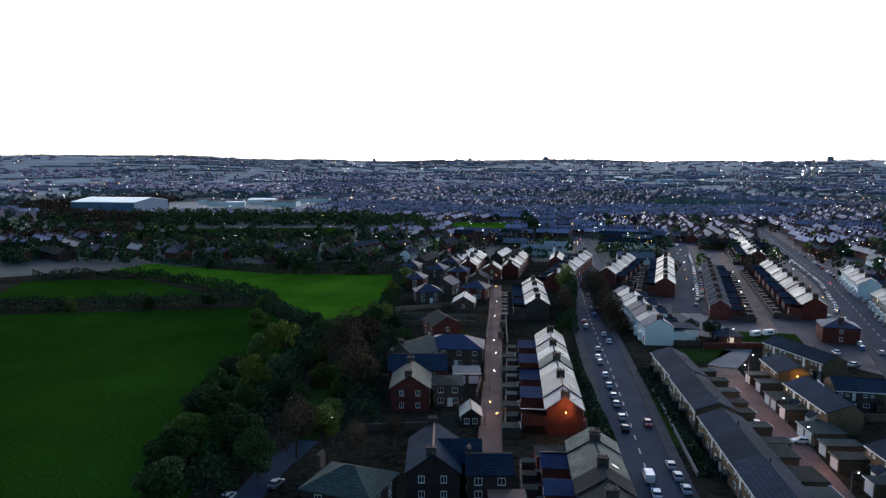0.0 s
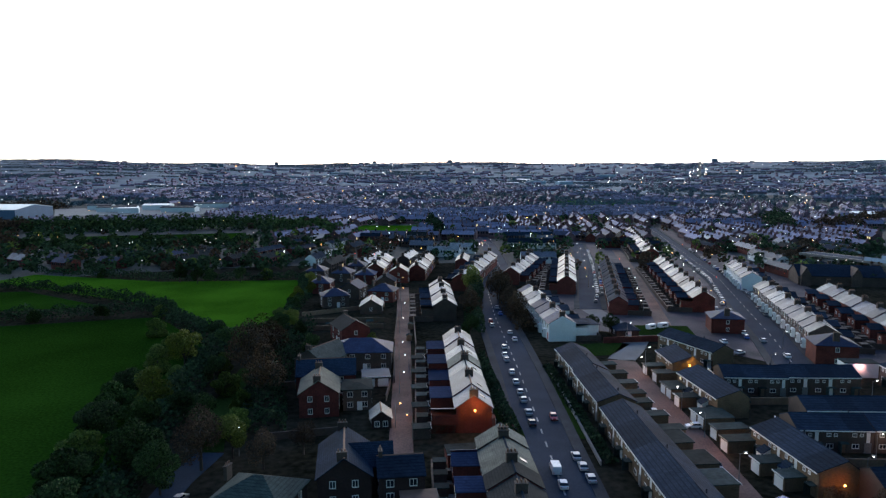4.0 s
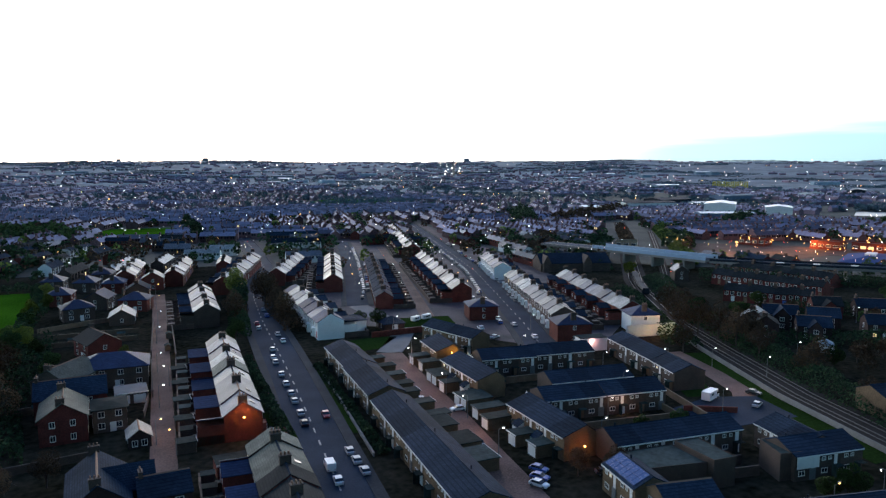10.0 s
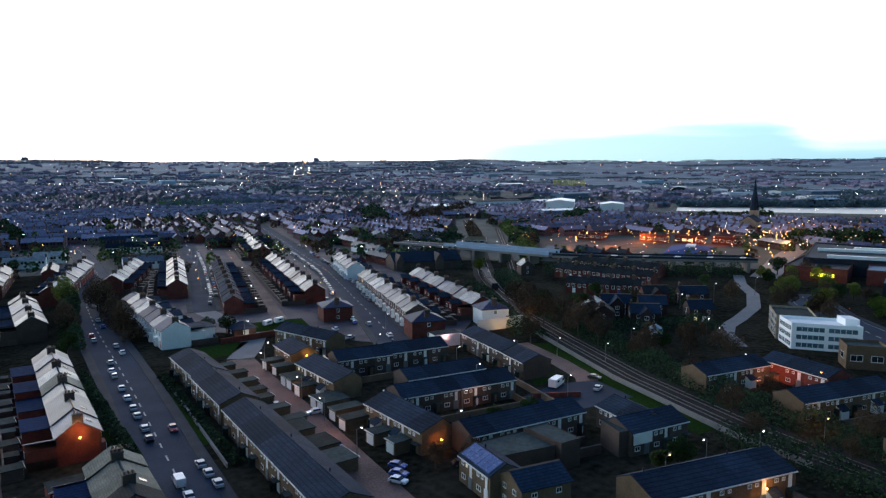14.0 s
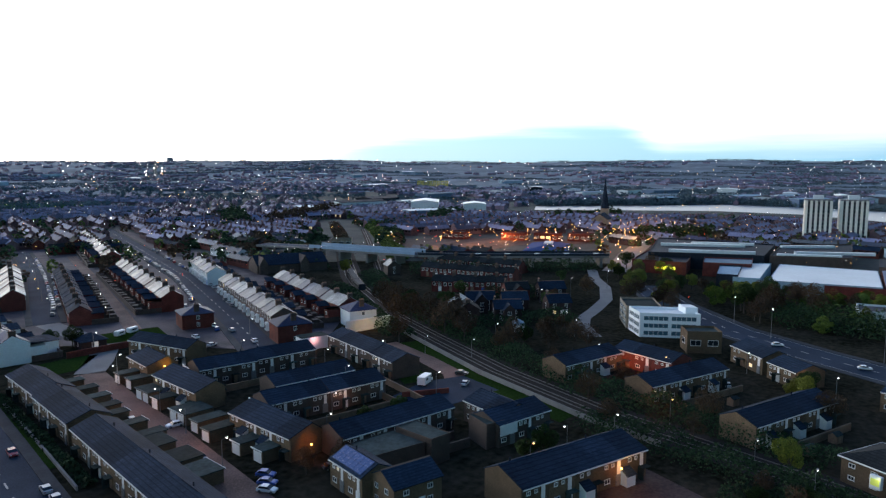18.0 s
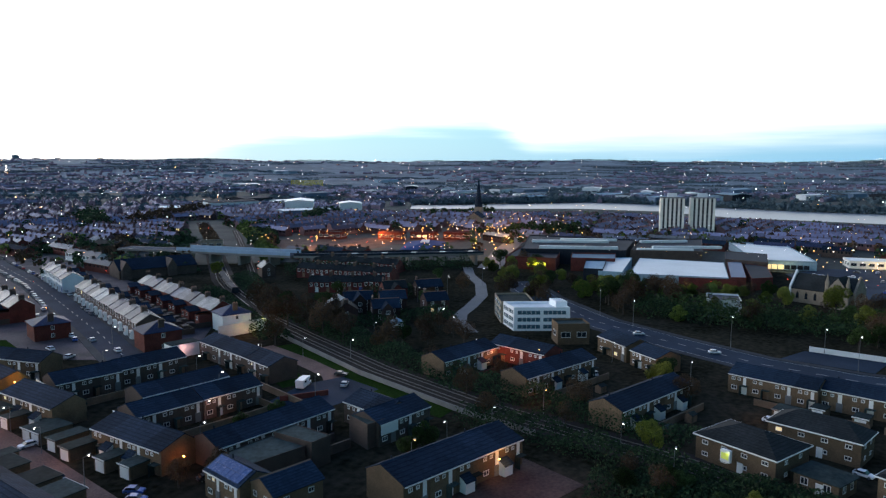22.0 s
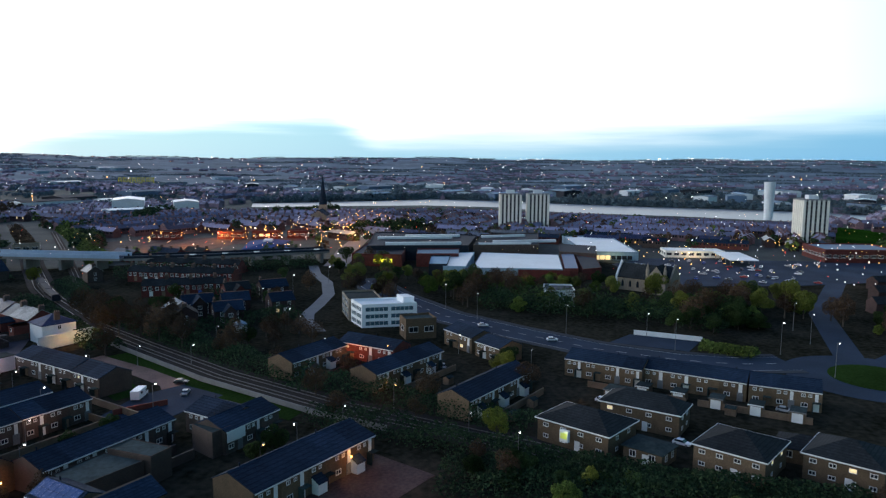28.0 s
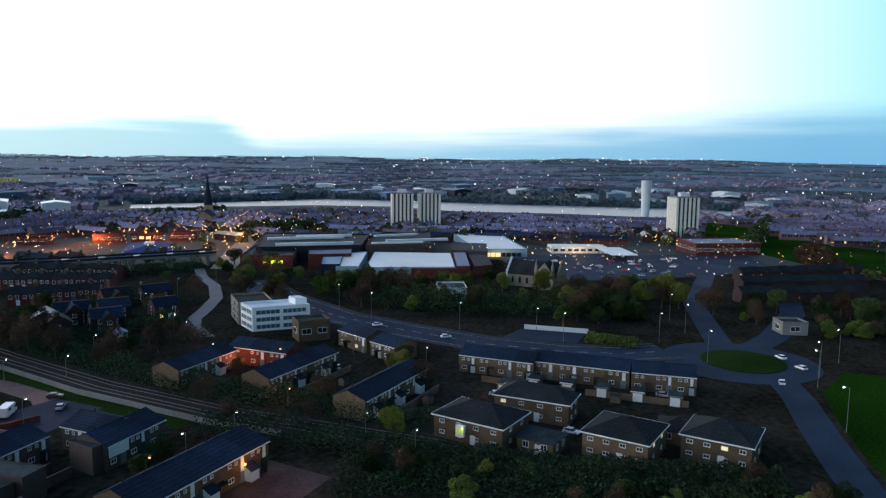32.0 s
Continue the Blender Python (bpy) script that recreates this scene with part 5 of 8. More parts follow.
# yards and sheds along the west lane
for i in range(9):
    y = 119 + i * 5.7
    x = 10.6 + (y - 121) * 0.083
    if i % 2 == 0:
        garage(x + 3.2, y, 90, 2.6, 3.0, 1, 2.1, "brick_brown", "felt", "white", "small brick shed with white door beside the back lane")
garage(2.5, 150, 0, 3, 6, 2, 2.5, "brick_brown", "concrete", "white", "double garage with pale concrete roof")
garage(11.5, 92, 90, 3, 5, 1, 2.4, "brick_brown", "clay", "wood", "shed with rusty corrugated roof")
garage(15.0, 106.5, 0, 3, 4, 2, 2.5, "brick_red", "felt", "white", "red brick outbuilding behind the terrace")

# ---- garages of the estate ----
for y, dd in ((154.5, 6), (147.5, 6.5), (140.5, 6.5), (133.7, 6), (128.4, 5.5), (121.2, 6), (114.2, 6.5), (108.5, 5.5), (100.0, 6.2), (93, 6)):
    garage(51.2 + dd + (y - 120) * 0.09, y - 2.6, 88, 2.7, dd, 1 if y > 110 else 2, 2.4, label="flat-roofed garage behind the estate row")
for x, y, n in ((66.8, 152.2, 1), (66.6, 146.6, 1), (64.8, 138.4, 2), (64.0, 130.4, 1), (63.0, 121.6, 2), (62.6, 113.5, 1), (61.6, 108.2, 1), (61.9, 99.5, 1), (62.4, 94.2, 1)):
    garage(x, y, -92, 2.9, 5.8, n, 2.4, label="flat-roofed lock-up garage by the paved lane")
for x, y, a in ((60.2, 141.2, 95), (58.0, 126.5, 80), (62.0, 118.0, 170), (66.0, 122.0, 175), (57.2, 101.5, 85), (55.3, 95.5, 0), (60.5, 88.0, -60), (59.0, 85.5, -60), (57.5, 83.5, -65), (69.0, 82.5, -20), (72.5, 84.5, -15)):
    car(x, y, a, {(55.3, 95.5): "red", (60.5, 88.0): "blue", (59.0, 85.5): "blue"}.get((x, y)))

# the white gable, brick garden wall and corner pub
detached(62.8, 186.5, 0, 9, 8, 4.6, 4.9, "render_white", "tile_dark", "white-rendered flat-roofed rear extension", hip=True, stacks=0, name="rear_extension", wins=1)
bm = bmesh.new()
box(bm, 68, 84, 180.5, 180.8, 0, 2.0)
single("garden_wall", bm, "brick_red", "red brick garden wall beside the white house", "wall")
detached(106, 186.5, 72, 9.5, 9.5, 5.2, 7.4, "brick_red", "slate_blue", "red brick corner building with blue hipped roof", hip=True, stacks=1, wins=3)
detached(114.0, 152.0, 70, 9, 10, 6.0, 8.6, "brick_red", "slate_blue", "red brick end house with blue hipped roof", hip=True, stacks=1, wins=3)
detached(138.5, 152.0, 70, 8, 9, 6.0, 8.6, "render_white", "slate_blue", "white-rendered end house with blue hipped roof", hip=True, stacks=1)
bm = bmesh.new()
box(bm, -7.5, 7.5, -0.15, 0.15, 0, 3.4)
single("boundary_wall", bm, "render_white", "tall pale rendered boundary wall lit by a lamp", "wall", m=pose(138.3, 147.6, 0, 0, 0, -12))
annexe = thing("white_annexe", pose(114.2, 142.0, 0, 0, 0, -14), "small white rendered annexe with a dark flat roof", "building")
bm = bmesh.new()
box(bm, -3.6, 3.6, 0, 4, 0, 3.2)
part("wall", bm, "render_white", annexe)
bm = bmesh.new()
box(bm, -3.7, 3.7, 0.1, 4.1, 3.2, 3.4)
part("roof", bm, "felt", annexe)


def board(x, y, ang, L, z0, z1, label="white boarded panel on the end wall of an estate row", material="white"):
    """A flat boarded panel fixed to a wall, made of upright boards."""
    t = thing("wall_boarding", pose(x, y, 0, 0, 0, ang), label, "wall panel", "white boarding")
    k = max(2, int(L / 0.9))
    for i in range(k):
        bm = bmesh.new()
        box(bm, i * L / k + 0.01, (i + 1) * L / k - 0.01, -0.1, 0.0, z0, z1)
        part("board", bm, material, t)


board(75.4, 138.6, -103, 6.2, 2.9, 5.2)
board(71.9, 109.0, -101, 5.4, 2.9, 5.2)
board(91.2, 66.1, -10, 4.0, 2.4, 4.6)
flat_block("estate_annexe", [(68.9, 79.6), (68.7, 73.2), (78.2, 71.0), (78.5, 78.4)], 4.4, "brick_brown", "felt", "flat-roofed dark brick annexe of the estate", parapet=0.3)
board(68.75, 79.4, -91.5, 6.0, 2.6, 4.7)
flat_block("estate_annexe", [(78.7, 78.0), (78.4, 69.9), (82.3, 69.5), (82.9, 77.4)], 5.2, "brick_brown", "felt", "flat-roofed dark brick stair block of the estate", parapet=0.3)
flat_block("estate_annexe", [(91.3, 72.8), (89.2, 67.4), (93.0, 66.6), (95.2, 71.6)], 5.0, "brick_brown", "felt", "flat-roofed dark brick stair block of the estate", parapet=0.3)
flat_block("estate_annexe", [(80, 108.4), (80, 104.2), (84.4, 103.6), (84.8, 107.6)], 4.6, "brick_brown", "felt", "flat-roofed dark brick link of the estate", parapet=0.3)

# courtyard walls and fences of the estate
for x0, y0, x1, y1, hh, mt in ((100.3, 97.4, 108.7, 91.9, 1.3, "brick_red"), (83.0, 76.5, 90.0, 75.0, 1.9, "brick_brown"), (83.2, 72.4, 89.4, 71.0, 1.9, "brick_brown"), (72, 99, 96, 94.5, 1.6, "wood"), (96, 94.5, 98, 104, 1.6, "wood"), (76, 128, 90, 126, 1.7, "wood"), (90, 126, 104, 123, 1.7, "wood"), (78, 110.5, 98, 107.5, 1.6, "wood"), (88, 56, 100, 53, 1.7, "wood"), (106, 112, 100, 90, 1.6, "wood"),
                               (130, 52, 150, 46, 1.6, "wood"), (120, 30, 140, 24, 1.6, "wood"), (132, 72, 146, 68, 1.5, "brick_red"), (148, 16, 143, -4, 1.5, "wood"), (143, -6, 139, -26, 1.5, "wood"), (-16, 122, -2, 123.5, 1.6, "brick_brown"), (-16, 151, -10, 152, 1.8, "wood"), (-12, 175, 8, 174, 1.7, "wood"), (-12, 182, 9, 182, 1.7, "wood"), (-14, 206, 10, 206, 1.6, "wood"), (-13, 216, 11, 215, 1.6, "wood"), (-15, 226, 12, 238, 1.6, "wood"), (4, 172, 10, 172, 1.8, "brick_brown"), (9.5, 152, 11.2, 178, 1.8, "brick_brown"), (11.8, 186, 15.4, 226, 1.8, "brick_brown"), (7.0, 140, 8.6, 151, 1.6, "brick_brown"), (17.0, 180, 20.5, 228, 1.8, "brick_brown"),
                               (28.6, 118, 31.0, 146, 0.9, "brick_red"), (31.0, 146, 33.6, 172, 0.9, "brick_red"), (39.2, 104, 42.6, 130, 0.8, "concrete"), (42.6, 130, 46.3, 160, 0.8, "concrete")):
    L = math.hypot(x1 - x0, y1 - y0)
    bm = bmesh.new()
    box(bm, 0, L, -0.1, 0.1, 0, hh)
    box(bm, 0, L, -0.14, 0.14, hh, hh + 0.08)
    single("garden_fence" if mt == "wood" else "garden_wall", bm, mt, "weathered timber garden fence" if mt == "wood" else "low garden wall with coping", "fence" if mt == "wood" else "wall", m=pose(x0, y0, 0, 0, 0, math.degrees(math.atan2(y1 - y0, x1 - x0))))

# garden sheds
SHED = None
for x, y, a in ((92, 104, -10), (97, 106, 80), (77, 127, -12), (95, 125.5, -12), (84, 109, -10), (104, 118, -100), (134, 48, -17), (141, 45, -17), (124, 27, -17), (133, 25, -17), (-11, 153, 5), (-8, 180, 0), (5, 180, 10), (-6, 210, 0), (6, 212, 0), (9, 176, 80), (16.2, 192, 85), (17.8, 206, 85), (144, 2, -103), (141, -12, -103)):
    if SHED is None:
        SHED = thing("garden_shed", pose(x, y, 0, 0, 0, a), "small timber garden shed with felt roof", "shed", "garden sheds")
        bm = bmesh.new()
        gable_wall(bm, -1.2, 1.2, 0.9, 1.7, 2.15)
        part("wall", bm, "wood", SHED)
        bm = bmesh.new()
        gable_roof(bm, -1.3, 1.3, 0.9, 1.72, 2.2, 0.05, 0.12)
        part("roof", bm, "felt", SHED)
        bm = bmesh.new()
        box(bm, -0.4, 0.4, -0.95, -0.88, 0.05, 1.65)
        part("door", bm, "wood", SHED)
    else:
        copy_thing(SHED, pose(x, y, 0, 0, 0, a))

# porches with a sloping roof
PORCH = None
for A_, ang_, spots in (((73.6, 49.8), -15.5, (11.5, 19.8)), ((118.2, 33.8), -17, (3.6, 11.5, 19.5)), ((127.2, 56.0), -17, (9.0, 18.0)), ((128.9, 76.3), -13, (6.0, 12.0)), ((67.9, 137.0), -92, (6.5, 13.0)), ((65.6, 105.6), -92, (5.0, 11.0))):
    for sx in spots:
        mm_ = pose(A_[0], A_[1], 0, 0, 0, ang_) @ pose(sx, 0, 0)
        if PORCH is None:
            PORCH = thing("porch", mm_, "lean-to porch with white boarded sides", "porch", "estate porches")
            bm = bmesh.new()
            a4 = [(-1.0, -1.5), (1.0, -1.5), (1.0, -0.02), (-1.0, -0.02)]
            lo_ = [bm.verts.new((px, py, 0)) for px, py in a4]
            hi_ = [bm.verts.new((px, py, 2.1 if py < -1 else 3.0)) for px, py in a4]
            for i in range(4):
                bm.faces.new((lo_[i], lo_[(i + 1) % 4], hi_[(i + 1) % 4], hi_[i]))
            bm.faces.new(hi_)
            part("side", bm, "white", PORCH)
            bm = bmesh.new()
            v4 = [(-1.15, -1.7, 2.05), (1.15, -1.7, 2.05), (1.15, -0.02, 3.08), (-1.15, -0.02, 3.08)]
            lo_ = [bm.verts.new(p) for p in v4]
            hi_ = [bm.verts.new((p[0], p[1], p[2] + 0.1)) for p in v4]
            for i in range(4):
                bm.faces.new((lo_[i], lo_[(i + 1) % 4], hi_[(i + 1) % 4], hi_[i]))
            bm.faces.new(hi_)
            bm.faces.new(lo_[::-1])
            part("roof", bm, "tile_dark", PORCH)
        else:
            copy_thing(PORCH, mm_)

# solar house: west-facing row with panels, dark gabled wing
council_row((64.2, 77.2), -101, 2, 4.4, d=5.4, ez=4.9, rz=6.5, rp=0.5, wall="brick_buff", label="buff brick estate house with solar panels", group="solar houses", canopy=False)
detached(67.3, 64.8, -13, 8.5, 6.6, 4.9, 6.8, "brick_buff", "tile_dark", "buff brick end house with dark gabled roof", stacks=0, wins=2, ww=1.0, wh=0.9)
solar = thing("solar_panel_array", pose(64.2, 77.2, 0, 0, 0, -101) @ pose(0.3, 0.1, 5.12, 26.3, 0, 0), "blue solar panels on a tiled roof", "solar panel")
for i in range(7):
    for j in range(2):
        bm = bmesh.new()
        box(bm, 0.1 + i * 1.12, 1.16 + i * 1.12, 0.05 + j * 1.36, 1.36 + j * 1.36, 0.06, 0.11)
        part("panel", bm, "solar", solar)

# touring caravans on the grass by the link road
def caravan(x, y, ang):
    t = thing("caravan", pose(x, y, 0.05, 0, 0, ang), "white touring caravan with rounded ends", "caravan", "parked caravans")
    bm = bmesh.new()
    extrude_x(bm, [(-1.0, 0.45), (1.0, 0.45), (1.05, 1.4), (0.85, 2.3), (-0.85, 2.3), (-1.05, 1.4)], -2.4, 2.2)
    bmesh.ops.bevel(bm, geom=bm.edges[:], offset=0.22, segments=2, affect="EDGES")
    part("body", bm, "car_white", t)
    for wy in (-1.03, 1.03):
        bm = bmesh.new()
        box(bm, -1.3, 1.1, wy - 0.04, wy + 0.04, 1.25, 1.75)
        part("side_window", bm, "glass", t)
        bm = bmesh.new()
        cyl(bm, 0, 0, -0.1, 0.1, 0.32, 0.32, 12)
        bmesh.ops.rotate(bm, verts=bm.verts, cent=(0, 0, 0), matrix=Matrix.Rotation(math.pi / 2, 3, "X"))
        part("wheel", bm, "rubber", t).matrix_local = pose(0, wy * 0.95, 0.32)
    bm = bmesh.new()
    stick(bm, (2.1, 0.5, 0.5), (3.3, 0, 0.45), 0.05, 0.05)
    stick(bm, (2.1, -0.5, 0.5), (3.3, 0, 0.45), 0.05, 0.05)
    part("drawbar", bm, "steel", t)


caravan(87.4, 194.0, 25)
caravan(91.6, 195.2, 20)
lawn("verge_caravans", [(80, 188), (97, 186), (100, 197), (82, 201)], 0.06, "verge", "small grass patch with parked caravans")
detached(76.5, 187.0, -5, 6.5, 6.0, 2.6, 4.6, "brick_dark", "tile_dark", "small dark brick outbuilding with hipped roof", hip=True, stacks=0, name="outbuilding", wins=1)
for x, y, a in ((108.5, 187.6, 70), (98.2, 164.8, 20), (111.1, 175.5, 75), (116.6, 158.4, 65), (127.4, 226.2, 68), (131.5, 207.0, 68), (133.6, 212.4, 68), (135.6, 217.6, 68), (112.0, 196.5, 68), (114.2, 202.0, 68), (116.4, 207.4, 68), (120.6, 217.8, 68)):
    car(x, y, a)

# motorhome
mh = thing("motorhome", pose(110.7, 100.5, 0.05, 0, 0, 20), "white coachbuilt motorhome parked on the estate", "motorhome")
bm = bmesh.new()
extrude_x(bm, [(-1.1, 0.5), (1.1, 0.5), (1.1, 2.6), (-1.1, 2.6)], -2.7, 1.3)
extrude_x(bm, [(-1.05, 1.9), (1.05, 1.9), (1.0, 2.56), (-1.0, 2.56)], 1.25, 2.2)
bmesh.ops.bevel(bm, geom=bm.edges[:], offset=0.08, segments=1, affect="EDGES")
part("body", bm, "car_white", mh)
bm = bmesh.new()
extrude_x(bm, [(-1.0, 0.4), (1.0, 0.4), (1.0, 1.2), (-1.0, 1.2)], 1.3, 2.9)
part("cab", bm, "car_white", mh)
bm = bmesh.new()
extrude_x(bm, [(-0.95, 1.2), (0.95, 1.2), (0.9, 1.88), (-0.9, 1.88)], 1.35, 2.2)
part("windscreen", bm, "glass", mh)
for y in (-1.1, 1.1):
    bm = bmesh.new()
    box(bm, -1.8, -0.6, y - 0.03, y + 0.03, 1.6, 2.2)
    part("side_window", bm, "glass", mh)
for x in (-1.7, 2.1):
    for y in (-0.95, 0.95):
        bm = bmesh.new()
        cyl(bm, 0, 0, -0.12, 0.12, 0.36, 0.36, 12)
        bmesh.ops.rotate(bm, verts=bm.verts, cent=(0, 0, 0), matrix=Matrix.Rotation(math.pi / 2, 3, "X"))
        part("wheel", bm, "rubber", mh).matrix_local = pose(x, y, 0.36)
car(116, 93.5, 25, "silver")
car(121.5, 99, -70, "black")

# ---- care-home group with hipped roofs ----
def pavilion(x, y, ang, w, d, label):
    return detached(x, y, ang, w, d, 5.0, 7.6, "brick_buff", "tile_brown", label, hip=True, stacks=0, name="pavilion", wins=4, ww=1.15, wh=0.8)


PAV = "two-storey buff brick pavilion with brown hipped roof and white fascia"
pavilion(116.5, 12.5, -113, 15, 11, PAV)
pavilion(114.0, -11.5, -113, 12, 12, PAV)
pavilion(115.5, -27.0, -113, 12, 11, PAV)
pavilion(128.5, 3.5, -105, 16, 8, PAV)
detached(113.2, 2.0, -113, 7, 6, 3.0, 3.6, "brick_buff", "felt", "low flat-roofed link building with white fascia", hip=True, stacks=0, name="link_block")
detached(122, -22, -105, 9, 7, 3.0, 4.8, "brick_buff", "tile_brown", "single-storey buff brick wing", hip=True, stacks=0, name="link_block")
garage(141, 12, -103, 2.8, 4, 2, 2.3, label="flat-roofed garage behind the long estate row")
for k in range(5):
    garage(145.5 - k * 1.5, 6 - k * 7, -103, 2.6, 3.5, 1, 2.3, label="flat-roofed porch garage in front of the estate row")

# office building, white, three storeys
flat_block("office_building", [(181.8, 84.3), (190.5, 70.6), (197.3, 77.2), (188.6, 90.9)], 6.2, "office_white", "shed_white", "white three-storey flat-roofed office building with window bands", rows=3, ribbon=True)
flat_block("roof_plant_room", [(191.2, 75.2), (192.9, 72.4), (196.4, 75.9), (194.7, 78.7)], 7.9, "office_white", "shed_white", "white plant room rising over the office roof", parapet=0.2)
flat_block("office_wing", [(189.2, 92.0), (194.6, 83.6), (206.6, 91.6), (201.0, 100.0)], 6.0, "stone", "felt", "brown brick office wing with window bands", rows=3, ribbon=True)
flat_block("substation", [(173.5, 67.5), (178.5, 60.5), (184, 64.5), (179, 71.5)], 5.0, "brick_buff", "felt", "small buff brick flat-roofed block", rows=1)

# cars along the streets
for x, y in ((49.2, 231), (48.2, 221), (45.4, 195), (44.9, 187), (40.2, 179), (36.4, 108), (36.2, 104), (36.0, 99.6), (31.2, 98.2)):
    car(x, y, 83)
copy_thing(VAN, pose(31.6, 103.6, 0.06, 0, 0, 83))
car(38.0, 126.3, -96, "red")
parked([(48, 262), (58, 302), (68, 335)], 6.0, 0.85)
parked([(84, 232), (92, 252), (115, 322), (134, 385)], 5.4, 0.85)
parked([(93, 250), (118, 322)], 7.0, 0.6)
parked([(109, 180), (150, 278), (190, 405)], 5.8, 0.8)
parked([(121, 172), (159, 276), (198, 398)], 7.0, 0.55)
parked([(85, 176), (90, 178)], 5.0, 1.0)
for x, y, a in ((87, 176, -10), (100, 176, 80), (108, 160, 70), (104, 140, -12), (148, 53, 40), (152, 50, 30), (140, 12, -100), (146, -22, -103), (150, -25, -100), (122, -3, -110)):
    car(x, y, a)
for x, y, a in ((196, 52, -60), (186, 30, -65), (182, -55, 20), (173, -57, 25), (160, -49, -10)):
    car(x, y, a, "white")

# ---- hedges and trees ----
thicket("hedge", [(-190, 222), (-139, 229), (-62, 242), (-36, 195)], 7, 4.0, "hedge", "overgrown dark hedge round the playing field", 34, 3)
thicket("hedge", [(-170, 292), (-128, 299), (-77, 262), (-60, 247)], 6, 3.6, "hedge", "overgrown dark field hedge", 28, 4)
thicket("hedge", [(-160, 243), (-200, 262), (-230, 300)], 6, 4, "hedge", "overgrown dark field hedge", 22, 5)
thicket("hedge", [(-35, 196), (-22, 211), (-16, 262), (-19, 305), (-80, 311), (-140, 343)], 5, 3.5, "hedge", "hedge along the far playing field", 24, 6)
thicket("scrub", [(-34, 95), (-35, 118), (-35, 150), (-33, 190)], 8, 4.5, "hedge", "belt of scrub between field and road", 45, 7)
thicket("scrub", [(-16, 125), (-18, 150), (-17, 185), (-14, 215)], 9, 3.2, "hedge", "overgrown back gardens", 34, 8)
thicket("hedge", [(28.6, 118), (32.5, 172)], 2.6, 1.7, "hedge", "clipped front garden hedges", 26, 9, 0.3)
thicket("hedge", [(41.2, 104), (43.6, 130), (46.5, 160)], 2.2, 1.4, "hedge", "low garden hedges in front of the estate row", 22, 10, 0.3)
thicket("scrub", [(35.5, 196), (41, 232), (49, 268)], 6, 5, "hedge", "dark garden trees along the road", 40, 11)
thicket("scrub", [(50.5, 196), (53, 232), (60, 262)], 6, 5, "leaf_brown", "bare brown garden trees along the road", 40, 12)
for x, y, s, k in ((-38.5, 169, 1.2, "fresh"), (-38, 140, 1.15, "fresh"), (-36.8, 127, 0.95, "green"), (-33.5, 112, 1.05, "green"), (-27, 131, 0.9, "green"), (-20.5, 170, 1.5, "brown"), (-23, 164, 1.3, "brown"), (-19, 176, 1.2, "brown"), (-17.6, 146, 1.2, "brown"),
                   (-23.7, 112, 1.1, "brown"), (-19.5, 116, 0.9, "fresh"), (-30, 158, 0.8, "green"), (-24, 183, 0.9, "green"), (-31, 183, 0.8, "green"), (-17, 208, 0.8, "fresh"), (-20, 205, 0.9, "green"), (-14, 262, 0.8, "fresh"), (-18, 250, 0.8, "fresh"),
                   (-15, 285, 0.8, "fresh"), (6, 186, 0.55, "fresh"), (-10, 178, 0.7, "green"), (-14, 196, 0.7, "green"), (-40, 103, 0.9, "green"), (-28, 104, 0.9, "green"), (-14, 111, 0.8, "brown"), (-8, 116, 0.7, "brown"), (-62, 300, 0.9, "green"), (-70, 305, 0.9, "green"), (-45, 302, 0.7, "green"),
                   (46, 262, 1.2, "fresh"), (53, 248, 1.1, "brown"), (56, 256, 1.1, "brown"), (38, 214, 0.9, "brown"), (39, 226, 1.0, "brown"), (52, 240, 1.1, "brown"), (33, 190, 0.8, "green"), (50.5, 203, 1.0, "brown"), (52, 214, 1.0, "brown"), (70, 196, 0.6, "green"), (74, 192, 0.7, "green"),
                   (65, 84, 0.55, "brown"), (69, 80, 0.6, "brown"), (95, 60, 0.6, "green"), (90, 60, 0.6, "green"), (85, 92, 0.5, "green"), (94, 92, 0.5, "green")):
    tree(k, x, y, s)

for x, y, s in ((-56, 206, 0.9), (-47, 188, 1.0), (-46.5, 171, 1.05), (-45.5, 148, 1.1), (-46, 137, 1.1), (-45.5, 126, 1.2), (-44, 115, 1.15), (-42, 104, 1.2), (-40, 94, 1.2), (-41, 180, 0.8), (-39, 158, 0.8), (-38, 200, 0.8), (-31, 191, 0.9), (-30.5, 168.7, 0.9), (-33, 137, 1.0), (-26, 124, 0.9), (-21, 126, 0.8), (-27, 150, 0.9), (-22, 140, 0.8), (-62, 234, 0.7), (-80, 233, 0.7), (-100, 231, 0.65), (-125, 228, 0.7), (-150, 226, 0.7), (-28, 203, 0.7), (-22, 222, 0.7), (-19, 240, 0.7), (-18, 272, 0.7), (-19, 294, 0.7), (-36, 308, 0.8), (-60, 308, 0.8), (-110, 324, 0.7)):
    tree(RNG.choice(("bush", "bush_fresh", "bush")), x * 0.97, y, s)

# lit bay of the pavilion
bay_ = thing("lit_bay", pose(111.6, 15.4, 0, 0, 0, -113), "projecting white bay with yellow-green lit window", "bay window")
bm = bmesh.new()
box(bm, -0.95, 0.95, -0.6, 0.2, 2.2, 4.5)
part("frame", bm, "white", bay_)
bm = bmesh.new()
box(bm, -0.75, 0.75, -0.65, -0.58, 2.8, 4.0)
part("pane", bm, "lit_green", bay_)

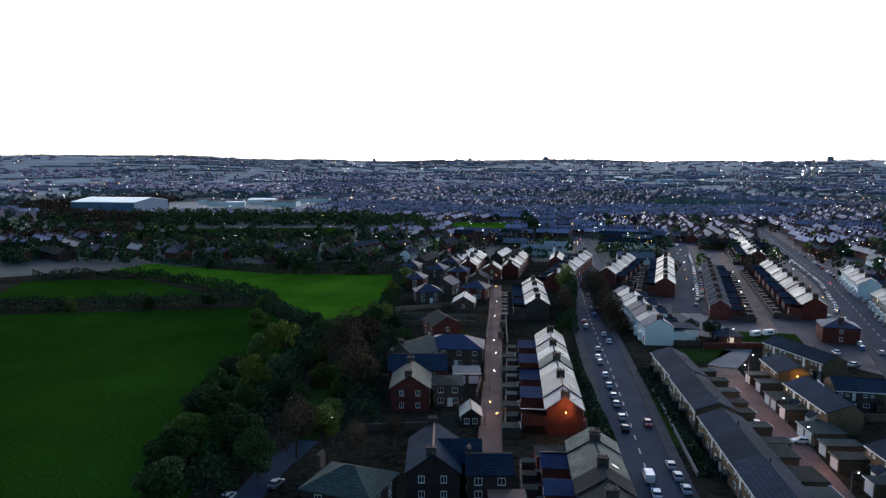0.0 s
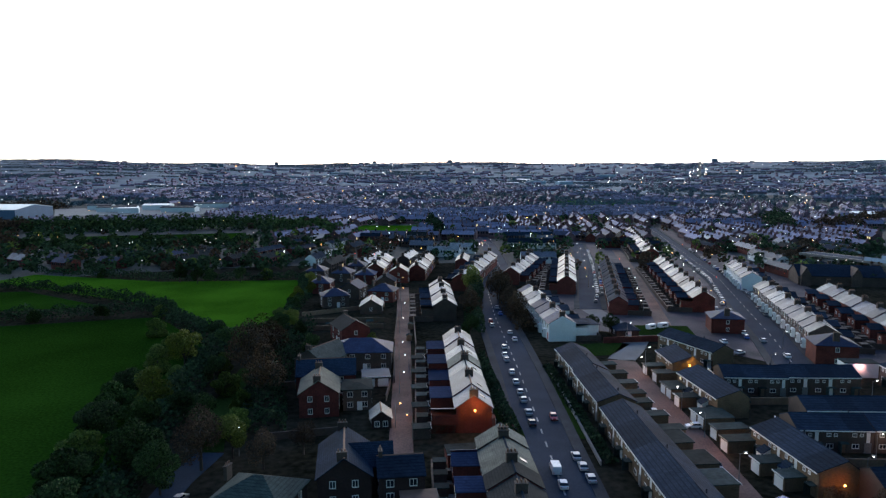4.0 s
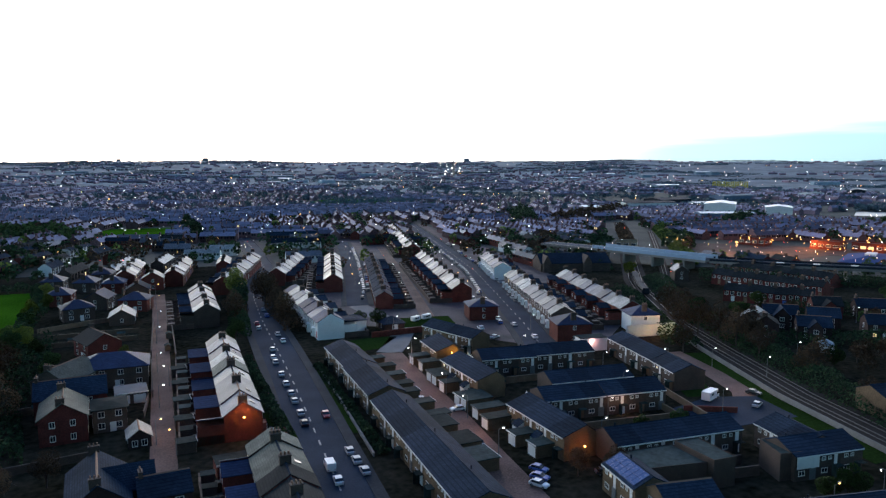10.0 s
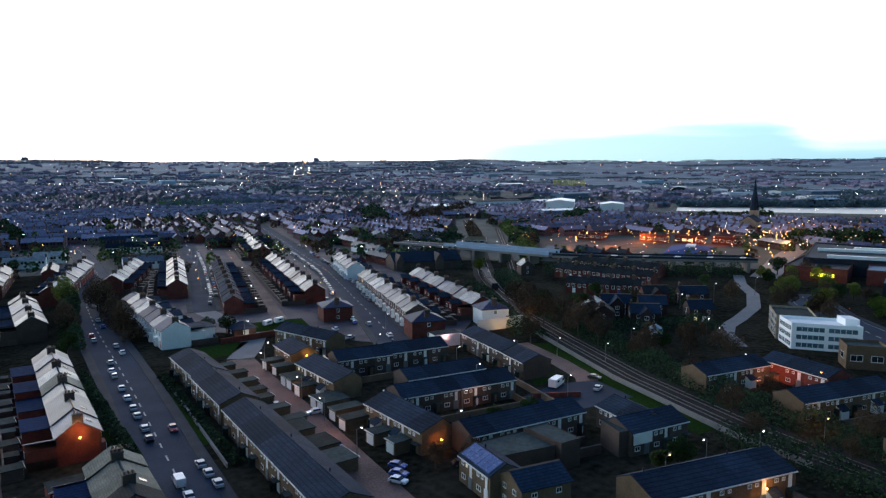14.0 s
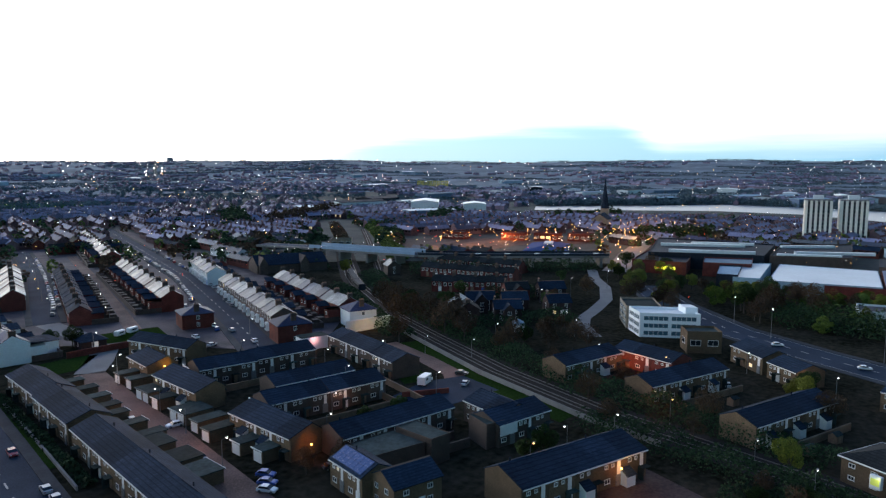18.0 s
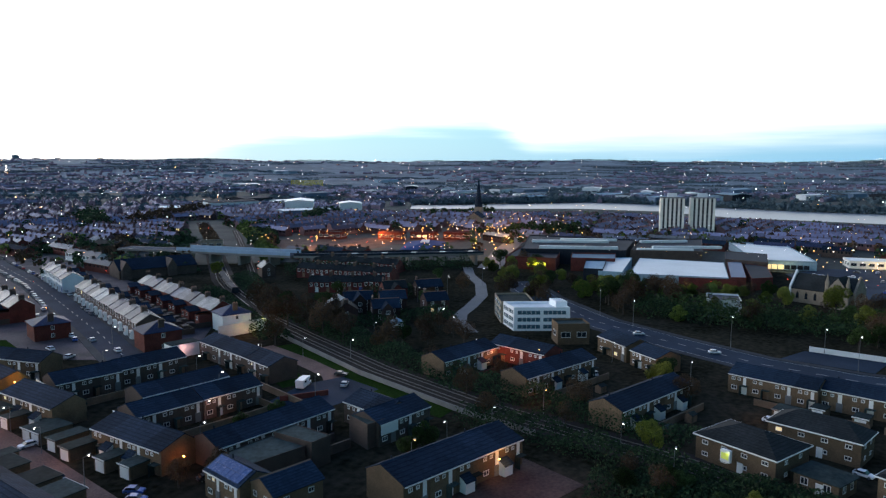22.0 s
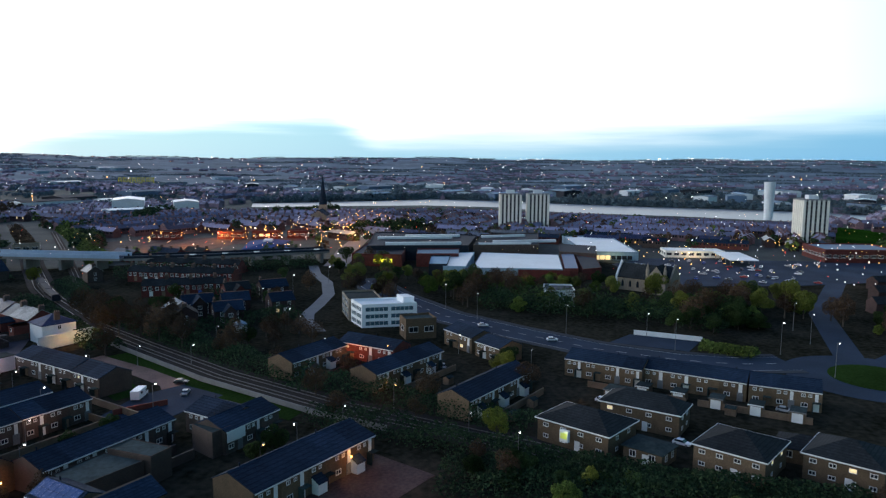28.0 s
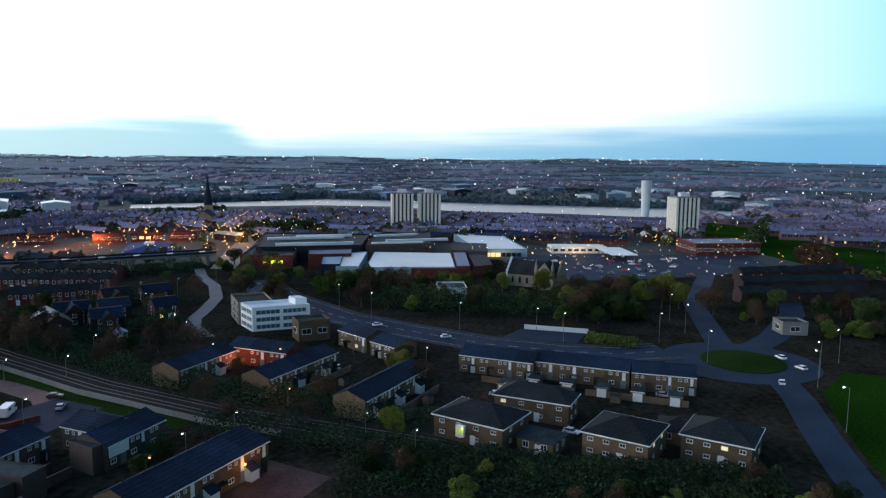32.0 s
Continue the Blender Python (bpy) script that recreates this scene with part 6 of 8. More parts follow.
# ---- railway, road bridge ----
RAIL = [(391, 458), (325, 373), (240, 272), (200, 223), (184, 200), (158, 158), (144, 127), (130, 94), (120, 62), (117, 46), (112, 20), (103, -10)]
bm = bmesh.new()
strip(bm, RAIL, 9.5, -0.3, 0.10)
single("railway_ballast", bm, "ballast", "brown stone ballast of a double-track railway", "railway", "structure")
for off in (-2.5, -1.07, 1.07, 2.5):
    bm = bmesh.new()
    strip(bm, RAIL, 0.16, 0.1, 0.28, off)
    single("rail", bm, "rail", "shiny steel running rail", "rail", "structure")
bm = bmesh.new()
for x, y, a in along(RAIL, 1.4):
    c, s = math.cos(radians(a)), math.sin(radians(a))
    for off in (-1.78, 1.78):
        px, py = x - s * off, y + c * off
        slab(bm, [(px - s * 1.2 - c * 0.13, py + c * 1.2 - s * 0.13), (px + s * 1.2 - c * 0.13, py - c * 1.2 - s * 0.13), (px + s * 1.2 + c * 0.13, py - c * 1.2 + s * 0.13), (px - s * 1.2 + c * 0.13, py + c * 1.2 + s * 0.13)], 0.08, 0.16)
single("sleepers", bm, "ballast", "dirty concrete railway sleepers", "railway sleeper", "stuff")
bm = bmesh.new()
strip(bm, [(p[0] - 0.3, p[1]) for p in RAIL[5:10]], 0.2, 0.0, 1.1, -5.6)
single("railway_fence", bm, "concrete", "pale fence beside the railway", "fence")

BRANCH = [(357.5, 385), (276.5, 291), (231.7, 240), (206, 211), (190, 193), (176, 176)]
bm = bmesh.new()
strip(bm, BRANCH, 4.0, -0.3, 0.09)
single("railway_ballast_branch", bm, "ballast", "brown stone ballast of a single branch track", "railway", "structure")
for off in (-0.72, 0.72):
    bm = bmesh.new()
    strip(bm, BRANCH, 0.16, 0.1, 0.28, off)
    single("rail_branch", bm, "rail", "shiny steel running rail of the branch", "rail", "structure")

train = thing("train", pose(0, 0, 0), "grey three-car commuter train standing on the line", "train")
for k, (x, y, a) in enumerate(along([(205.5, 227.5), (197, 217), (184, 199), (171, 178.5)], 14.2, 8.0)[:3]):
    bm = bmesh.new()
    extrude_x(bm, [(-1.3, 0.9), (1.3, 0.9), (1.35, 2.6), (1.0, 3.5), (-1.0, 3.5), (-1.35, 2.6)], -6.8, 6.8)
    cr = part("carriage", bm, "metal_dark", train, "grey carriage body")
    cr.matrix_local = pose(x - 1.4, y + 0.9, 0.1, 0, 0, a)
    for i in range(6):
        bm = bmesh.new()
        box(bm, -5.8 + i * 2.05, -4.6 + i * 2.05, -1.40, 1.40, 1.9, 2.75)
        part("train_window", bm, "glass", cr)

BRIDGE = [(222, 318), (232, 286), (238, 258), (246, 226), (262, 202), (284, 178), (302, 158)]
bridge = thing("road_bridge", pose(0, 0, 0), "concrete road viaduct with blue parapets crossing the railway", "bridge")
for a_, b_ in zip(BRIDGE, BRIDGE[1:]):
    bm = bmesh.new()
    strip(bm, [a_, b_], 11, 4.6, 5.6)
    sp_ = part("deck_span", bm, "concrete", bridge)
    bm = bmesh.new()
    strip(bm, [a_, b_], 8, 5.6, 5.63)
    part("carriageway", bm, "asphalt", sp_)
for off in (-5.3, 5.3):
    bm = bmesh.new()
    strip(bm, BRIDGE[1:4], 0.35, 5.6, 7.2, off)
    part("parapet", bm, "bridge_blue", bridge, "pale blue steel parapet")
    bm = bmesh.new()
    strip(bm, BRIDGE[3:], 0.3, 5.6, 6.5, off)
    part("railing", bm, "metal_dark", bridge)
for x, y, a in along(BRIDGE, 16, 4):
    bm = bmesh.new()
    box(bm, -0.6, 0.6, -4.5, 4.5, 0, 4.6)
    part("pier", bm, "concrete", bridge).matrix_local = pose(x, y, 0, 0, 0, a)
for x, y, a in along(BRIDGE[2:], 14, 5):
    copy_thing(FAR_VAN if RNG.random() < 0.5 else FAR_CARS["white"], pose(x, y, 5.64, 0, 0, a))
flat_block("signal_building", [(254, 300), (262, 292), (268, 298), (260, 306)], 6, "stone", "felt", "pale station building by the railway", rows=2)
detached(214, 213, 60, 8, 6, 5, 7.5, "brick_brown", "slate_pale", "railway cottage with pale roof", stacks=1)

# embankments
thicket("scrub", [(210, 222), (190, 196), (166, 156), (152, 124), (138, 92), (129, 66), (126, 44), (120, 22)], 11, 3.0, "hedge", "dark scrub and brambles on the railway embankment", 80, 21, 0.22)
thicket("scrub", [(178, 206), (150, 158), (137, 132)], 9, 3.0, "hedge", "dark scrub on the railway embankment", 42, 22)
thicket("scrub", [(112, 62), (110, 40), (104, 16), (100, -12)], 9, 3.4, "hedge", "scrub beside the railway and the paved yard", 90, 23, 0.2)
thicket("scrub", [(96, 32), (98, 18), (100, 0), (101, -18), (99, -34)], 12, 2.6, "hedge", "bushes along the foot of the estate", 110, 24, 0.2)
for i in range(26):
    tree(RNG.choice(("bush", "bush", "bush_fresh", "brown")), RNG.uniform(93, 104), RNG.uniform(-36, 30), RNG.uniform(0.35, 0.62))
thicket("scrub", [(106, 26), (106, 5), (106, -14), (106, -34)], 6, 2.8, "hedge", "dark bushes behind the pavilions", 90, 25, 0.2)
bm = bmesh.new()
slab(bm, [(80, 38), (97, 33), (101, 44), (103, 54), (97, 60), (99, 46), (84, 50)][:4] + [(100, 47), (84, 51)], -0.3, 0.06)
single("yard_paving", bm, "yard_red", "reddish paved yard in front of the estate block", "paving", "structure")

# ---- Victorian houses and red terraces beyond the railway ----
terrace((217, 197), (226.5, 157), 10, 7, label="dark red brick terraced house", group="red terrace", roof="tile_brown", wall="brick_deep", ez=4.8, rz=7.0, back=3, yard=0, seed=41)
terrace((240, 208), (247, 168), 10, 7, label="dark red brick terraced house", group="red terrace", roof="tile_brown", wall="brick_deep", ez=4.8, rz=7.0, back=3, yard=0, seed=42)
terrace((193, 171), (208, 148), 7, 7, label="dark red brick terraced house", group="red terrace", roof="tile_brown", wall="brick_deep", ez=4.8, rz=7.0, back=3, yard=0, seed=43)
for x, y, a, wl2, rf, w_, wing_ in ((167.5, 137.5, 35, "brick_dark", "slate_pale", 8.0, None), (178, 137.5, -46, "brick_dark", "tile_dark", 10.0, (-2.2, 2.2, 3.2, 7.6)), (185, 129, -46, "brick_dark", "tile_dark", 9.0, None), (201, 139.5, -40, "brick_deep", "tile_brown", 9.0, (-2, 2, 2.6, 7.0)), (210, 131, -40, "brick_dark", "tile_dark", 10.0, None), (172, 122.5, -46, "brick_dark", "tile_dark", 9.0, (-1.8, 1.8, 2.6, 7.0)), (163, 130.5, 44, "brick_dark", "tile_brown", 8.0, None), (190, 116, -40, "brick_dark", "tile_dark", 8.0, None)):
    detached(x, y, a, w_, 7.2, 5.0, 7.6, wl2, rf, "Victorian brick villa with slate roof among trees", wing=wing_, stacks=1, group="Victorian villas", ww=1.0, wh=1.5)
conservatory = thing("conservatory", pose(166.0, 114.2, 0, 0, 0, 40), "small white glazed conservatory with a pale hipped roof", "conservatory")
bm = bmesh.new()
box(bm, -2.0, 2.0, -1.6, 1.6, 0, 2.2)
part("wall", bm, "white", conservatory)
bm = bmesh.new()
hip_roof(bm, -2.0, 2.0, 1.6, 2.2, 3.4, 0.15, 0.06)
part("roof", bm, "far_sheet", conservatory)
CURVE_ROAD = [(173.5, 93.8), (184, 103.4), (193.5, 108.4), (206, 111.5), (226, 117.7), (248.4, 130), (267, 145), (287, 157)]
road("road_curve", CURVE_ROAD, 4.4, "pale_road", False, "pale curving road")

def near_road(pts, x, y, gap):
    return any(math.hypot(x - a, y - b) < gap for a, b, _ in along(pts, 3.0))


# ---- woods by the bypass ----
for i in range(66):
    k = RNG.random()
    x = 220 + 44 * RNG.random()
    y = 104 - 160 * k + RNG.uniform(-8, 8)
    if abs(y - (x - 206) * 0.86 - 67) < 10 or (x < 232 and y < -22 and y > -62):
        continue
    tree(RNG.choice(("green", "bush_fresh", "brown", "fresh", "fresh", "brown")), x, y, RNG.uniform(0.75, 1.15))
thicket("scrub", [(226, 60), (224, 28), (225, -4), (232, -14)], 14, 5, "hedge", "dense undergrowth beside the bypass", 60, 31)
thicket("scrub", [(232, 62), (230, 28), (232, -6), (240, -16)], 16, 6, "leaf", "dense wood beside the bypass", 60, 32)
for i in range(34):
    x, y = RNG.uniform(206, 250), RNG.uniform(-25, 2)
    if not near_road(NORTH_ROAD, x, y, 7) and not near_road(BYPASS, x, y, 10):
        tree(RNG.choice(("bush", "green", "brown", "bush", "bush_fresh")), x, y, RNG.uniform(0.6, 0.95))
thicket("scrub", [(212, -6), (230, -14), (246, -22)], 15, 3.6, "hedge", "dense scrub between the bypass and the church", 60, 34, 0.28)
thicket("hedge", [(190.5, -8), (188.5, -15), (186.5, -21)], 6, 2.6, "leaf_olive", "thick rounded hedge beside the bypass", 110, 33, 0.28, uneven=0.2)
bm = bmesh.new()
slab(bm, [(190, 15), (201, 10.5), (199, -8), (187, -5)], -0.3, 0.06)
single("car_park", bm, "asphalt", "empty asphalt yard beside the bypass", "car park", "structure")
bm = bmesh.new()
strip(bm, [(201.4, 9.5), (199.4, -8.6)], 0.3, 0, 1.3)
single("yard_wall_long", bm, "render_white", "long pale wall of the yard", "wall")
for i in range(52):
    x, y = RNG.uniform(225, 305), RNG.uniform(95, 150)
    if (x - 225) * 0.5 + 90 < y and not near_road(CURVE_ROAD, x, y, 6):
        tree(RNG.choice(("green", "fresh", "fresh", "brown")), x, y, RNG.uniform(0.6, 0.95))
for x, y, s, k in ((141, 28, 0.8, "brown"), (150, 36, 0.7, "fresh"), (147, 33, 0.8, "fresh"), (156, 35, 0.6, "green"), (128, 45, 0.7, "brown"), (118, 44, 0.6, "brown"), (114, 58, 0.6, "brown"), (112, 27, 0.7, "fresh"), (124, 68, 0.7, "brown"), (160, 100, 0.8, "brown"), (150, 105, 0.8, "brown"), (203, 230, 1.0, "fresh"), (136, 66, 0.6, "brown"), (100, 10, 0.5, "fresh"), (98, 22, 0.5, "brown"), (228, -92, 1, "green"), (236, -88, 1, "brown"), (100, -40, 0.6, "green"), (240, -70, 0.9, "green")):
    tree(k, x, y, s)
for i in range(34):
    k = i / 33
    tree(("fresh", "brown", "bush_fresh", "green")[i % 4], 262 + 9 * k + RNG.uniform(-5, 4), 112 - 92 * k + RNG.uniform(-2, 2), RNG.uniform(0.5, 0.78))
for x, y, s in ((157.8, 157.1, 1.0), (151.6, 143.0, 1.1), (151, 135.2, 1.1), (149.5, 128.0, 1.0), (133.7, 130.8, 0.8), (152.5, 150, 0.9), (165.0, 168.3, 1.0), (146, 118, 0.9), (156, 129, 0.9), (165.6, 95.1, 0.8), (159, 88, 0.8), (143, 104, 0.7), (136.5, 84, 0.6), (170, 160, 0.8), (176, 172, 0.9)):
    tree("brown", x, y, s)
for i in range(36):
    x, y = RNG.uniform(150, 205), RNG.uniform(96, 160)
    if all(math.hypot(x - a, y - b) > 8.5 for a, b in ((167.5, 137.5), (178, 137.5), (185, 129), (201, 139.5), (210, 131), (172, 122.5), (163, 130.5), (190, 116), (166, 114.2))) and x - y * 0.62 > 62 and not near_road(CURVE_ROAD, x, y, 7) and not near_road(CURVE_ROAD, x - 6, y - 2, 6):
        tree(RNG.choice(("brown", "green", "brown")), x, y, RNG.uniform(0.5, 0.85))
thicket("scrub", [(160, 132), (176, 118), (190, 112)], 16, 3.0, "hedge", "dark overgrown gardens round the villas", 50, 28)
thicket("scrub", [(186, 150), (206, 148), (222, 134)], 14, 3.2, "hedge", "dark overgrown gardens round the villas", 50, 29)
thicket("scrub", [(226, 214), (246, 196), (262, 178), (288, 156)], 12, 4.5, "hedge", "scrub at the foot of the road bridge", 44, 30)
terrace((262, -104), (250, -60), 11, 7, label="dark terraced house on the hillside", group="hillside terraces", stack=False, roof="tile_brown", wall="brick_dark", ez=4.2, rz=6.3, back=0, yard=0, seed=44)
terrace((290, -115), (274, -66), 12, 7, label="dark terraced house on the hillside", group="hillside terraces", stack=False, roof="tile_brown", wall="brick_dark", ez=4.2, rz=6.3, back=0, yard=0, seed=45)
terrace((322, -126), (298, -71), 13, 7, label="dark terraced house on the hillside", group="hillside terraces", stack=False, roof="tile_brown", wall="brick_dark", ez=4.2, rz=6.3, back=0, yard=0, seed=46)
flat_block("grey_block", [(209, -63), (209.6, -70), (216, -69), (215.4, -62)], 3.2, "concrete", "felt", "grey rendered two-storey block among trees", rows=1)
for i in range(58):
    x, y = RNG.uniform(206, 250), RNG.uniform(-118, -56)
    if math.hypot(x - 212.5, y + 66) > 9 and not near_road(EXIT_ROAD, x, y, 6.5):
        tree(RNG.choice(("brown", "green", "bush", "brown", "bush_fresh")), x, y, RNG.uniform(0.4, 0.75))

# ---- shopping centre, towers, spire ----
flat_block("supermarket", [(276.8, 78.2), (286.4, 42.6), (331.3, 51.6), (326.9, 87.9)], 4.6, "far_sheet", "metal_roof", "large supermarket with a wide pale flat roof", parapet=0.25)
flat_block("supermarket_wing", [(276.5, 90.9), (279.0, 81.8), (326.4, 91.3), (319.2, 99.9)], 4.5, "far_sheet", "metal_roof", "pale front wing of the supermarket", parapet=0.4)
flat_block("supermarket_atrium", [(286.7, 41.9), (289.1, 36.7), (337.5, 45.4), (333.1, 50.6)], 4.8, "brick_red", "metal_blue", "glazed strip beside the supermarket roof", parapet=0.3)
bm = bmesh.new()
box(bm, 0, 21, -0.6, 0.0, 0, 4.5)
single("brick_screen_wall", bm, "brick_deep", "long red brick front wall of the supermarket", "wall", m=pose(280.8, 60.0, 0, 0, 0, -75))
flat_block("shop_hall", [(276.0, 97.0), (278.1, 89.6), (306, 97.0), (302, 105)], 4.9, "metal_dark", "far_sheet", "low retail hall with teal flat roof")
flat_block("shop_block", [(294, 141), (298.5, 118), (345, 132), (341, 153)], 5.0, "brick_deep", "metal_dark", "dark red brick shop block with dark roof", rows=0)
sign = thing("lit_sign", pose(292.6, 125.0, 0, 0, 0, -78), "bright yellow lit shop sign", "sign")
bm = bmesh.new()
box(bm, -4.2, 4.2, -0.5, 0.5, 3.0, 4.3)
part("sign_box", bm, "lit_sign", sign)
bm = bmesh.new()
box(bm, -0.2, 0.2, -0.2, 0.2, 0, 3.2)
part("post", bm, "steel", sign)
flat_block("shop_hall", [(301.5, 112), (308.9, 94), (328.0, 99.5), (319.5, 118)], 5.4, "brick_deep", "far_sheet", "retail hall with grey-blue sheet roof")
flat_block("shopping_centre", [(312, 141.6), (332, 96), (384, 106), (378, 166)], 6.6, "metal_dark", "metal_dark", "long dark-roofed shopping centre")
flat_block("shopping_centre", [(333, 94), (347, 64), (409, 76), (385, 103)], 6.8, "brick_brown", "metal_dark", "dark flat-roofed shopping hall")
flat_block("shop_hall", [(354, 42), (361, 16.5), (436, 37), (430, 65)], 3.6, "far_sheet", "metal_roof", "retail hall with pale flat roof")
flat_block("shop_corner", [(336, 52), (334, 34), (366, 38), (368, 57)], 5.6, "brick_brown", "metal_dark", "dark flat-roofed corner building of the shopping centre", parapet=0.3)
flat_block("shop_corner", [(290.4, 35.0), (298.1, 28.3), (329.0, 33.9), (336.2, 44.2)], 4.4, "brick_deep", "metal_dark", "red brick end block of the supermarket with dark roof", parapet=0.3)
front = thing("shop_window_row", pose(356.8, 29.6, 0, 0, 0, -74.7), "row of lit shop windows under a pale roof", "window row")
for i in range(8):
    bm = bmesh.new()
    box(bm, -10.6 + i * 2.7, -8.4 + i * 2.7, -0.28, -0.06, 0.5, 2.4)
    part("shop_window", bm, "lit_window" if i in (1, 2, 3) else "glass", front)
flat_block("market_hall", [(379.5, 4), (387, -25), (399, -21.5), (393, 7)], 3.3, "cream", "metal_roof", "long low market hall with tall windows", parapet=0.3, rows=1)
flat_block("meeting_hall", [(231.8, 40.0), (234.5, 30.6), (246, 33.5), (243.5, 43.0)], 5, "shed_white", "slate_blue", "small white hall with blue roof among trees", rows=1)
flat_block("library", [(388, -71), (399, -106), (426, -99), (416, -65)], 6, "brick_deep", "metal_blue", "red brick public building with blue roof", rows=1)
canopy = thing("canopy", pose(371, -28.5, 0, 0, 0, 12), "white flat canopy on slim posts beside the market hall", "canopy")
bm = bmesh.new()
box(bm, -15, 15, -6.5, 6.5, 3.0, 3.5)
part("roof", bm, "metal_roof", canopy)
for cx_ in (-13, -4.5, 4.5, 13):
    for cy_ in (-5.5, 5.5):
        bm = bmesh.new()
        cyl(bm, cx_, cy_, 0, 3.0, 0.2, 0.2, 8)
        part("post", bm, "steel", canopy)
clinic = thing("clinic_building", pose(334, 210, 0, 0, 0, 27), "low brick clinic with a broad blue hipped roof", "building")
bm = bmesh.new()
box(bm, -19, 19, -11, 11, 0, 2.3)
part("wall", bm, "brick_deep", clinic)
bm = bmesh.new()
hip_roof(bm, -19, 19, 11, 2.3, 4.8, 0.8, 0.15)
part("roof", bm, "roof_blue", clinic)
bm = bmesh.new()
box(bm, -5, 5, -2.2, 2.2, 3.9, 5.2)
part("rooflight", bm, "shed_white", clinic, "pale raised rooflight")
for x0, y0, L, a in ((337, 92, 26, -66), (322, 136, 34, -66), (345, 150, 40, -62), (360, 140, 30, -62), (372, 100, 26, -50), (330, 120, 20, -66), (350, 88, 34, -58)):
    bm = bmesh.new()
    box(bm, 0, L, -1.2, 1.2, 0, 1.3)
    single("roof_duct", bm, "metal_roof", "long pale ventilation duct on a flat roof", "roof duct", m=pose(x0, y0, 6.8, 0, 0, a))
bm = bmesh.new()
slab(bm, [(286, 6), (344, 28), (372, 12), (398, -98), (341, -100), (307, -46)], -0.3, 0.06)
single("town_car_park", bm, "asphalt", "large lit town car park", "car park", "structure")
for i in range(52):
    car(RNG.uniform(308, 372), RNG.uniform(-60, 18), RNG.choice((75, -15)))


def tower(x, y, ang, w, d, h, floors, bays):
    """Residential tower: pale bands of piers, dark window columns, plant room."""
    t = thing("tower_block", pose(x, y, 0, 0, 0, ang), "pale concrete residential tower with dark window columns", "tower block", "tower blocks")
    bm = bmesh.new()
    box(bm, -w / 2 + 0.4, w / 2 - 0.4, -d / 2 + 0.4, d / 2 - 0.4, 0, h - 0.5)
    part("core", bm, "glass", t, "dark glazed storeys")
    for side, L, D in ((0, w, d), (90, d, w), (180, w, d), (270, d, w)):
        for i in range(bays + 1):
            bm = bmesh.new()
            px = -L / 2 + 0.8 + i * (L - 1.6) / bays
            box(bm, px - 0.75, px + 0.75, -D / 2, -D / 2 + 0.5, 0, h)
            part("pier", bm, "cream", t).matrix_local = pose(0, 0, 0, 0, 0, side)
    for f in range(floors):
        bm = bmesh.new()
        z = (f + 1) * h / floors
        box(bm, -w / 2 + 0.37, w / 2 - 0.37, -d / 2 + 0.37, d / 2 - 0.37, z - 0.9, z - 0.25)
        part("spandrel", bm, "concrete", t)
    bm = bmesh.new()
    box(bm, -w / 2, w / 2, -d / 2, d / 2, h - 0.4, h + 0.5)
    part("roof_slab", bm, "concrete", t)
    bm = bmesh.new()
    box(bm, -3, 3, -2.5, 2.5, h + 0.5, h + 3)
    part("plant_room", bm, "shed_white", t)


tower(499, 113.5, -73, 15.5, 14, 25.5, 10, 5)
tower(509, 95.5, -73, 15.5, 14, 25.5, 10, 5)
tower(491, -80, -73, 16, 14, 26.5, 10, 5)
bm = bmesh.new()
cyl(bm, 0, 0, 0, 32, 3.6, 4.6, 20)
cyl(bm, 0, 0, 32, 33, 4.8, 4.8, 20)
single("ventilation_tower", bm, "pale_concrete", "tall pale concrete ventilation tower by the river", "tower", m=pose(679, -77, 0))
sp = thing("church", pose(500, 264, 0, 0, 0, 20), "dark stone church with a tall spire", "church")
bm = bmesh.new()
box(bm, -3, 3, -3, 3, 0, 14)
part("tower", bm, "stone", sp)
bm = bmesh.new()
cyl(bm, 0, 0, 14, 37, 3.2, 0.05, 8)
part("spire", bm, "tile_dark", sp)
bm = bmesh.new()
gable_wall(bm, -26, -3, 6, 7, 11)
part("nave", bm, "stone", sp)
bm = bmesh.new()
gable_roof(bm, -26.3, -3, 6, 7, 11)
part("nave_roof", bm, "tile_dark", sp)
ch = thing("stone_church", pose(275.5, 8.5, 0, 0, 0, -110), "stone church with steep tiled roof and a gabled transept among trees", "church")
bm = bmesh.new()
gable_wall(bm, -11, 10, 4.2, 5, 9.6)
part("nave", bm, "stone", ch)
bm = bmesh.new()
gable_roof(bm, -10.6, 9.6, 4.2, 5, 9.7)
part("roof", bm, "tile_brown", ch)
for gx in (-11, 10):
    bm = bmesh.new()
    extrude_x(bm, [(-4.6, 0), (4.6, 0), (4.6, 5.6), (0, 10.9), (-4.6, 5.6)], -0.35, 0.35)
    part("end_gable", bm, "pale_concrete" if gx < 0 else "stone", ch).matrix_local = pose(gx, 0, 0)
bm = bmesh.new()
gable_wall(bm, -7.2, 0, 3.2, 6.4, 10.4)
part("transept", bm, "stone", ch).matrix_local = pose(5.6, 0, 0, 0, 0, 90)
bm = bmesh.new()
gable_roof(bm, -7.0, 0, 3.2, 6.4, 10.5)
part("transept_roof", bm, "tile_brown", ch).matrix_local = pose(5.6, 0, 0, 0, 0, 90)
bm = bmesh.new()
extrude_x(bm, [(-1.1, 1.4), (1.1, 1.4), (1.1, 5.2), (0, 7.4), (-1.1, 5.2)], -0.1, 0.1)
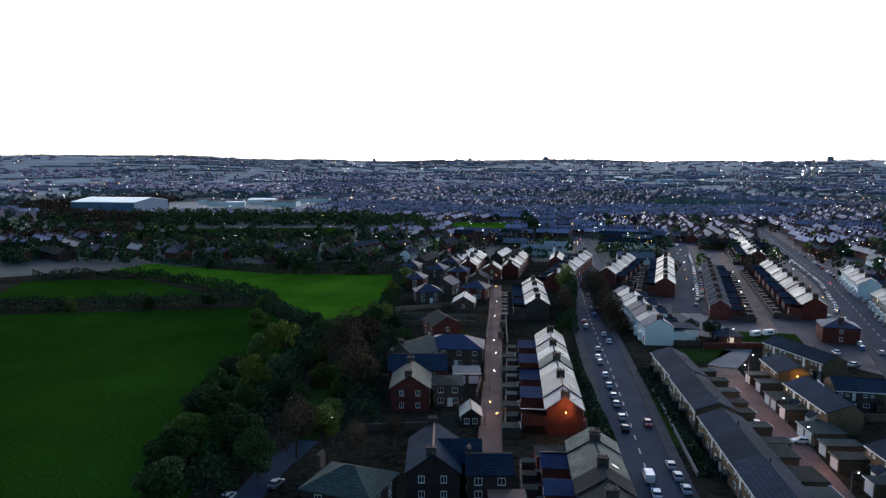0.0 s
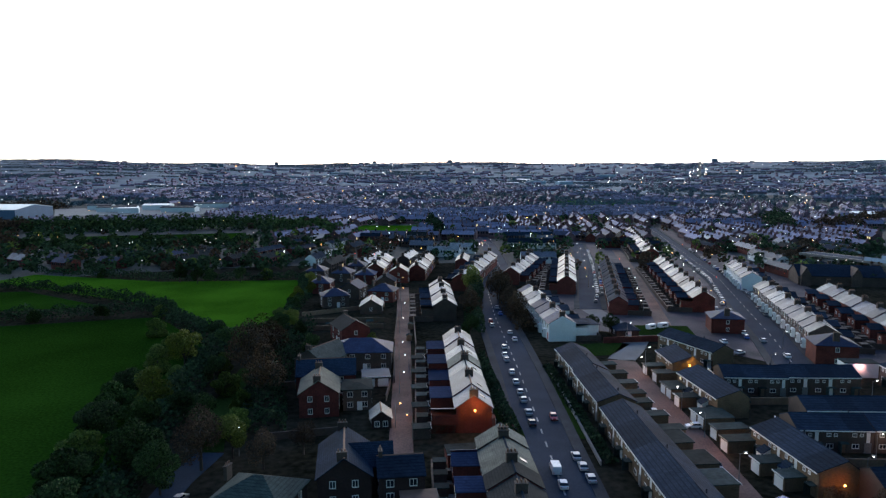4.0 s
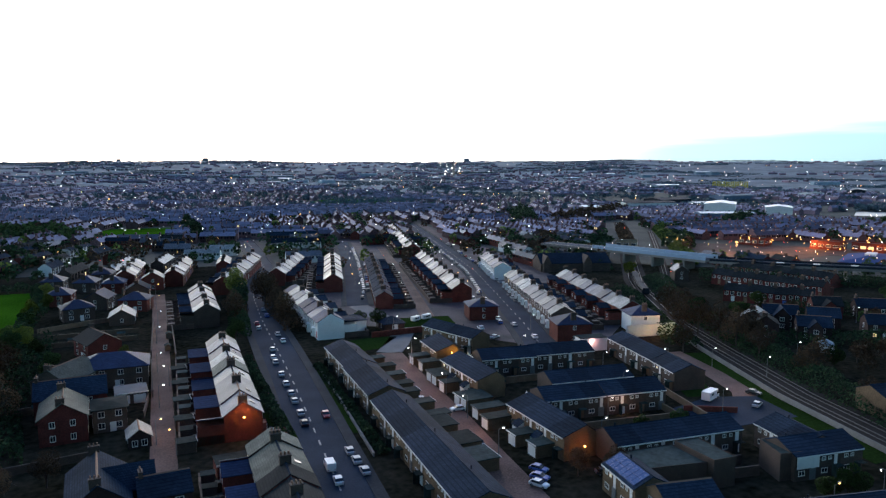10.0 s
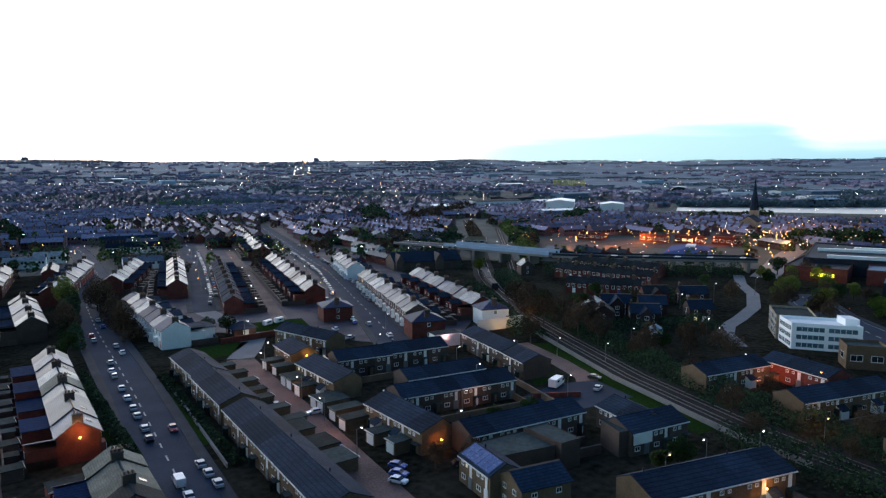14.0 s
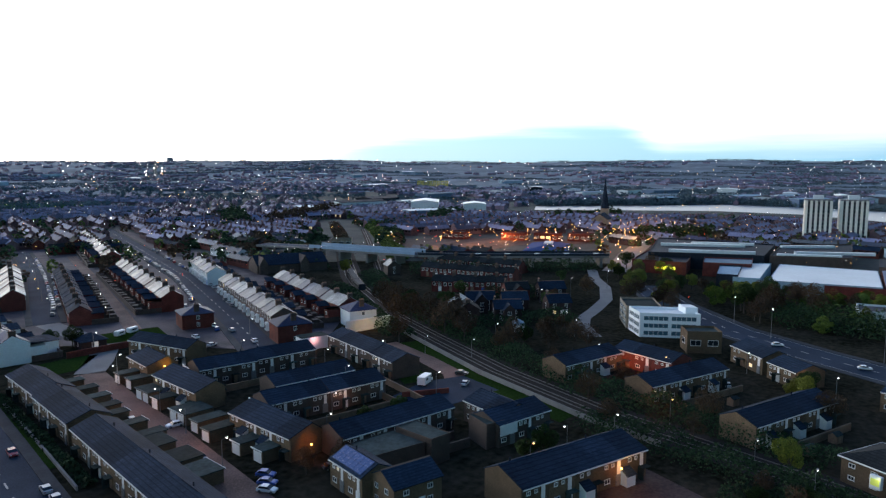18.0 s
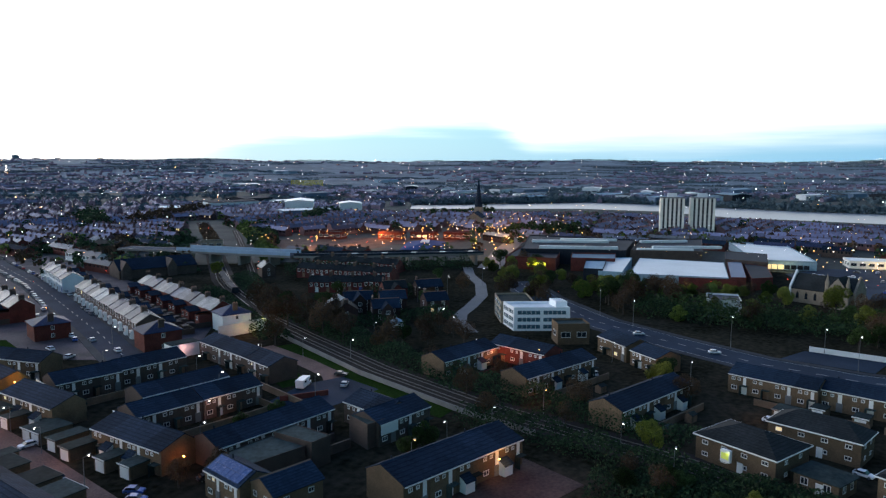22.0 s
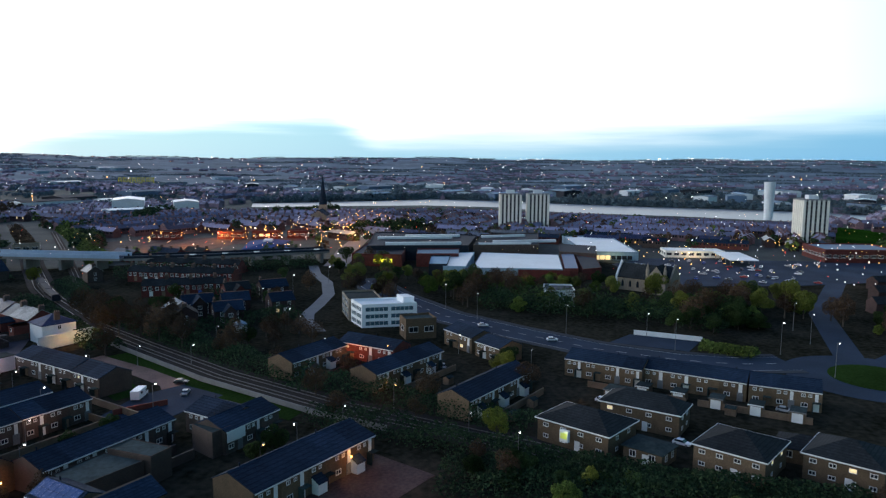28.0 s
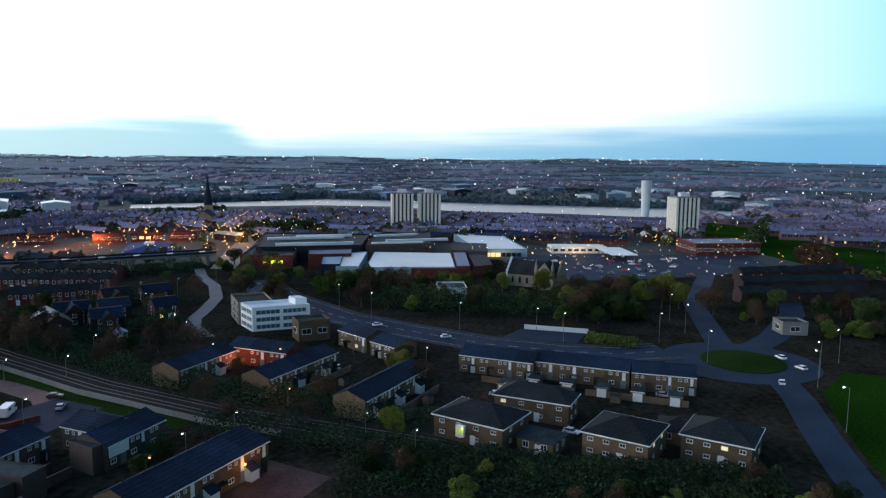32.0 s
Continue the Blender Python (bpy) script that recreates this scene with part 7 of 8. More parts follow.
part("tall_window", bm, "glass", ch, "dark pointed window").matrix_local = pose(5.6, -7.22, 0, 0, 0, 90)
for wx in (-8.5, -5.5, -2.5):
    bm = bmesh.new()
    extrude_x(bm, [(-0.45, 1.4), (0.45, 1.4), (0.45, 3.2), (0, 4.0), (-0.45, 3.2)], -0.1, 0.1)
    part("lancet", bm, "glass", ch).matrix_local = pose(wx, -4.22, 0, 0, 0, 90)
for sx_ in (-1, 1):
    bm = bmesh.new()
    box(bm, -0.5, 0.5, -0.5, 0.5, 0, 9.0)
    cyl(bm, 0, 0, 9.0, 11.6, 0.55, 0.05, 4)
    part("buttress", bm, "stone", ch).matrix_local = pose(5.6 + sx_ * 3.3, -7.0, 0)
hall = thing("school_hall", pose(196.0, 261.5, 0, 0, 0, -20), "large hall with dark blue slate roof and pale gables", "hall")
bm = bmesh.new()
gable_wall(bm, -16, 16, 7.5, 3.8, 7.4)
part("wall", bm, "brick_brown", hall)
bm = bmesh.new()
gable_roof(bm, -16.2, 16.2, 7.5, 3.8, 7.4)
part("roof", bm, "tile_dark", hall)
for x in (-13.5, 5):
    bm = bmesh.new()
    gable_wall(bm, -9.2, 0, 1.8, 4.4, 7.4)
    part("gable_wing", bm, "brick_brown", hall).matrix_local = pose(x, 0, 0, 0, 0, 90)

# ---- the town beyond ----
RIVER = [(634.7, 417.5), (688.2, 343.3), (740, 265.9), (743.3, 182.2), (693.2, 106.7), (687.6, -3.7), (669.5, -65.1), (666.8, -124.2), (733.6, -174.5), (779, -185), (806.7, -126), (817.5, -66.6), (829.4, 60.9), (846, 142), (868, 215), (872, 300), (800, 350), (735, 405), (690, 452)]
bm = bmesh.new()
poly(bm, RIVER, 0.12)
single("river", bm, "water", "broad river reflecting the bright evening sky", "river", "structure")
lawn("field_station", [(-174, 462), (-64, 463), (-74, 532), (-189, 522)], 0.05, label="green playing field among trees")
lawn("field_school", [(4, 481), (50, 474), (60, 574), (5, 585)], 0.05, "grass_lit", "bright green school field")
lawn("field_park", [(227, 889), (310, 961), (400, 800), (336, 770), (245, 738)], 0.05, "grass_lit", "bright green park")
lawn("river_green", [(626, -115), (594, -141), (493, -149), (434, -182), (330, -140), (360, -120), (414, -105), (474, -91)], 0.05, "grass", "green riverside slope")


def inside(pts, x, y):
    hit = False
    for (x0, y0), (x1, y1) in zip(pts, pts[1:] + pts[:1]):
        if (y0 > y) != (y1 > y) and x < x0 + (y - y0) / (y1 - y0) * (x1 - x0):
            hit = not hit
    return hit


def near_line(pts, x, y, gap):
    for (x0, y0), (x1, y1) in zip(pts, pts[1:]):
        L2 = (x1 - x0) ** 2 + (y1 - y0) ** 2
        k = max(0, min(1, ((x - x0) * (x1 - x0) + (y - y0) * (y1 - y0)) / L2))
        if math.hypot(x - x0 - k * (x1 - x0), y - y0 - k * (y1 - y0)) < gap:
            return True
    return False


KEEP_OFF = [RIVER, [(-174, 455), (-60, 455), (-70, 540), (-195, 530)], [(0, 475), (54, 468), (64, 580), (0, 590)], [(220, 880), (310, 965), (405, 800), (340, 765), (240, 730)],
            [(626, -110), (594, -143), (493, -152), (434, -186), (326, -142), (356, -116), (410, -101), (474, -86)], [(240, 160), (372, 182), (420, 60), (420, -110), (290, -120), (240, 0)],
            [(-420, 660), (-130, 650), (-130, 930), (-420, 900)], [(340, 330), (440, 240), (330, 180), (270, 260)], [(-400, 0), (-400, 345), (-12, 345), (-12, 0)],
            [(505, 448), (535, 352), (580, 281), (622, 217), (620, 148), (600, 90), (592, -3), (575, -55), (585, -107), (670, -124), (700, 100), (745, 182), (746, 266), (635, 418), (690, 452)],
            [(-188, 384), (-60, 392), (-45, 400), (-45, 470), (0, 590), (-60, 610), (-430, 660), (-430, 480), (-200, 440)]]
LINES = [(RAIL, 22), (BRANCH, 12), (BRIDGE, 16), (MAIN_ROAD, 9), (STREET_D, 10), (STREET_B, 9), (LANE_B, 7), (BYPASS, 14), ([(-60, 572), (-245, 571)], 20)]
TAKEN = [(o.matrix_world.translation.x, o.matrix_world.translation.y) for o in scene.objects if o.parent is None and o.get("category") in ("house", "building", "church", "hall", "tower block")]
TAKEN += [s for s in TREE_SPOTS if math.hypot(*s) > 180]


def free(x, y, gap):
    if any(inside(p, x, y) for p in KEEP_OFF) or any(near_line(p, x, y, g) for p, g in LINES):
        return False
    return all((x - a) ** 2 + (y - b) ** 2 > gap * gap for a, b in TAKEN)


def row_mesh(bw, br, bc, x, y, z, ang, n, w, d, ez, rz, detail):
    """A whole row of houses: walls, roof house by house, chimneys."""
    c, s = math.cos(radians(ang)), math.sin(radians(ang))

    def P(px, py, pz):
        return (x + c * px - s * py, y + s * px + c * py, z + pz)

    L, h = n * w, d / 2
    for x0, x1 in ((-L / 2, L / 2),):
        a = [bw.verts.new(P(x0, py, pz)) for py, pz in ((-h, 0), (h, 0), (h, ez), (0, rz), (-h, ez))]
        b = [bw.verts.new(P(x1, py, pz)) for py, pz in ((-h, 0), (h, 0), (h, ez), (0, rz), (-h, ez))]
        bw.faces.new(a[::-1])
        bw.faces.new(b)
        for i in (0, 1, 4):
            bw.faces.new((a[i], a[(i + 1) % 5], b[(i + 1) % 5], b[i]))
    o = 0.35
    if detail:
        prev = None
        for i in range(n + 1):
            px = -L / 2 + i * w
            cur = [br.verts.new(P(px, py, pz)) for py, pz in ((-h - o, ez - 0.25), (0, rz + 0.15), (h + o, ez - 0.25))]
            if prev:
                br.faces.new((prev[0], cur[0], cur[1], prev[1]))
                br.faces.new((prev[1], cur[1], cur[2], prev[2]))
            prev = cur
    for i in range(n):
        x0, x1 = -L / 2 + i * w, -L / 2 + (i + 1) * w
        dz = RNG.uniform(0, 0.25)
        for sy in () if detail else (-1, 1):
            v = [br.verts.new(P(px, py, pz + dz)) for px, py, pz in ((x0, sy * (h + o), ez - 0.25), (x1, sy * (h + o), ez - 0.25), (x1, 0, rz + 0.15), (x0, 0, rz + 0.15))]
            br.faces.new(v if sy < 0 else v[::-1])
        if detail:
            for py, pz in ((-h - 0.03, ez - 1.2), (-h - 0.03, 1.5), (h + 0.03, ez - 1.2)):
                for fx in (0.3, 0.7):
                    px = x0 + fx * w
                    v = [bw.verts.new(P(px + e * 0.5, py, pz + f * 0.7)) for e, f in ((-1, -1), (1, -1), (1, 1), (-1, 1))]
                    bw.faces.new(v if py < 0 else v[::-1]).material_index = 2 if RNG.random() < 0.012 else 1
        if i % 2 == 0:
            if isinstance(bc, list):
                bc.append(bmesh.new())
            cb = bc[-1] if isinstance(bc, list) else bc
            k = [cb.verts.new(P(x0 + ex, ey, rz + ez2)) for ez2 in (-0.5, 1.3) for ex, ey in ((-0.3, -0.6), (0.3, -0.6), (0.3, 0.6), (-0.3, 0.6))]
            for q in ((0, 1, 5, 4), (1, 2, 6, 5), (2, 3, 7, 6), (3, 0, 4, 7), (4, 5, 6, 7)):
                cb.faces.new([k[t] for t in q])


def district(x, y):
    q = noise.noise((x / 420, y / 420, 3.3))
    return 72 + (90 if noise.noise((x / 150, y / 150, 9.1)) > 0.12 else 0) + 38 * q + (25 if math.atan2(x, y) > radians(70) else 0)


bm = bmesh.new()
slab(bm, [(285, 262), (318, 236), (345, 240), (392, 205), (404, 222), (350, 300), (320, 318)], -0.3, 0.06)
single("bus_station_paving", bm, "yard_red", "paved yard under orange street lamps", "paving", "structure")
bm = bmesh.new()
strip(bm, [(289, 147), (320, 158), (351, 170), (427, 194), (480, 213), (560, 238)], 11, -0.3, 0.06)
single("road_avenue", bm, "pale_road", "wide avenue lit orange", "road", "structure")
for x, y, a in ((370, 258, -60), (380, 240, -60), (391, 222, -60), (352, 292, -50)):
    flat_block("brick_block", [(x - 5, y + 7), (x - 1, y - 8), (x + 8, y - 6), (x + 4, y + 9)], 4.2, "brick_deep", "metal_dark", "red brick block lit by orange lamps", rows=1)

# rows that can be told apart: one thing each
placed = []
r = 335.0
while r < 462:
    az = -40.0
    while az < 116:
        rr = r + RNG.uniform(-6, 6)
        x, y = rr * math.sin(radians(az)), rr * math.cos(radians(az))
        az += math.degrees(21 / r) * RNG.uniform(0.8, 1.2)
        n = RNG.choice((4, 5, 6, 7, 8, 9))
        a = district(x, y)
        ex, ey = math.cos(radians(a)) * n * 1.8, math.sin(radians(a)) * n * 1.8
        if az < -2 and rr > 420 and RNG.random() < 0.55:
            continue
        if not all(free(px, py, 9) for px, py in ((x, y), (x + ex, y + ey), (x - ex, y - ey))):
            continue
        if any(near_line([(q[0] - q[2], q[1] - q[3]), (q[0] + q[2], q[1] + q[3])], px, py, 8.6) for q in placed for px, py in ((x, y), (x + ex, y + ey), (x - ex, y - ey))):
            continue
        placed.append((x, y, ex, ey))
        bw, br, bc = bmesh.new(), bmesh.new(), []
        row_mesh(bw, br, bc, 0, 0, 0, a, n, 3.5, 5.5, RNG.choice((4.6, 4.9, 4.3)), RNG.choice((6.7, 7.0, 6.4)), True)
        t = thing("terraced_row", pose(x, y, 0), "row of brick terraced houses with slate roofs", "house", "terraces of the town")
        part("wall", bw, [RNG.choice(("brick_deep", "brick_dark", "brick_red", "brick_brown") if az < 0 or az > 50 else ("brick_red", "brick_brown", "brick_red", "render_white")), "glass", "lit_window"], t)
        part("roof", br, RNG.choice(("slate_blue", "tile_dark", "tile_brown", "slate") if az < 0 else ("slate", "slate_blue", "tile_dark", "slate", "slate_pale", "tile_dark", "tile_brown")), t)
        for cb in bc:
            part("chimney", cb, "brick_brown", t)
    r += 11.0

# the rest of the town, too far to tell house from house
for lo, hi, gap, step in ((464, 640, 11.0, 22), (640, 1000, 13.5, 26), (1000, 1600, 26, 40), (1600, 2500, 40, 52), (2500, 3600, 75, 80)):
    bw, br, bc = bmesh.new(), bmesh.new(), bmesh.new()
    r = lo
    while r < hi:
        az = -40.0
        while az < 116:
            rr = r + RNG.uniform(-8, 8)
            x, y = rr * math.sin(radians(az)), rr * math.cos(radians(az))
            az += math.degrees(step / r) * RNG.uniform(0.8, 1.3)
            dens = noise.noise((x / 380, y / 380, 5.0)) + 0.28 - (0.45 if az > 42 and rr > 820 else 0) - (0.25 if az < -12 else 0)
            if dens < RNG.uniform(-0.25, 0.25) or not free(x, y, 5):
                continue
            row_mesh(bw, br, bc, x, y, land(x, y), district(x, y), RNG.randint(4, 9), 3.6, 5.6, 4.1, 6.0, hi < 700)
        r += gap
    # the farther rings take the haze-tinted walls and roofs
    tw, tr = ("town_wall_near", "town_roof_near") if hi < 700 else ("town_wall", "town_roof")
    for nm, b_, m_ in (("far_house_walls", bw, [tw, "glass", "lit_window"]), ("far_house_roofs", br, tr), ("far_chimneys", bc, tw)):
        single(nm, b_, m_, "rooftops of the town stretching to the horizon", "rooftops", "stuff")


# ---- sheds and works ----
def shed(x, y, ang, w, d, h, wall, roof, label="large pale industrial shed"):
    t = thing("warehouse", pose(x, y, land(x, y), 0, 0, ang), label, "warehouse", "industrial sheds")
    bm = bmesh.new()
    gable_wall(bm, -w / 2, w / 2, d / 2, h, h + d * 0.06)
    part("wall", bm, wall, t)
    bm = bmesh.new()
    gable_roof(bm, -w / 2 - 0.3, w / 2 + 0.3, d / 2, h, h + d * 0.06, 0.4, 0.4)
    part("roof", bm, roof, t)
    for i in range(max(1, int(w / 18)) if math.hypot(x, y) < 700 else 0):
        bm = bmesh.new()
        box(bm, -w / 2 + 4 + i * 18, -w / 2 + 9 + i * 18, -d / 2 - 0.1, -d / 2 + 0.02, 0, 5)
        part("loading_door", bm, "metal_blue", t)


shed(-335, 740, -10, 70, 60, 9, "metal_blue", "metal_roof", "large shed with a pale green-blue roof")
for x, y, a, w, d in ((-250, 820, 8, 40, 20), (-215, 850, 0, 30, 22), (-180, 800, -5, 36, 18), (-280, 860, 0, 26, 16), (-160, 880, 0, 40, 18), (-230, 790, 10, 20, 12)):
    shed(x, y, a, w, d, 5, "shed_white", RNG.choice(("metal_roof", "metal_dark")), "low works building on the levelled site")
bm = bmesh.new()
slab(bm, [(-290, 752), (-134, 752), (-165, 924), (-338, 880)], -0.3, 0.06)
single("works_yard", bm, "concrete", "levelled pale works yard", "yard", "structure")
for i in range(46):
    az = RNG.uniform(38, 108)
    rr = RNG.uniform(830, 1250) if az > 50 else RNG.uniform(640, 1000)
    x, y = rr * math.sin(radians(az)), rr * math.cos(radians(az))
    if free(x, y, 30):
        TAKEN.append((x, y))
        shed(x, y, RNG.uniform(-40, 40), RNG.uniform(24, 60), RNG.uniform(14, 30), RNG.uniform(5, 10), RNG.choice(("shed_white", "metal_blue", "shed_white", "metal_dark")), RNG.choice(("far_sheet", "far_sheet", "metal_dark", "metal_roof")))
for i in range(26):
    az = RNG.uniform(-5, 60)
    rr = RNG.uniform(1500, 2600)
    x, y = rr * math.sin(radians(az)), rr * math.cos(radians(az))
    shed(x, y, RNG.uniform(-30, 30), RNG.uniform(26, 70), RNG.uniform(16, 30), RNG.uniform(4, 7.5), "far_sheet", RNG.choice(("far_sheet", "far_sheet", "metal_roof")))
jk = thing("steel_yard", pose(1090, 965, 0, 0, 0, -48), "row of yellow steel frames standing in a fabrication yard", "steel frame")
for i in range(8):
    bm = bmesh.new()
    for sx, sy in ((-3, -3), (3, -3), (3, 3), (-3, 3)):
        stick(bm, (sx, sy, 0), (sx * 0.7, sy * 0.7, 15), 0.9, 0.8, 4)
    for z in (4, 9, 14):
        for (ax, ay), (bx2, by2) in (((-3, -3), (3, -3)), ((3, -3), (3, 3)), ((-3, 3), (-3, -3)), ((-3, 3), (3, 3))):
            stick(bm, (ax * 0.85, ay * 0.85, z), (bx2 * 0.85, by2 * 0.85, z), 0.6, 0.6, 3)
            stick(bm, (ax * 0.9, ay * 0.9, z - 4), (bx2 * 0.85, by2 * 0.85, z), 0.5, 0.5, 3)
    part("frame", bm, "yellow", jk).matrix_local = pose(-28 + i * 8, 0, 0)
shed(520, 470, 40, 46, 26, 12, "shed_white", "metal_roof", "white clad works building")
shed(560, 440, 40, 30, 22, 9, "shed_white", "metal_roof", "white clad works building")

# wooded sides of the railway beyond the road bridge
thicket("scrub", [(224, 288), (296, 382), (372, 476)], 13, 4.2, "hedge", "dark trees along the railway cutting", 34, 83, 0.7)
thicket("scrub", [(252, 246), (300, 300), (352, 366), (404, 432)], 11, 4.2, "leaf_olive", "olive-green trees along the railway cutting", 34, 84, 0.7)
thicket("scrub", [(262, 296), (300, 344), (352, 410)], 8, 4.5, "leaf_brown", "brown scrub between the railway lines", 34, 85, 0.6)
thicket("scrub", [(206, 250), (216, 272), (226, 300)], 9, 4, "hedge", "dark scrub below the school hall", 40, 86, 0.5)

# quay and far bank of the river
# bank trees in the haze-tinted leaf colour
thicket("scrub", [(700, 460), (745, 412), (808, 358), (880, 304), (876, 214), (856, 140), (836, 60), (824, -66), (814, -126), (784, -188)], 16, 7, "far_wood_haze", "dark wooded far bank of the river", 12, 51, 1.6)

# shipyard crane with lights, flats on the skyline
cr = thing("shipyard_crane", pose(1052, 2031, 0, 0, 0, 30), "tall lattice crane strung with white lights", "crane")
bm = bmesh.new()
for sx, sy in ((-4, -4), (4, -4), (4, 4), (-4, 4)):
    stick(bm, (sx, sy, 0), (sx * 0.3, sy * 0.3, 60), 1.2, 1.0, 4)
for k in range(8):
    z0, z1 = k * 7.5, (k + 1) * 7.5
    f0, f1 = 4 * (1 - 0.7 * z0 / 60), 4 * (1 - 0.7 * z1 / 60)
    stick(bm, (-f0, -f0, z0), (f1, -f1, z1), 0.7, 0.7, 3)
    stick(bm, (f0, f0, z0), (-f1, f1, z1), 0.7, 0.7, 3)
part("tower", bm, "steel", cr)
bm = bmesh.new()
for off in (-1.2, 1.2):
    stick(bm, (off, 0, 58), (off + 12, 0, 104), 1.1, 0.7, 4)
for k in range(9):
    stick(bm, (-1.2 + 12 * k / 9, 0, 58 + 46 * k / 9), (1.2 + 12 * (k + 1) / 9, 0, 58 + 46 * (k + 1) / 9), 0.25, 0.25, 3)
part("jib", bm, "steel", cr)
for k in range(9):
    bm = bmesh.new()
    bmesh.ops.create_icosphere(bm, subdivisions=1, radius=1.5)
    part("light", bm, "lamp_white", cr).matrix_local = pose(1 + max(0, k - 4) * 2.4, -0.5, 15 + k * 10.5)
bm = bmesh.new()
for i in range(9):
    v_ = bmesh.ops.create_icosphere(bm, subdivisions=1, radius=1.7)["verts"]
    bmesh.ops.translate(bm, verts=v_, vec=(-50 + i * 14, 8 * (i % 3), 9 + 9 * (i % 4)))
tagged(part("floodlights", bm, "lamp_white", cr), "white floodlights of the yard", kind="stuff")
# the flats share the haze-tinted colour of the distant land
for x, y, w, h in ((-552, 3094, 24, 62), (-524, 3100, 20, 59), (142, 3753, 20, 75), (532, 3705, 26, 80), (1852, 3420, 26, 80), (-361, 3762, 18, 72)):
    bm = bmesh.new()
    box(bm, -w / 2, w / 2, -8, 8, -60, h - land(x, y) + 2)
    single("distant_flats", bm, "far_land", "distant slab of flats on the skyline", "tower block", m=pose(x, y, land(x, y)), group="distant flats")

# woods and hedgerows of the distance
for x0, y0, x1, y1, wd, hg, sd in ((-245, 571, -60, 574, 26, 9, 61), (-60, 560, -4, 500, 20, 8, 62), (-330, 600, -240, 560, 30, 9, 63), (-420, 520, -300, 480, 30, 8, 64), (-200, 448, -60, 452, 10, 6, 65), (-300, 420, -190, 440, 14, 7, 66), (-420, 700, -350, 900, 60, 9, 67), (-320, 340, -200, 372, 12, 7, 68), (62, 470, 68, 580, 10, 7, 69),
                                   (250, 330, 330, 430, 16, 4.2, 70), (300, 300, 400, 400, 18, 4.6, 71), (230, 330, 300, 440, 14, 4, 72), (205, 374, 292, 350, 14, 3.6, 80), (215, 352, 262, 330, 12, 3.2, 81), (340, 470, 480, 560, 26, 8, 73), (420, 380, 520, 430, 20, 7, 74), (300, 460, 360, 560, 26, 9, 75), (420, 200, 470, 170, 14, 8, 76), (520, 330, 600, 300, 16, 7, 77), (440, -110, 620, -170, 12, 6, 78), (330, -118, 400, -130, 14, 7, 79)):
    thicket("scrub", [(x0, y0), (x1, y1)], wd, hg, RNG.choice(("hedge", "hedge", "leaf_brown", "leaf")), "belt of trees among the houses", 26, sd, 1.0)
def woods(lo, hi, count, seed):
    rg = random.Random(seed)
    vs, fs = [], []
    for _ in range(count):
        az, rr = radians(rg.uniform(-40, 114)), rg.uniform(lo, hi)
        x, y = rr * math.sin(az), rr * math.cos(az)
        if inside(RIVER, x, y) or inside(KEEP_OFF[9], x, y):
            continue
        a, L, wd, hg = rg.uniform(-0.5, 0.5), rg.uniform(50, 200) * (1 + rr / 3000), rg.uniform(10, 30), rg.uniform(4, 7.5)
        ca, sa = math.cos(az + a), -math.sin(az + a)
        for _ in range(int(L * 2.4)):
            f, o = rg.uniform(-0.5, 0.5), rg.uniform(-0.5, 0.5)
            px, py = x + ca * L * f - sa * wd * o, y + sa * L * f + ca * wd * o
            if inside(RIVER, px, py) or inside(KEEP_OFF[9], px, py):
                continue
            hh = hg * (0.6 + 0.8 * abs(noise.noise((px * 0.03, py * 0.03, 2))))
            c = Vector((px, py, land(px, py) + hh * rg.random() ** 0.5))
            u = Vector((rg.gauss(0, 1), rg.gauss(0, 1), rg.gauss(0, 0.6))).normalized()
            v = u.orthogonal().normalized()
            k, i = rg.uniform(1.2, 3.0), len(vs)
            vs += [c - u * k, c + v * k * 0.6, c + u * k, c - v * k * 0.6]
            fs += [(i, i + 1, i + 2), (i, i + 2, i + 3)]
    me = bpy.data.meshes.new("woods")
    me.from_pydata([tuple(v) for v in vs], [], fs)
    me.materials.append(M["far_wood_haze"])
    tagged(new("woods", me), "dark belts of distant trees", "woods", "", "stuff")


def garden_trees(lo, hi, count, material, seed, size, az0=-40, az1=114):
    """Small trees of the gardens between the rows, too many to count."""
    rg = random.Random(seed)
    vs, fs = [], []
    for _ in range(count):
        az, rr = radians(rg.uniform(az0, az1)), lo + (hi - lo) * rg.random()
        x, y = rr * math.sin(az), rr * math.cos(az)
        if any(inside(p, x, y) for p in KEEP_OFF[:8] + KEEP_OFF[9:10]) or (inside(KEEP_OFF[8], x, y) and y < 335) or any(near_line(p, x, y, g * 0.6) for p, g in LINES):
            continue
        hg, wd = rg.uniform(3.5, 7.5), rg.uniform(1.6, 3.6)
        for _ in range(46 if rr < 700 else 22):
            u, th = rg.uniform(-0.8, 1), rg.uniform(0, 6.2832)
            s = math.sqrt(1 - u * u)
            c = Vector((x + wd * s * math.cos(th), y + wd * s * math.sin(th), hg * 0.55 + hg * 0.45 * u))
            a = Vector((rg.gauss(0, 1), rg.gauss(0, 1), rg.gauss(0, 0.6))).normalized()
            b = a.orthogonal().normalized()
            k, i = size * rg.uniform(0.6, 1.5), len(vs)
            vs += [c - a * k, c + b * k * 0.7, c + a * k, c - b * k * 0.7]
            fs += [(i, i + 1, i + 2), (i, i + 2, i + 3)]
    me = bpy.data.meshes.new("garden_trees")
    me.from_pydata([tuple(v) for v in vs], [], fs)
    me.materials.append(M[material])
    tagged(new("garden_trees", me), "small garden trees between the rows of houses", "trees", "", "stuff")


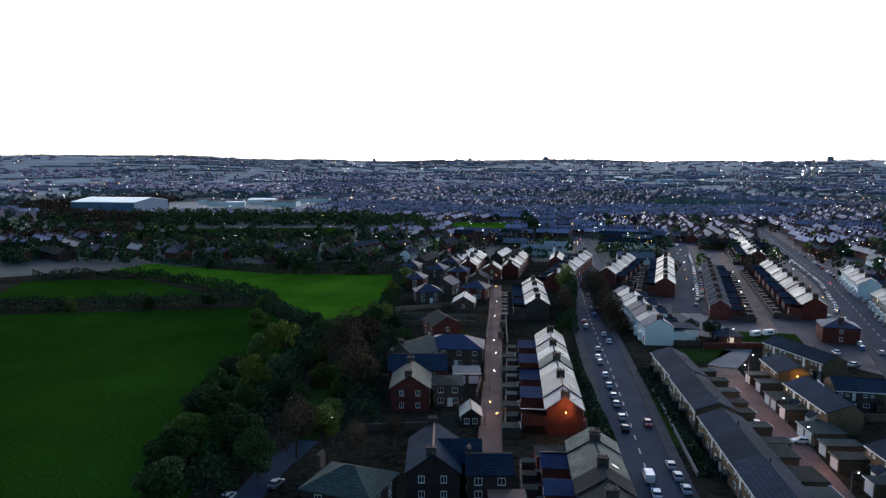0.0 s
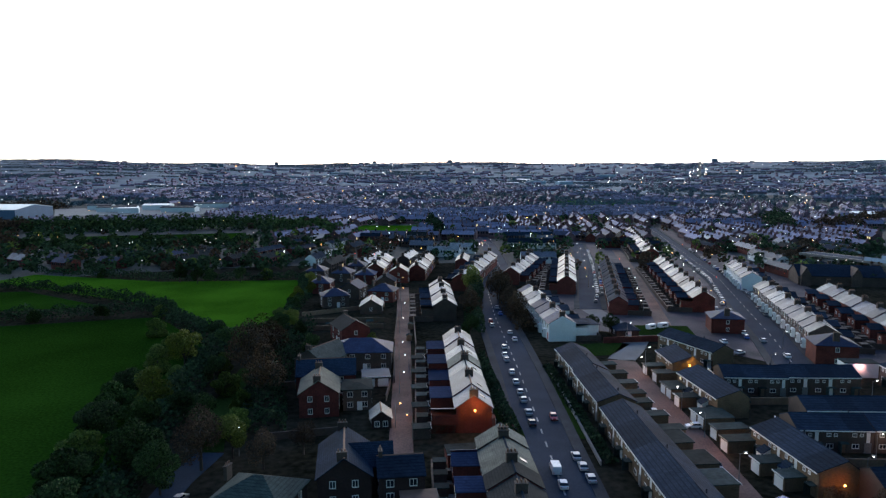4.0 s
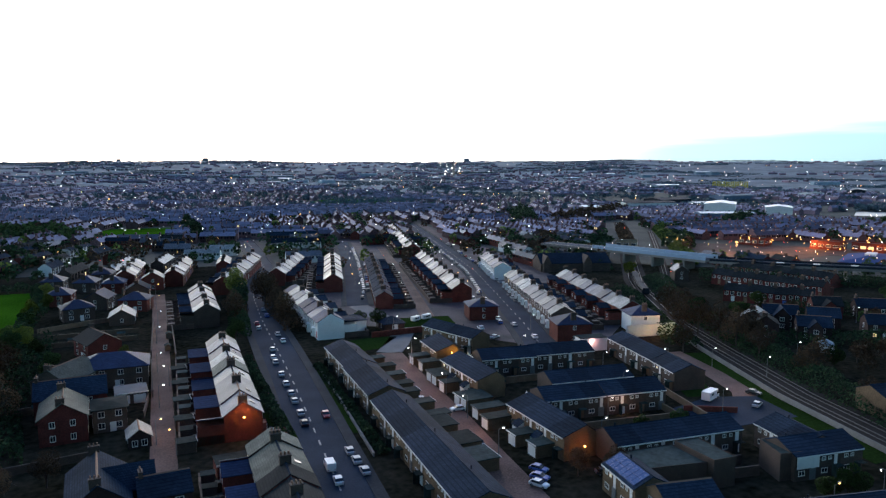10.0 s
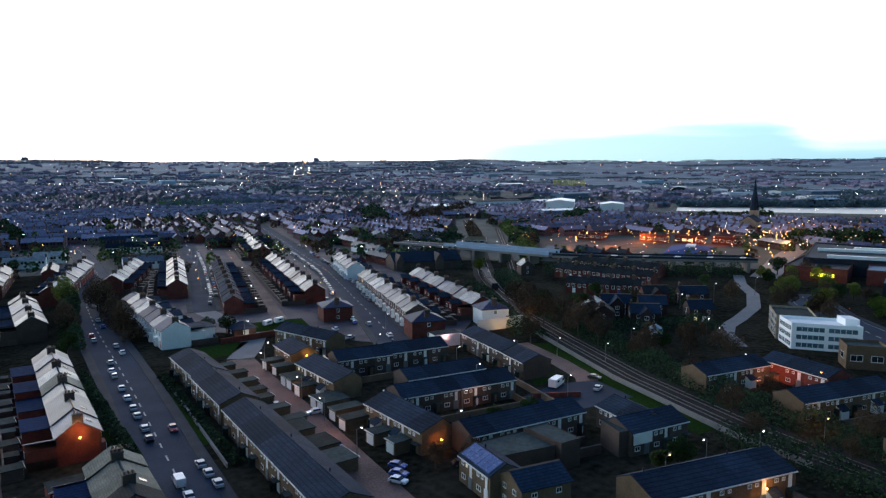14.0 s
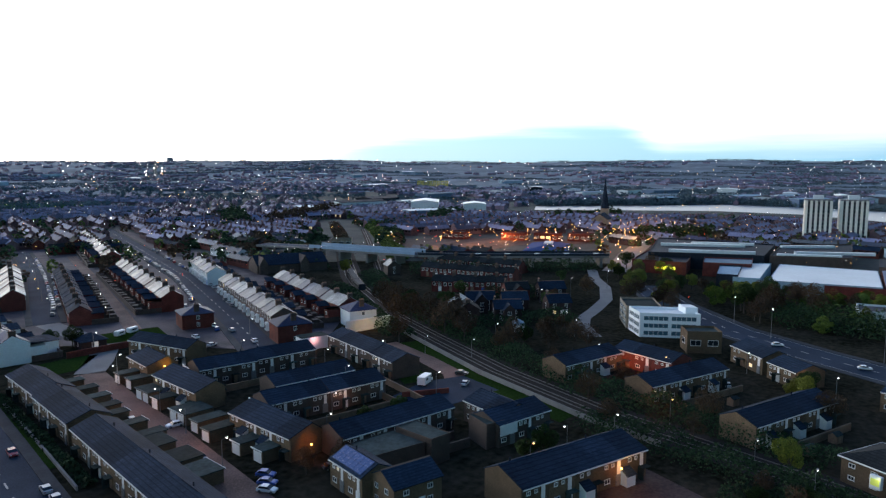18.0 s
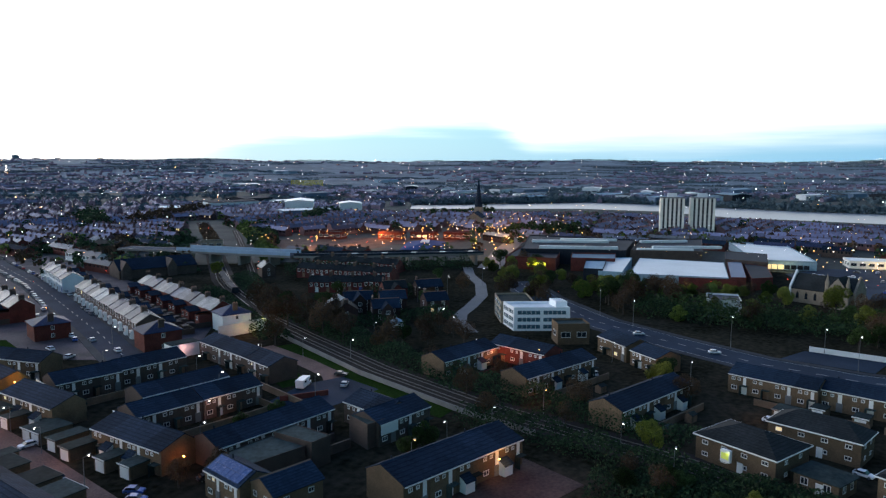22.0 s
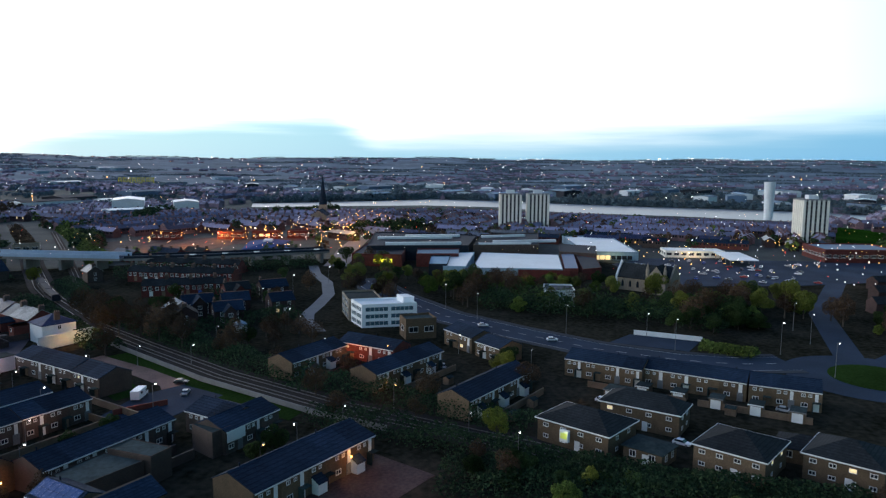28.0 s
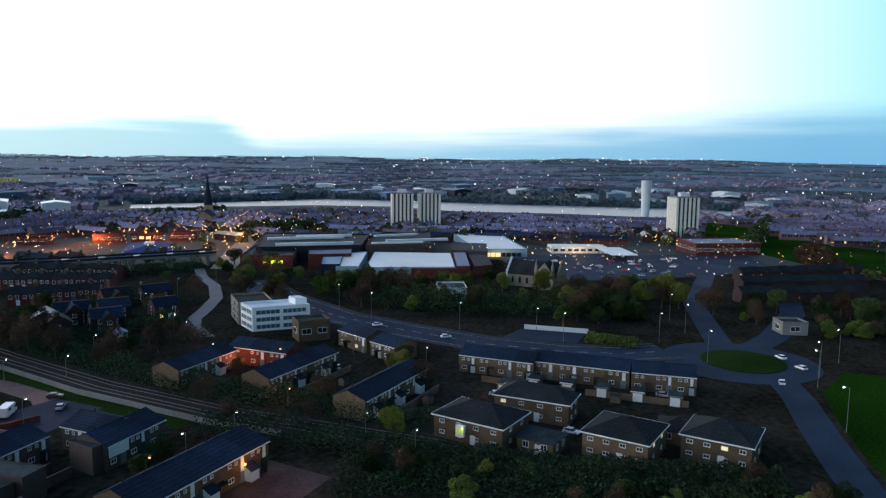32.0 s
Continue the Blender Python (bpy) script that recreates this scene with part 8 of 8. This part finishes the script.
garden_trees(325, 700, 900, "hedge", 301, 0.9)
garden_trees(325, 700, 700, "leaf_brown", 302, 0.9)
garden_trees(325, 700, 220, "leaf_olive", 303, 0.9)
garden_trees(330, 720, 520, "hedge", 305, 1.0, -40, -2)
garden_trees(700, 1400, 1500, "far_wood_haze", 304, 1.8)
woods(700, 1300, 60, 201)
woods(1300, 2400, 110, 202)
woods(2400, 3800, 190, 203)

# ---- lights of the town ----
def sparks(name, spots, material, label):
    bm = bmesh.new()
    for x, y, z, q in spots:
        v = [bm.verts.new((x + a * q, y + b * q, z + c * q)) for a, b, c in ((1, 0, 0), (-1, 0, 0), (0, 1, 0), (0, -1, 0), (0, 0, 1), (0, 0, -1))]
        for i, j, k in ((0, 2, 4), (2, 1, 4), (1, 3, 4), (3, 0, 4), (2, 0, 5), (1, 2, 5), (3, 1, 5), (0, 3, 5)):
            bm.faces.new((v[i], v[j], v[k]))
    single(name, bm, material, label, "street lights", "stuff")


white, orange, red, warm = [], [], [], []
for i in range(2700):
    az = RNG.uniform(-38, 115)
    rr = 340 * (10.5 ** (RNG.random() ** 1.25))
    x, y = rr * math.sin(radians(az)), rr * math.cos(radians(az))
    if any(inside(p, x, y) for p in (RIVER, KEEP_OFF[8])):
        continue
    if az < 2 and 340 < rr < 700 and RNG.random() < 0.6:
        continue
    q = max(0.12, rr * 0.00036) * RNG.choice((0.45, 0.55, 0.65, 0.8, 1.0, 1.3))
    u = RNG.random()
    (orange if u < (0.26 if rr < 900 else 0.12) else warm if u < 0.55 else white).append((x, y, land(x, y) + RNG.uniform(5, 9), q))
for i in range(70):
    k = RNG.random()
    x, y = 285 + 130 * k + RNG.uniform(-25, 25), 275 - 70 * k + RNG.uniform(-30, 30)
    orange.append((x, y, 7, RNG.uniform(0.13, 0.25)))
for i in range(240):
    x, y = RNG.uniform(285, 560), RNG.uniform(-110, 300)
    if not any(inside(p, x, y) for p in (RIVER, [(262, 30), (300, 150), (400, 170), (440, 60), (345, 20)])):
        (orange if i % 5 < 3 else white if i % 5 == 3 else warm).append((x, y, RNG.uniform(5, 8.5), RNG.uniform(0.11, 0.24)))
for i in range(36):
    x, y = RNG.uniform(300, 420), RNG.uniform(-105, 15)
    orange.append((x, y, RNG.uniform(5, 9), RNG.uniform(0.10, 0.18)))
for x, y, a in along([(300, 155), (345, 178), (420, 205), (530, 240)], 16):
    for off in (-5, 5):
        orange.append((x + RNG.uniform(-2, 2), y + off, 8, RNG.uniform(0.16, 0.30)))
for i in range(260):
    az, rr = RNG.gauss(92, 8), RNG.uniform(3000, 3750)
    x, y = rr * math.sin(radians(az)), rr * math.cos(radians(az))
    white.append((x, y, land(x, y) + RNG.uniform(4, 10), rr * 0.00020 * RNG.uniform(0.5, 1.3)))
for i in range(50):
    x, y = RNG.uniform(295, 375), RNG.uniform(-95, 10)
    (red if i % 3 == 0 else white).append((x, y, RNG.uniform(1, 5), RNG.uniform(0.08, 0.16)))
for i in range(110):
    az, rr = RNG.uniform(-5, 112), RNG.uniform(240, 700)
    x, y = rr * math.sin(radians(az)), rr * math.cos(radians(az))
    if not inside(RIVER, x, y):
        red.append((x, y, RNG.uniform(1, 6), rr * 0.0004))
sparks("town_lights_red", red, "lamp_red", "red signal and tail lights scattered over the town")
sparks("town_lights_white", white, "lamp_white", "white street lights and windows scattered over the town")
sparks("town_lights_warm", warm, "lamp_warm", "pale pinkish street lights and windows scattered over the town")
sparks("town_lights_orange", orange, "lamp_orange", "orange sodium street lights scattered over the town")

# ---- street lamps and the pools of light that they throw ----
for x, y, a, c, h in ((-18.6, 117.0, 90, "lamp_white", 5.5), (10.6, 120, 180, "lamp_orange", 5.5), (8.0, 126, 0, "lamp_orange", 5.5), (10.2, 146, 0, "lamp_white", 5.5), (13.4, 160, 180, "lamp_white", 5.5), (12.0, 172, 0, "lamp_white", 5.5), (14.2, 200, 0, "lamp_white", 5.5), (16.4, 222, 0, "lamp_white", 5.5), (18.2, 250, 0, "lamp_orange", 5.5), (20, 274, 0, "lamp_orange", 5.5),
                      (61.7, 113.5, 180, "lamp_white", 5.5), (66.5, 150, 180, "lamp_white", 5.5), (58, 96, 0, "lamp_white", 5.5), (70, 158, 0, "lamp_white", 5.5), (64.5, 128, 180, "lamp_white", 5.5), (76, 184, 0, "lamp_white", 5.5), (84, 100, 0, "lamp_white", 5.5), (76, 92, 0, "lamp_white", 5.5), (107, 94, 0, "lamp_white", 5.5), (98, 112, 0, "lamp_white", 5.5), (120, 122, 180, "lamp_white", 5.5), (129, 117, 0, "lamp_white", 5.5), (134, 106, 0, "lamp_white", 5.5), (104, 126, 0, "lamp_white", 5.5), (96, 148, 0, "lamp_white", 5.5), (112, 168, 0, "lamp_white", 5.5),
                      (99, 58, 180, "lamp_white", 5.5), (88, 58, 0, "lamp_orange", 5.5), (108, 54, 0, "lamp_white", 5.5), (106, 22, 0, "lamp_white", 5.5), (112, 32, 0, "lamp_white", 5.5), (140, 30, 0, "lamp_white", 5.5), (150, 62, 90, "lamp_orange", 5.5), (150, 80, 0, "lamp_white", 5.5), (122, 50, 0, "lamp_orange", 5.5), (165, 50, 0, "lamp_white", 5.5), (157, 30, 0, "lamp_white", 5.5),
                      (195, 27.6, 200, "lamp_white", 10.0), (187, -1.6, 200, "lamp_white", 10.0), (192, -27, 200, "lamp_white", 10.0), (174, -36, 200, "lamp_white", 10.0), (159, -56, 100, "lamp_white", 10.0), (167, -59, 120, "lamp_white", 10.0), (181, -68, 120, "lamp_white", 10.0), (204, 56, 200, "lamp_white", 10.0), (216, 70, 200, "lamp_white", 10.0), (200, 6, 200, "lamp_white", 8.0), (132, -52, 80, "lamp_white", 10.0), (206, -36, 200, "lamp_white", 10.0), (222, -34, 200, "lamp_white", 10.0),
                      (178, 106, 0, "lamp_white", 5.5), (170, 98, 0, "lamp_white", 5.5), (152, 112, 0, "lamp_white", 5.5), (190, 118, 0, "lamp_white", 5.5), (205, 132, 0, "lamp_white", 5.5), (186, 140, 0, "lamp_white", 5.5), (210, 160, 0, "lamp_white", 5.5), (230, 176, 0, "lamp_white", 5.5), (222, 130, 0, "lamp_white", 8.0), (246, 128, 0, "lamp_white", 8.0)):
    lamp(x, y, a, c, h)
for pts, step in (([(118, 205), (150, 300), (185, 405)], 22), ([(86, 240), (112, 322), (134, 400)], 24), ([(94, 212), (124, 300)], 24), ([(127, 178), (163, 276)], 26), ([(52, 292), (66, 330)], 22), ([(-170, 350), (-30, 340)], 18), ([(-260, 365), (-180, 350)], 16)):
    for x, y, a in along(pts, step, 3):
        lamp(x + RNG.uniform(-1, 1), y, a + 90, RNG.choice(("lamp_white", "lamp_white", "lamp_orange")), 5.5)


def wall_light(x, y, z, ang, colour="lamp_orange", k=1.222):
    """A bulkhead lamp on a wall."""
    t = thing("wall_lamp", pose(x, y, z, 0, 0, ang), "small glowing lamp fixed high on a brick wall", "wall lamp", "wall lamps")
    bm = bmesh.new()
    box(bm, -0.16, 0.16, -0.10, 0.02, -0.1, 0.1)
    part("housing", bm, "metal_dark", t)
    bm = bmesh.new()
    bmesh.ops.create_uvsphere(bm, u_segments=8, v_segments=6, radius=0.2)
    bmesh.ops.translate(bm, verts=bm.verts, vec=(0, -0.22, -0.05))
    part("bulb", bm, colour, t)
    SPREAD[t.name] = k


OR, WH, RD = (1.0, 0.42, 0.10), (1.0, 0.9, 0.75), (1.0, 0.33, 0.16)
wall_light(21.2, 117.2, 5.2, 0, k=1.2424)
pool(21.2, 115.8, 5.2, 330, OR, k=1.2424)
wall_light(73.5, 143.0, 4.2, 0)
pool(73.5, 141.6, 4.0, 170, (1.0, 0.5, 0.05), k=1.222)
wall_light(145.6, 147.0, 3.2, -12, k=1.2)
pool(145.2, 145.6, 4.2, 600, (1.0, 0.62, 0.22))
pool(138, 144.5, 3.0, 500, (1.0, 0.5, 0.2))
wall_light(-0.8, 150.2, 4.6, 90, k=1.225)
pool(0.4, 150.2, 4.5, 260, OR, k=1.225)
wall_light(68.6, 87.2, 2.6, 0)
pool(67.5, 85.8, 2.4, 90, (1.0, 0.3, 0.06), k=1.222)
wall_light(91.5, 44.6, 3.4, -15)
pool(91.2, 43.2, 3.0, 200, OR, k=1.222)
pool(145.0, 70.5, 3.0, 620, RD, k=1.222)
pool(147.5, 61.5, 3.2, 500, (1.0, 0.3, 0.08), k=1.222)
wall_light(147.7, 61.5, 3.2, -103)
pool(125.5, 52.5, 2.6, 420, (1.0, 0.25, 0.06), k=1.222)
pool(8.6, 128, 5.0, 240, OR)
pool(9.5, 150, 5.0, 200, OR)
pool(12.0, 185, 5.0, 220, OR)
pool(60.5, 106, 3.9, 330, (1.0, 0.50, 0.30))
pool(62.0, 128, 3.9, 330, (1.0, 0.50, 0.30))
pool(66.0, 150, 3.9, 360, (1.0, 0.50, 0.30))
pool(120, 118, 5.2, 200, (1.0, 0.7, 0.5))
pool(112.6, 140.4, 2.6, 130, (1.0, 0.45, 0.45), k=1.21)
pool(92, 36, 5.0, 260, (1.0, 0.35, 0.2))
pool(103.5, 94.2, 2.2, 80, RD, k=1.222)
pool(110.4, 15.2, 3.4, 8, (0.8, 0.9, 0.2), k=1.215)
for px, py, pw, pc in ((78, 184, 420, (1.0, 0.6, 0.4)), (99, 232, 700, (1.0, 0.35, 0.2)), (113, 196, 500, (1.0, 0.3, 0.2)), (16.5, 222, 300, OR), (19, 262, 400, OR), (84, 118, 160, (1.0, 0.6, 0.35)), (101, 121, 160, (1.0, 0.5, 0.3)), (120, 100, 200, (1.0, 0.6, 0.45)), (182, 108, 90, (1.0, 0.5, 0.3)), (212, 150, 110, (1.0, 0.3, 0.2)), (160, 262, 500, (1.0, 0.5, 0.35)), (140, 14, 160, (1.0, 0.5, 0.3)), (137, 62, 260, (1.0, 0.42, 0.2)), (124, 40, 200, (1.0, 0.4, 0.2)), (158, 36, 240, (1.0, 0.5, 0.3)), (112, 168, 300, (1.0, 0.45, 0.3)), (88, 100, 160, (1.0, 0.5, 0.3)), (338, 168, 6000, (1.0, 0.4, 0.1)), (384, 184, 8000, (1.0, 0.4, 0.1)), (440, 204, 9000, (1.0, 0.4, 0.1))):
    pool(px, py, 3.4 if math.hypot(px, py) < 200 else 5.4, pw, pc)
pool(330, 258, 5, 11000, (1.0, 0.34, 0.07), 2.0)
pool(374, 226, 5, 11000, (1.0, 0.30, 0.06), 2.0)
pool(305, 272, 5, 9000, (1.0, 0.34, 0.08), 2.0)
pool(362, 262, 5, 9000, (1.0, 0.32, 0.07), 2.0)
pool(470, 214, 9, 9000, (1.0, 0.40, 0.10), 2.0)
pool(400, 198, 8, 7000, (1.0, 0.5, 0.10), 2.0)
pool(340, -30, 14, 3600, (0.8, 0.6, 0.9), 2.0)
pool(330, -80, 14, 3600, (0.9, 0.55, 0.6), 2.0)
pool(352, 28, 4, 900, (1.0, 0.85, 0.4), 1.0)
pool(378, -10, 4, 1500, (1.0, 0.66, 0.34), 1.0)
pool(289.5, 124, 5, 260, (0.9, 0.9, 0.1), 1.0)
pool(274, 44, 4, 350, (1.0, 0.5, 0.2), 0.5)
pool(268, 55, 4, 300, (1.0, 0.6, 0.3), 0.5)

# the patterns that were copied are taken away
for ob in [o for group_ in TREES.values() for o in group_] + list(CARS.values()) + list(FAR_CARS.values()) + [VAN, FAR_VAN] + list(LAMPS.values()):
    for o in (*ob.children_recursive, ob):
        bpy.data.objects.remove(o)

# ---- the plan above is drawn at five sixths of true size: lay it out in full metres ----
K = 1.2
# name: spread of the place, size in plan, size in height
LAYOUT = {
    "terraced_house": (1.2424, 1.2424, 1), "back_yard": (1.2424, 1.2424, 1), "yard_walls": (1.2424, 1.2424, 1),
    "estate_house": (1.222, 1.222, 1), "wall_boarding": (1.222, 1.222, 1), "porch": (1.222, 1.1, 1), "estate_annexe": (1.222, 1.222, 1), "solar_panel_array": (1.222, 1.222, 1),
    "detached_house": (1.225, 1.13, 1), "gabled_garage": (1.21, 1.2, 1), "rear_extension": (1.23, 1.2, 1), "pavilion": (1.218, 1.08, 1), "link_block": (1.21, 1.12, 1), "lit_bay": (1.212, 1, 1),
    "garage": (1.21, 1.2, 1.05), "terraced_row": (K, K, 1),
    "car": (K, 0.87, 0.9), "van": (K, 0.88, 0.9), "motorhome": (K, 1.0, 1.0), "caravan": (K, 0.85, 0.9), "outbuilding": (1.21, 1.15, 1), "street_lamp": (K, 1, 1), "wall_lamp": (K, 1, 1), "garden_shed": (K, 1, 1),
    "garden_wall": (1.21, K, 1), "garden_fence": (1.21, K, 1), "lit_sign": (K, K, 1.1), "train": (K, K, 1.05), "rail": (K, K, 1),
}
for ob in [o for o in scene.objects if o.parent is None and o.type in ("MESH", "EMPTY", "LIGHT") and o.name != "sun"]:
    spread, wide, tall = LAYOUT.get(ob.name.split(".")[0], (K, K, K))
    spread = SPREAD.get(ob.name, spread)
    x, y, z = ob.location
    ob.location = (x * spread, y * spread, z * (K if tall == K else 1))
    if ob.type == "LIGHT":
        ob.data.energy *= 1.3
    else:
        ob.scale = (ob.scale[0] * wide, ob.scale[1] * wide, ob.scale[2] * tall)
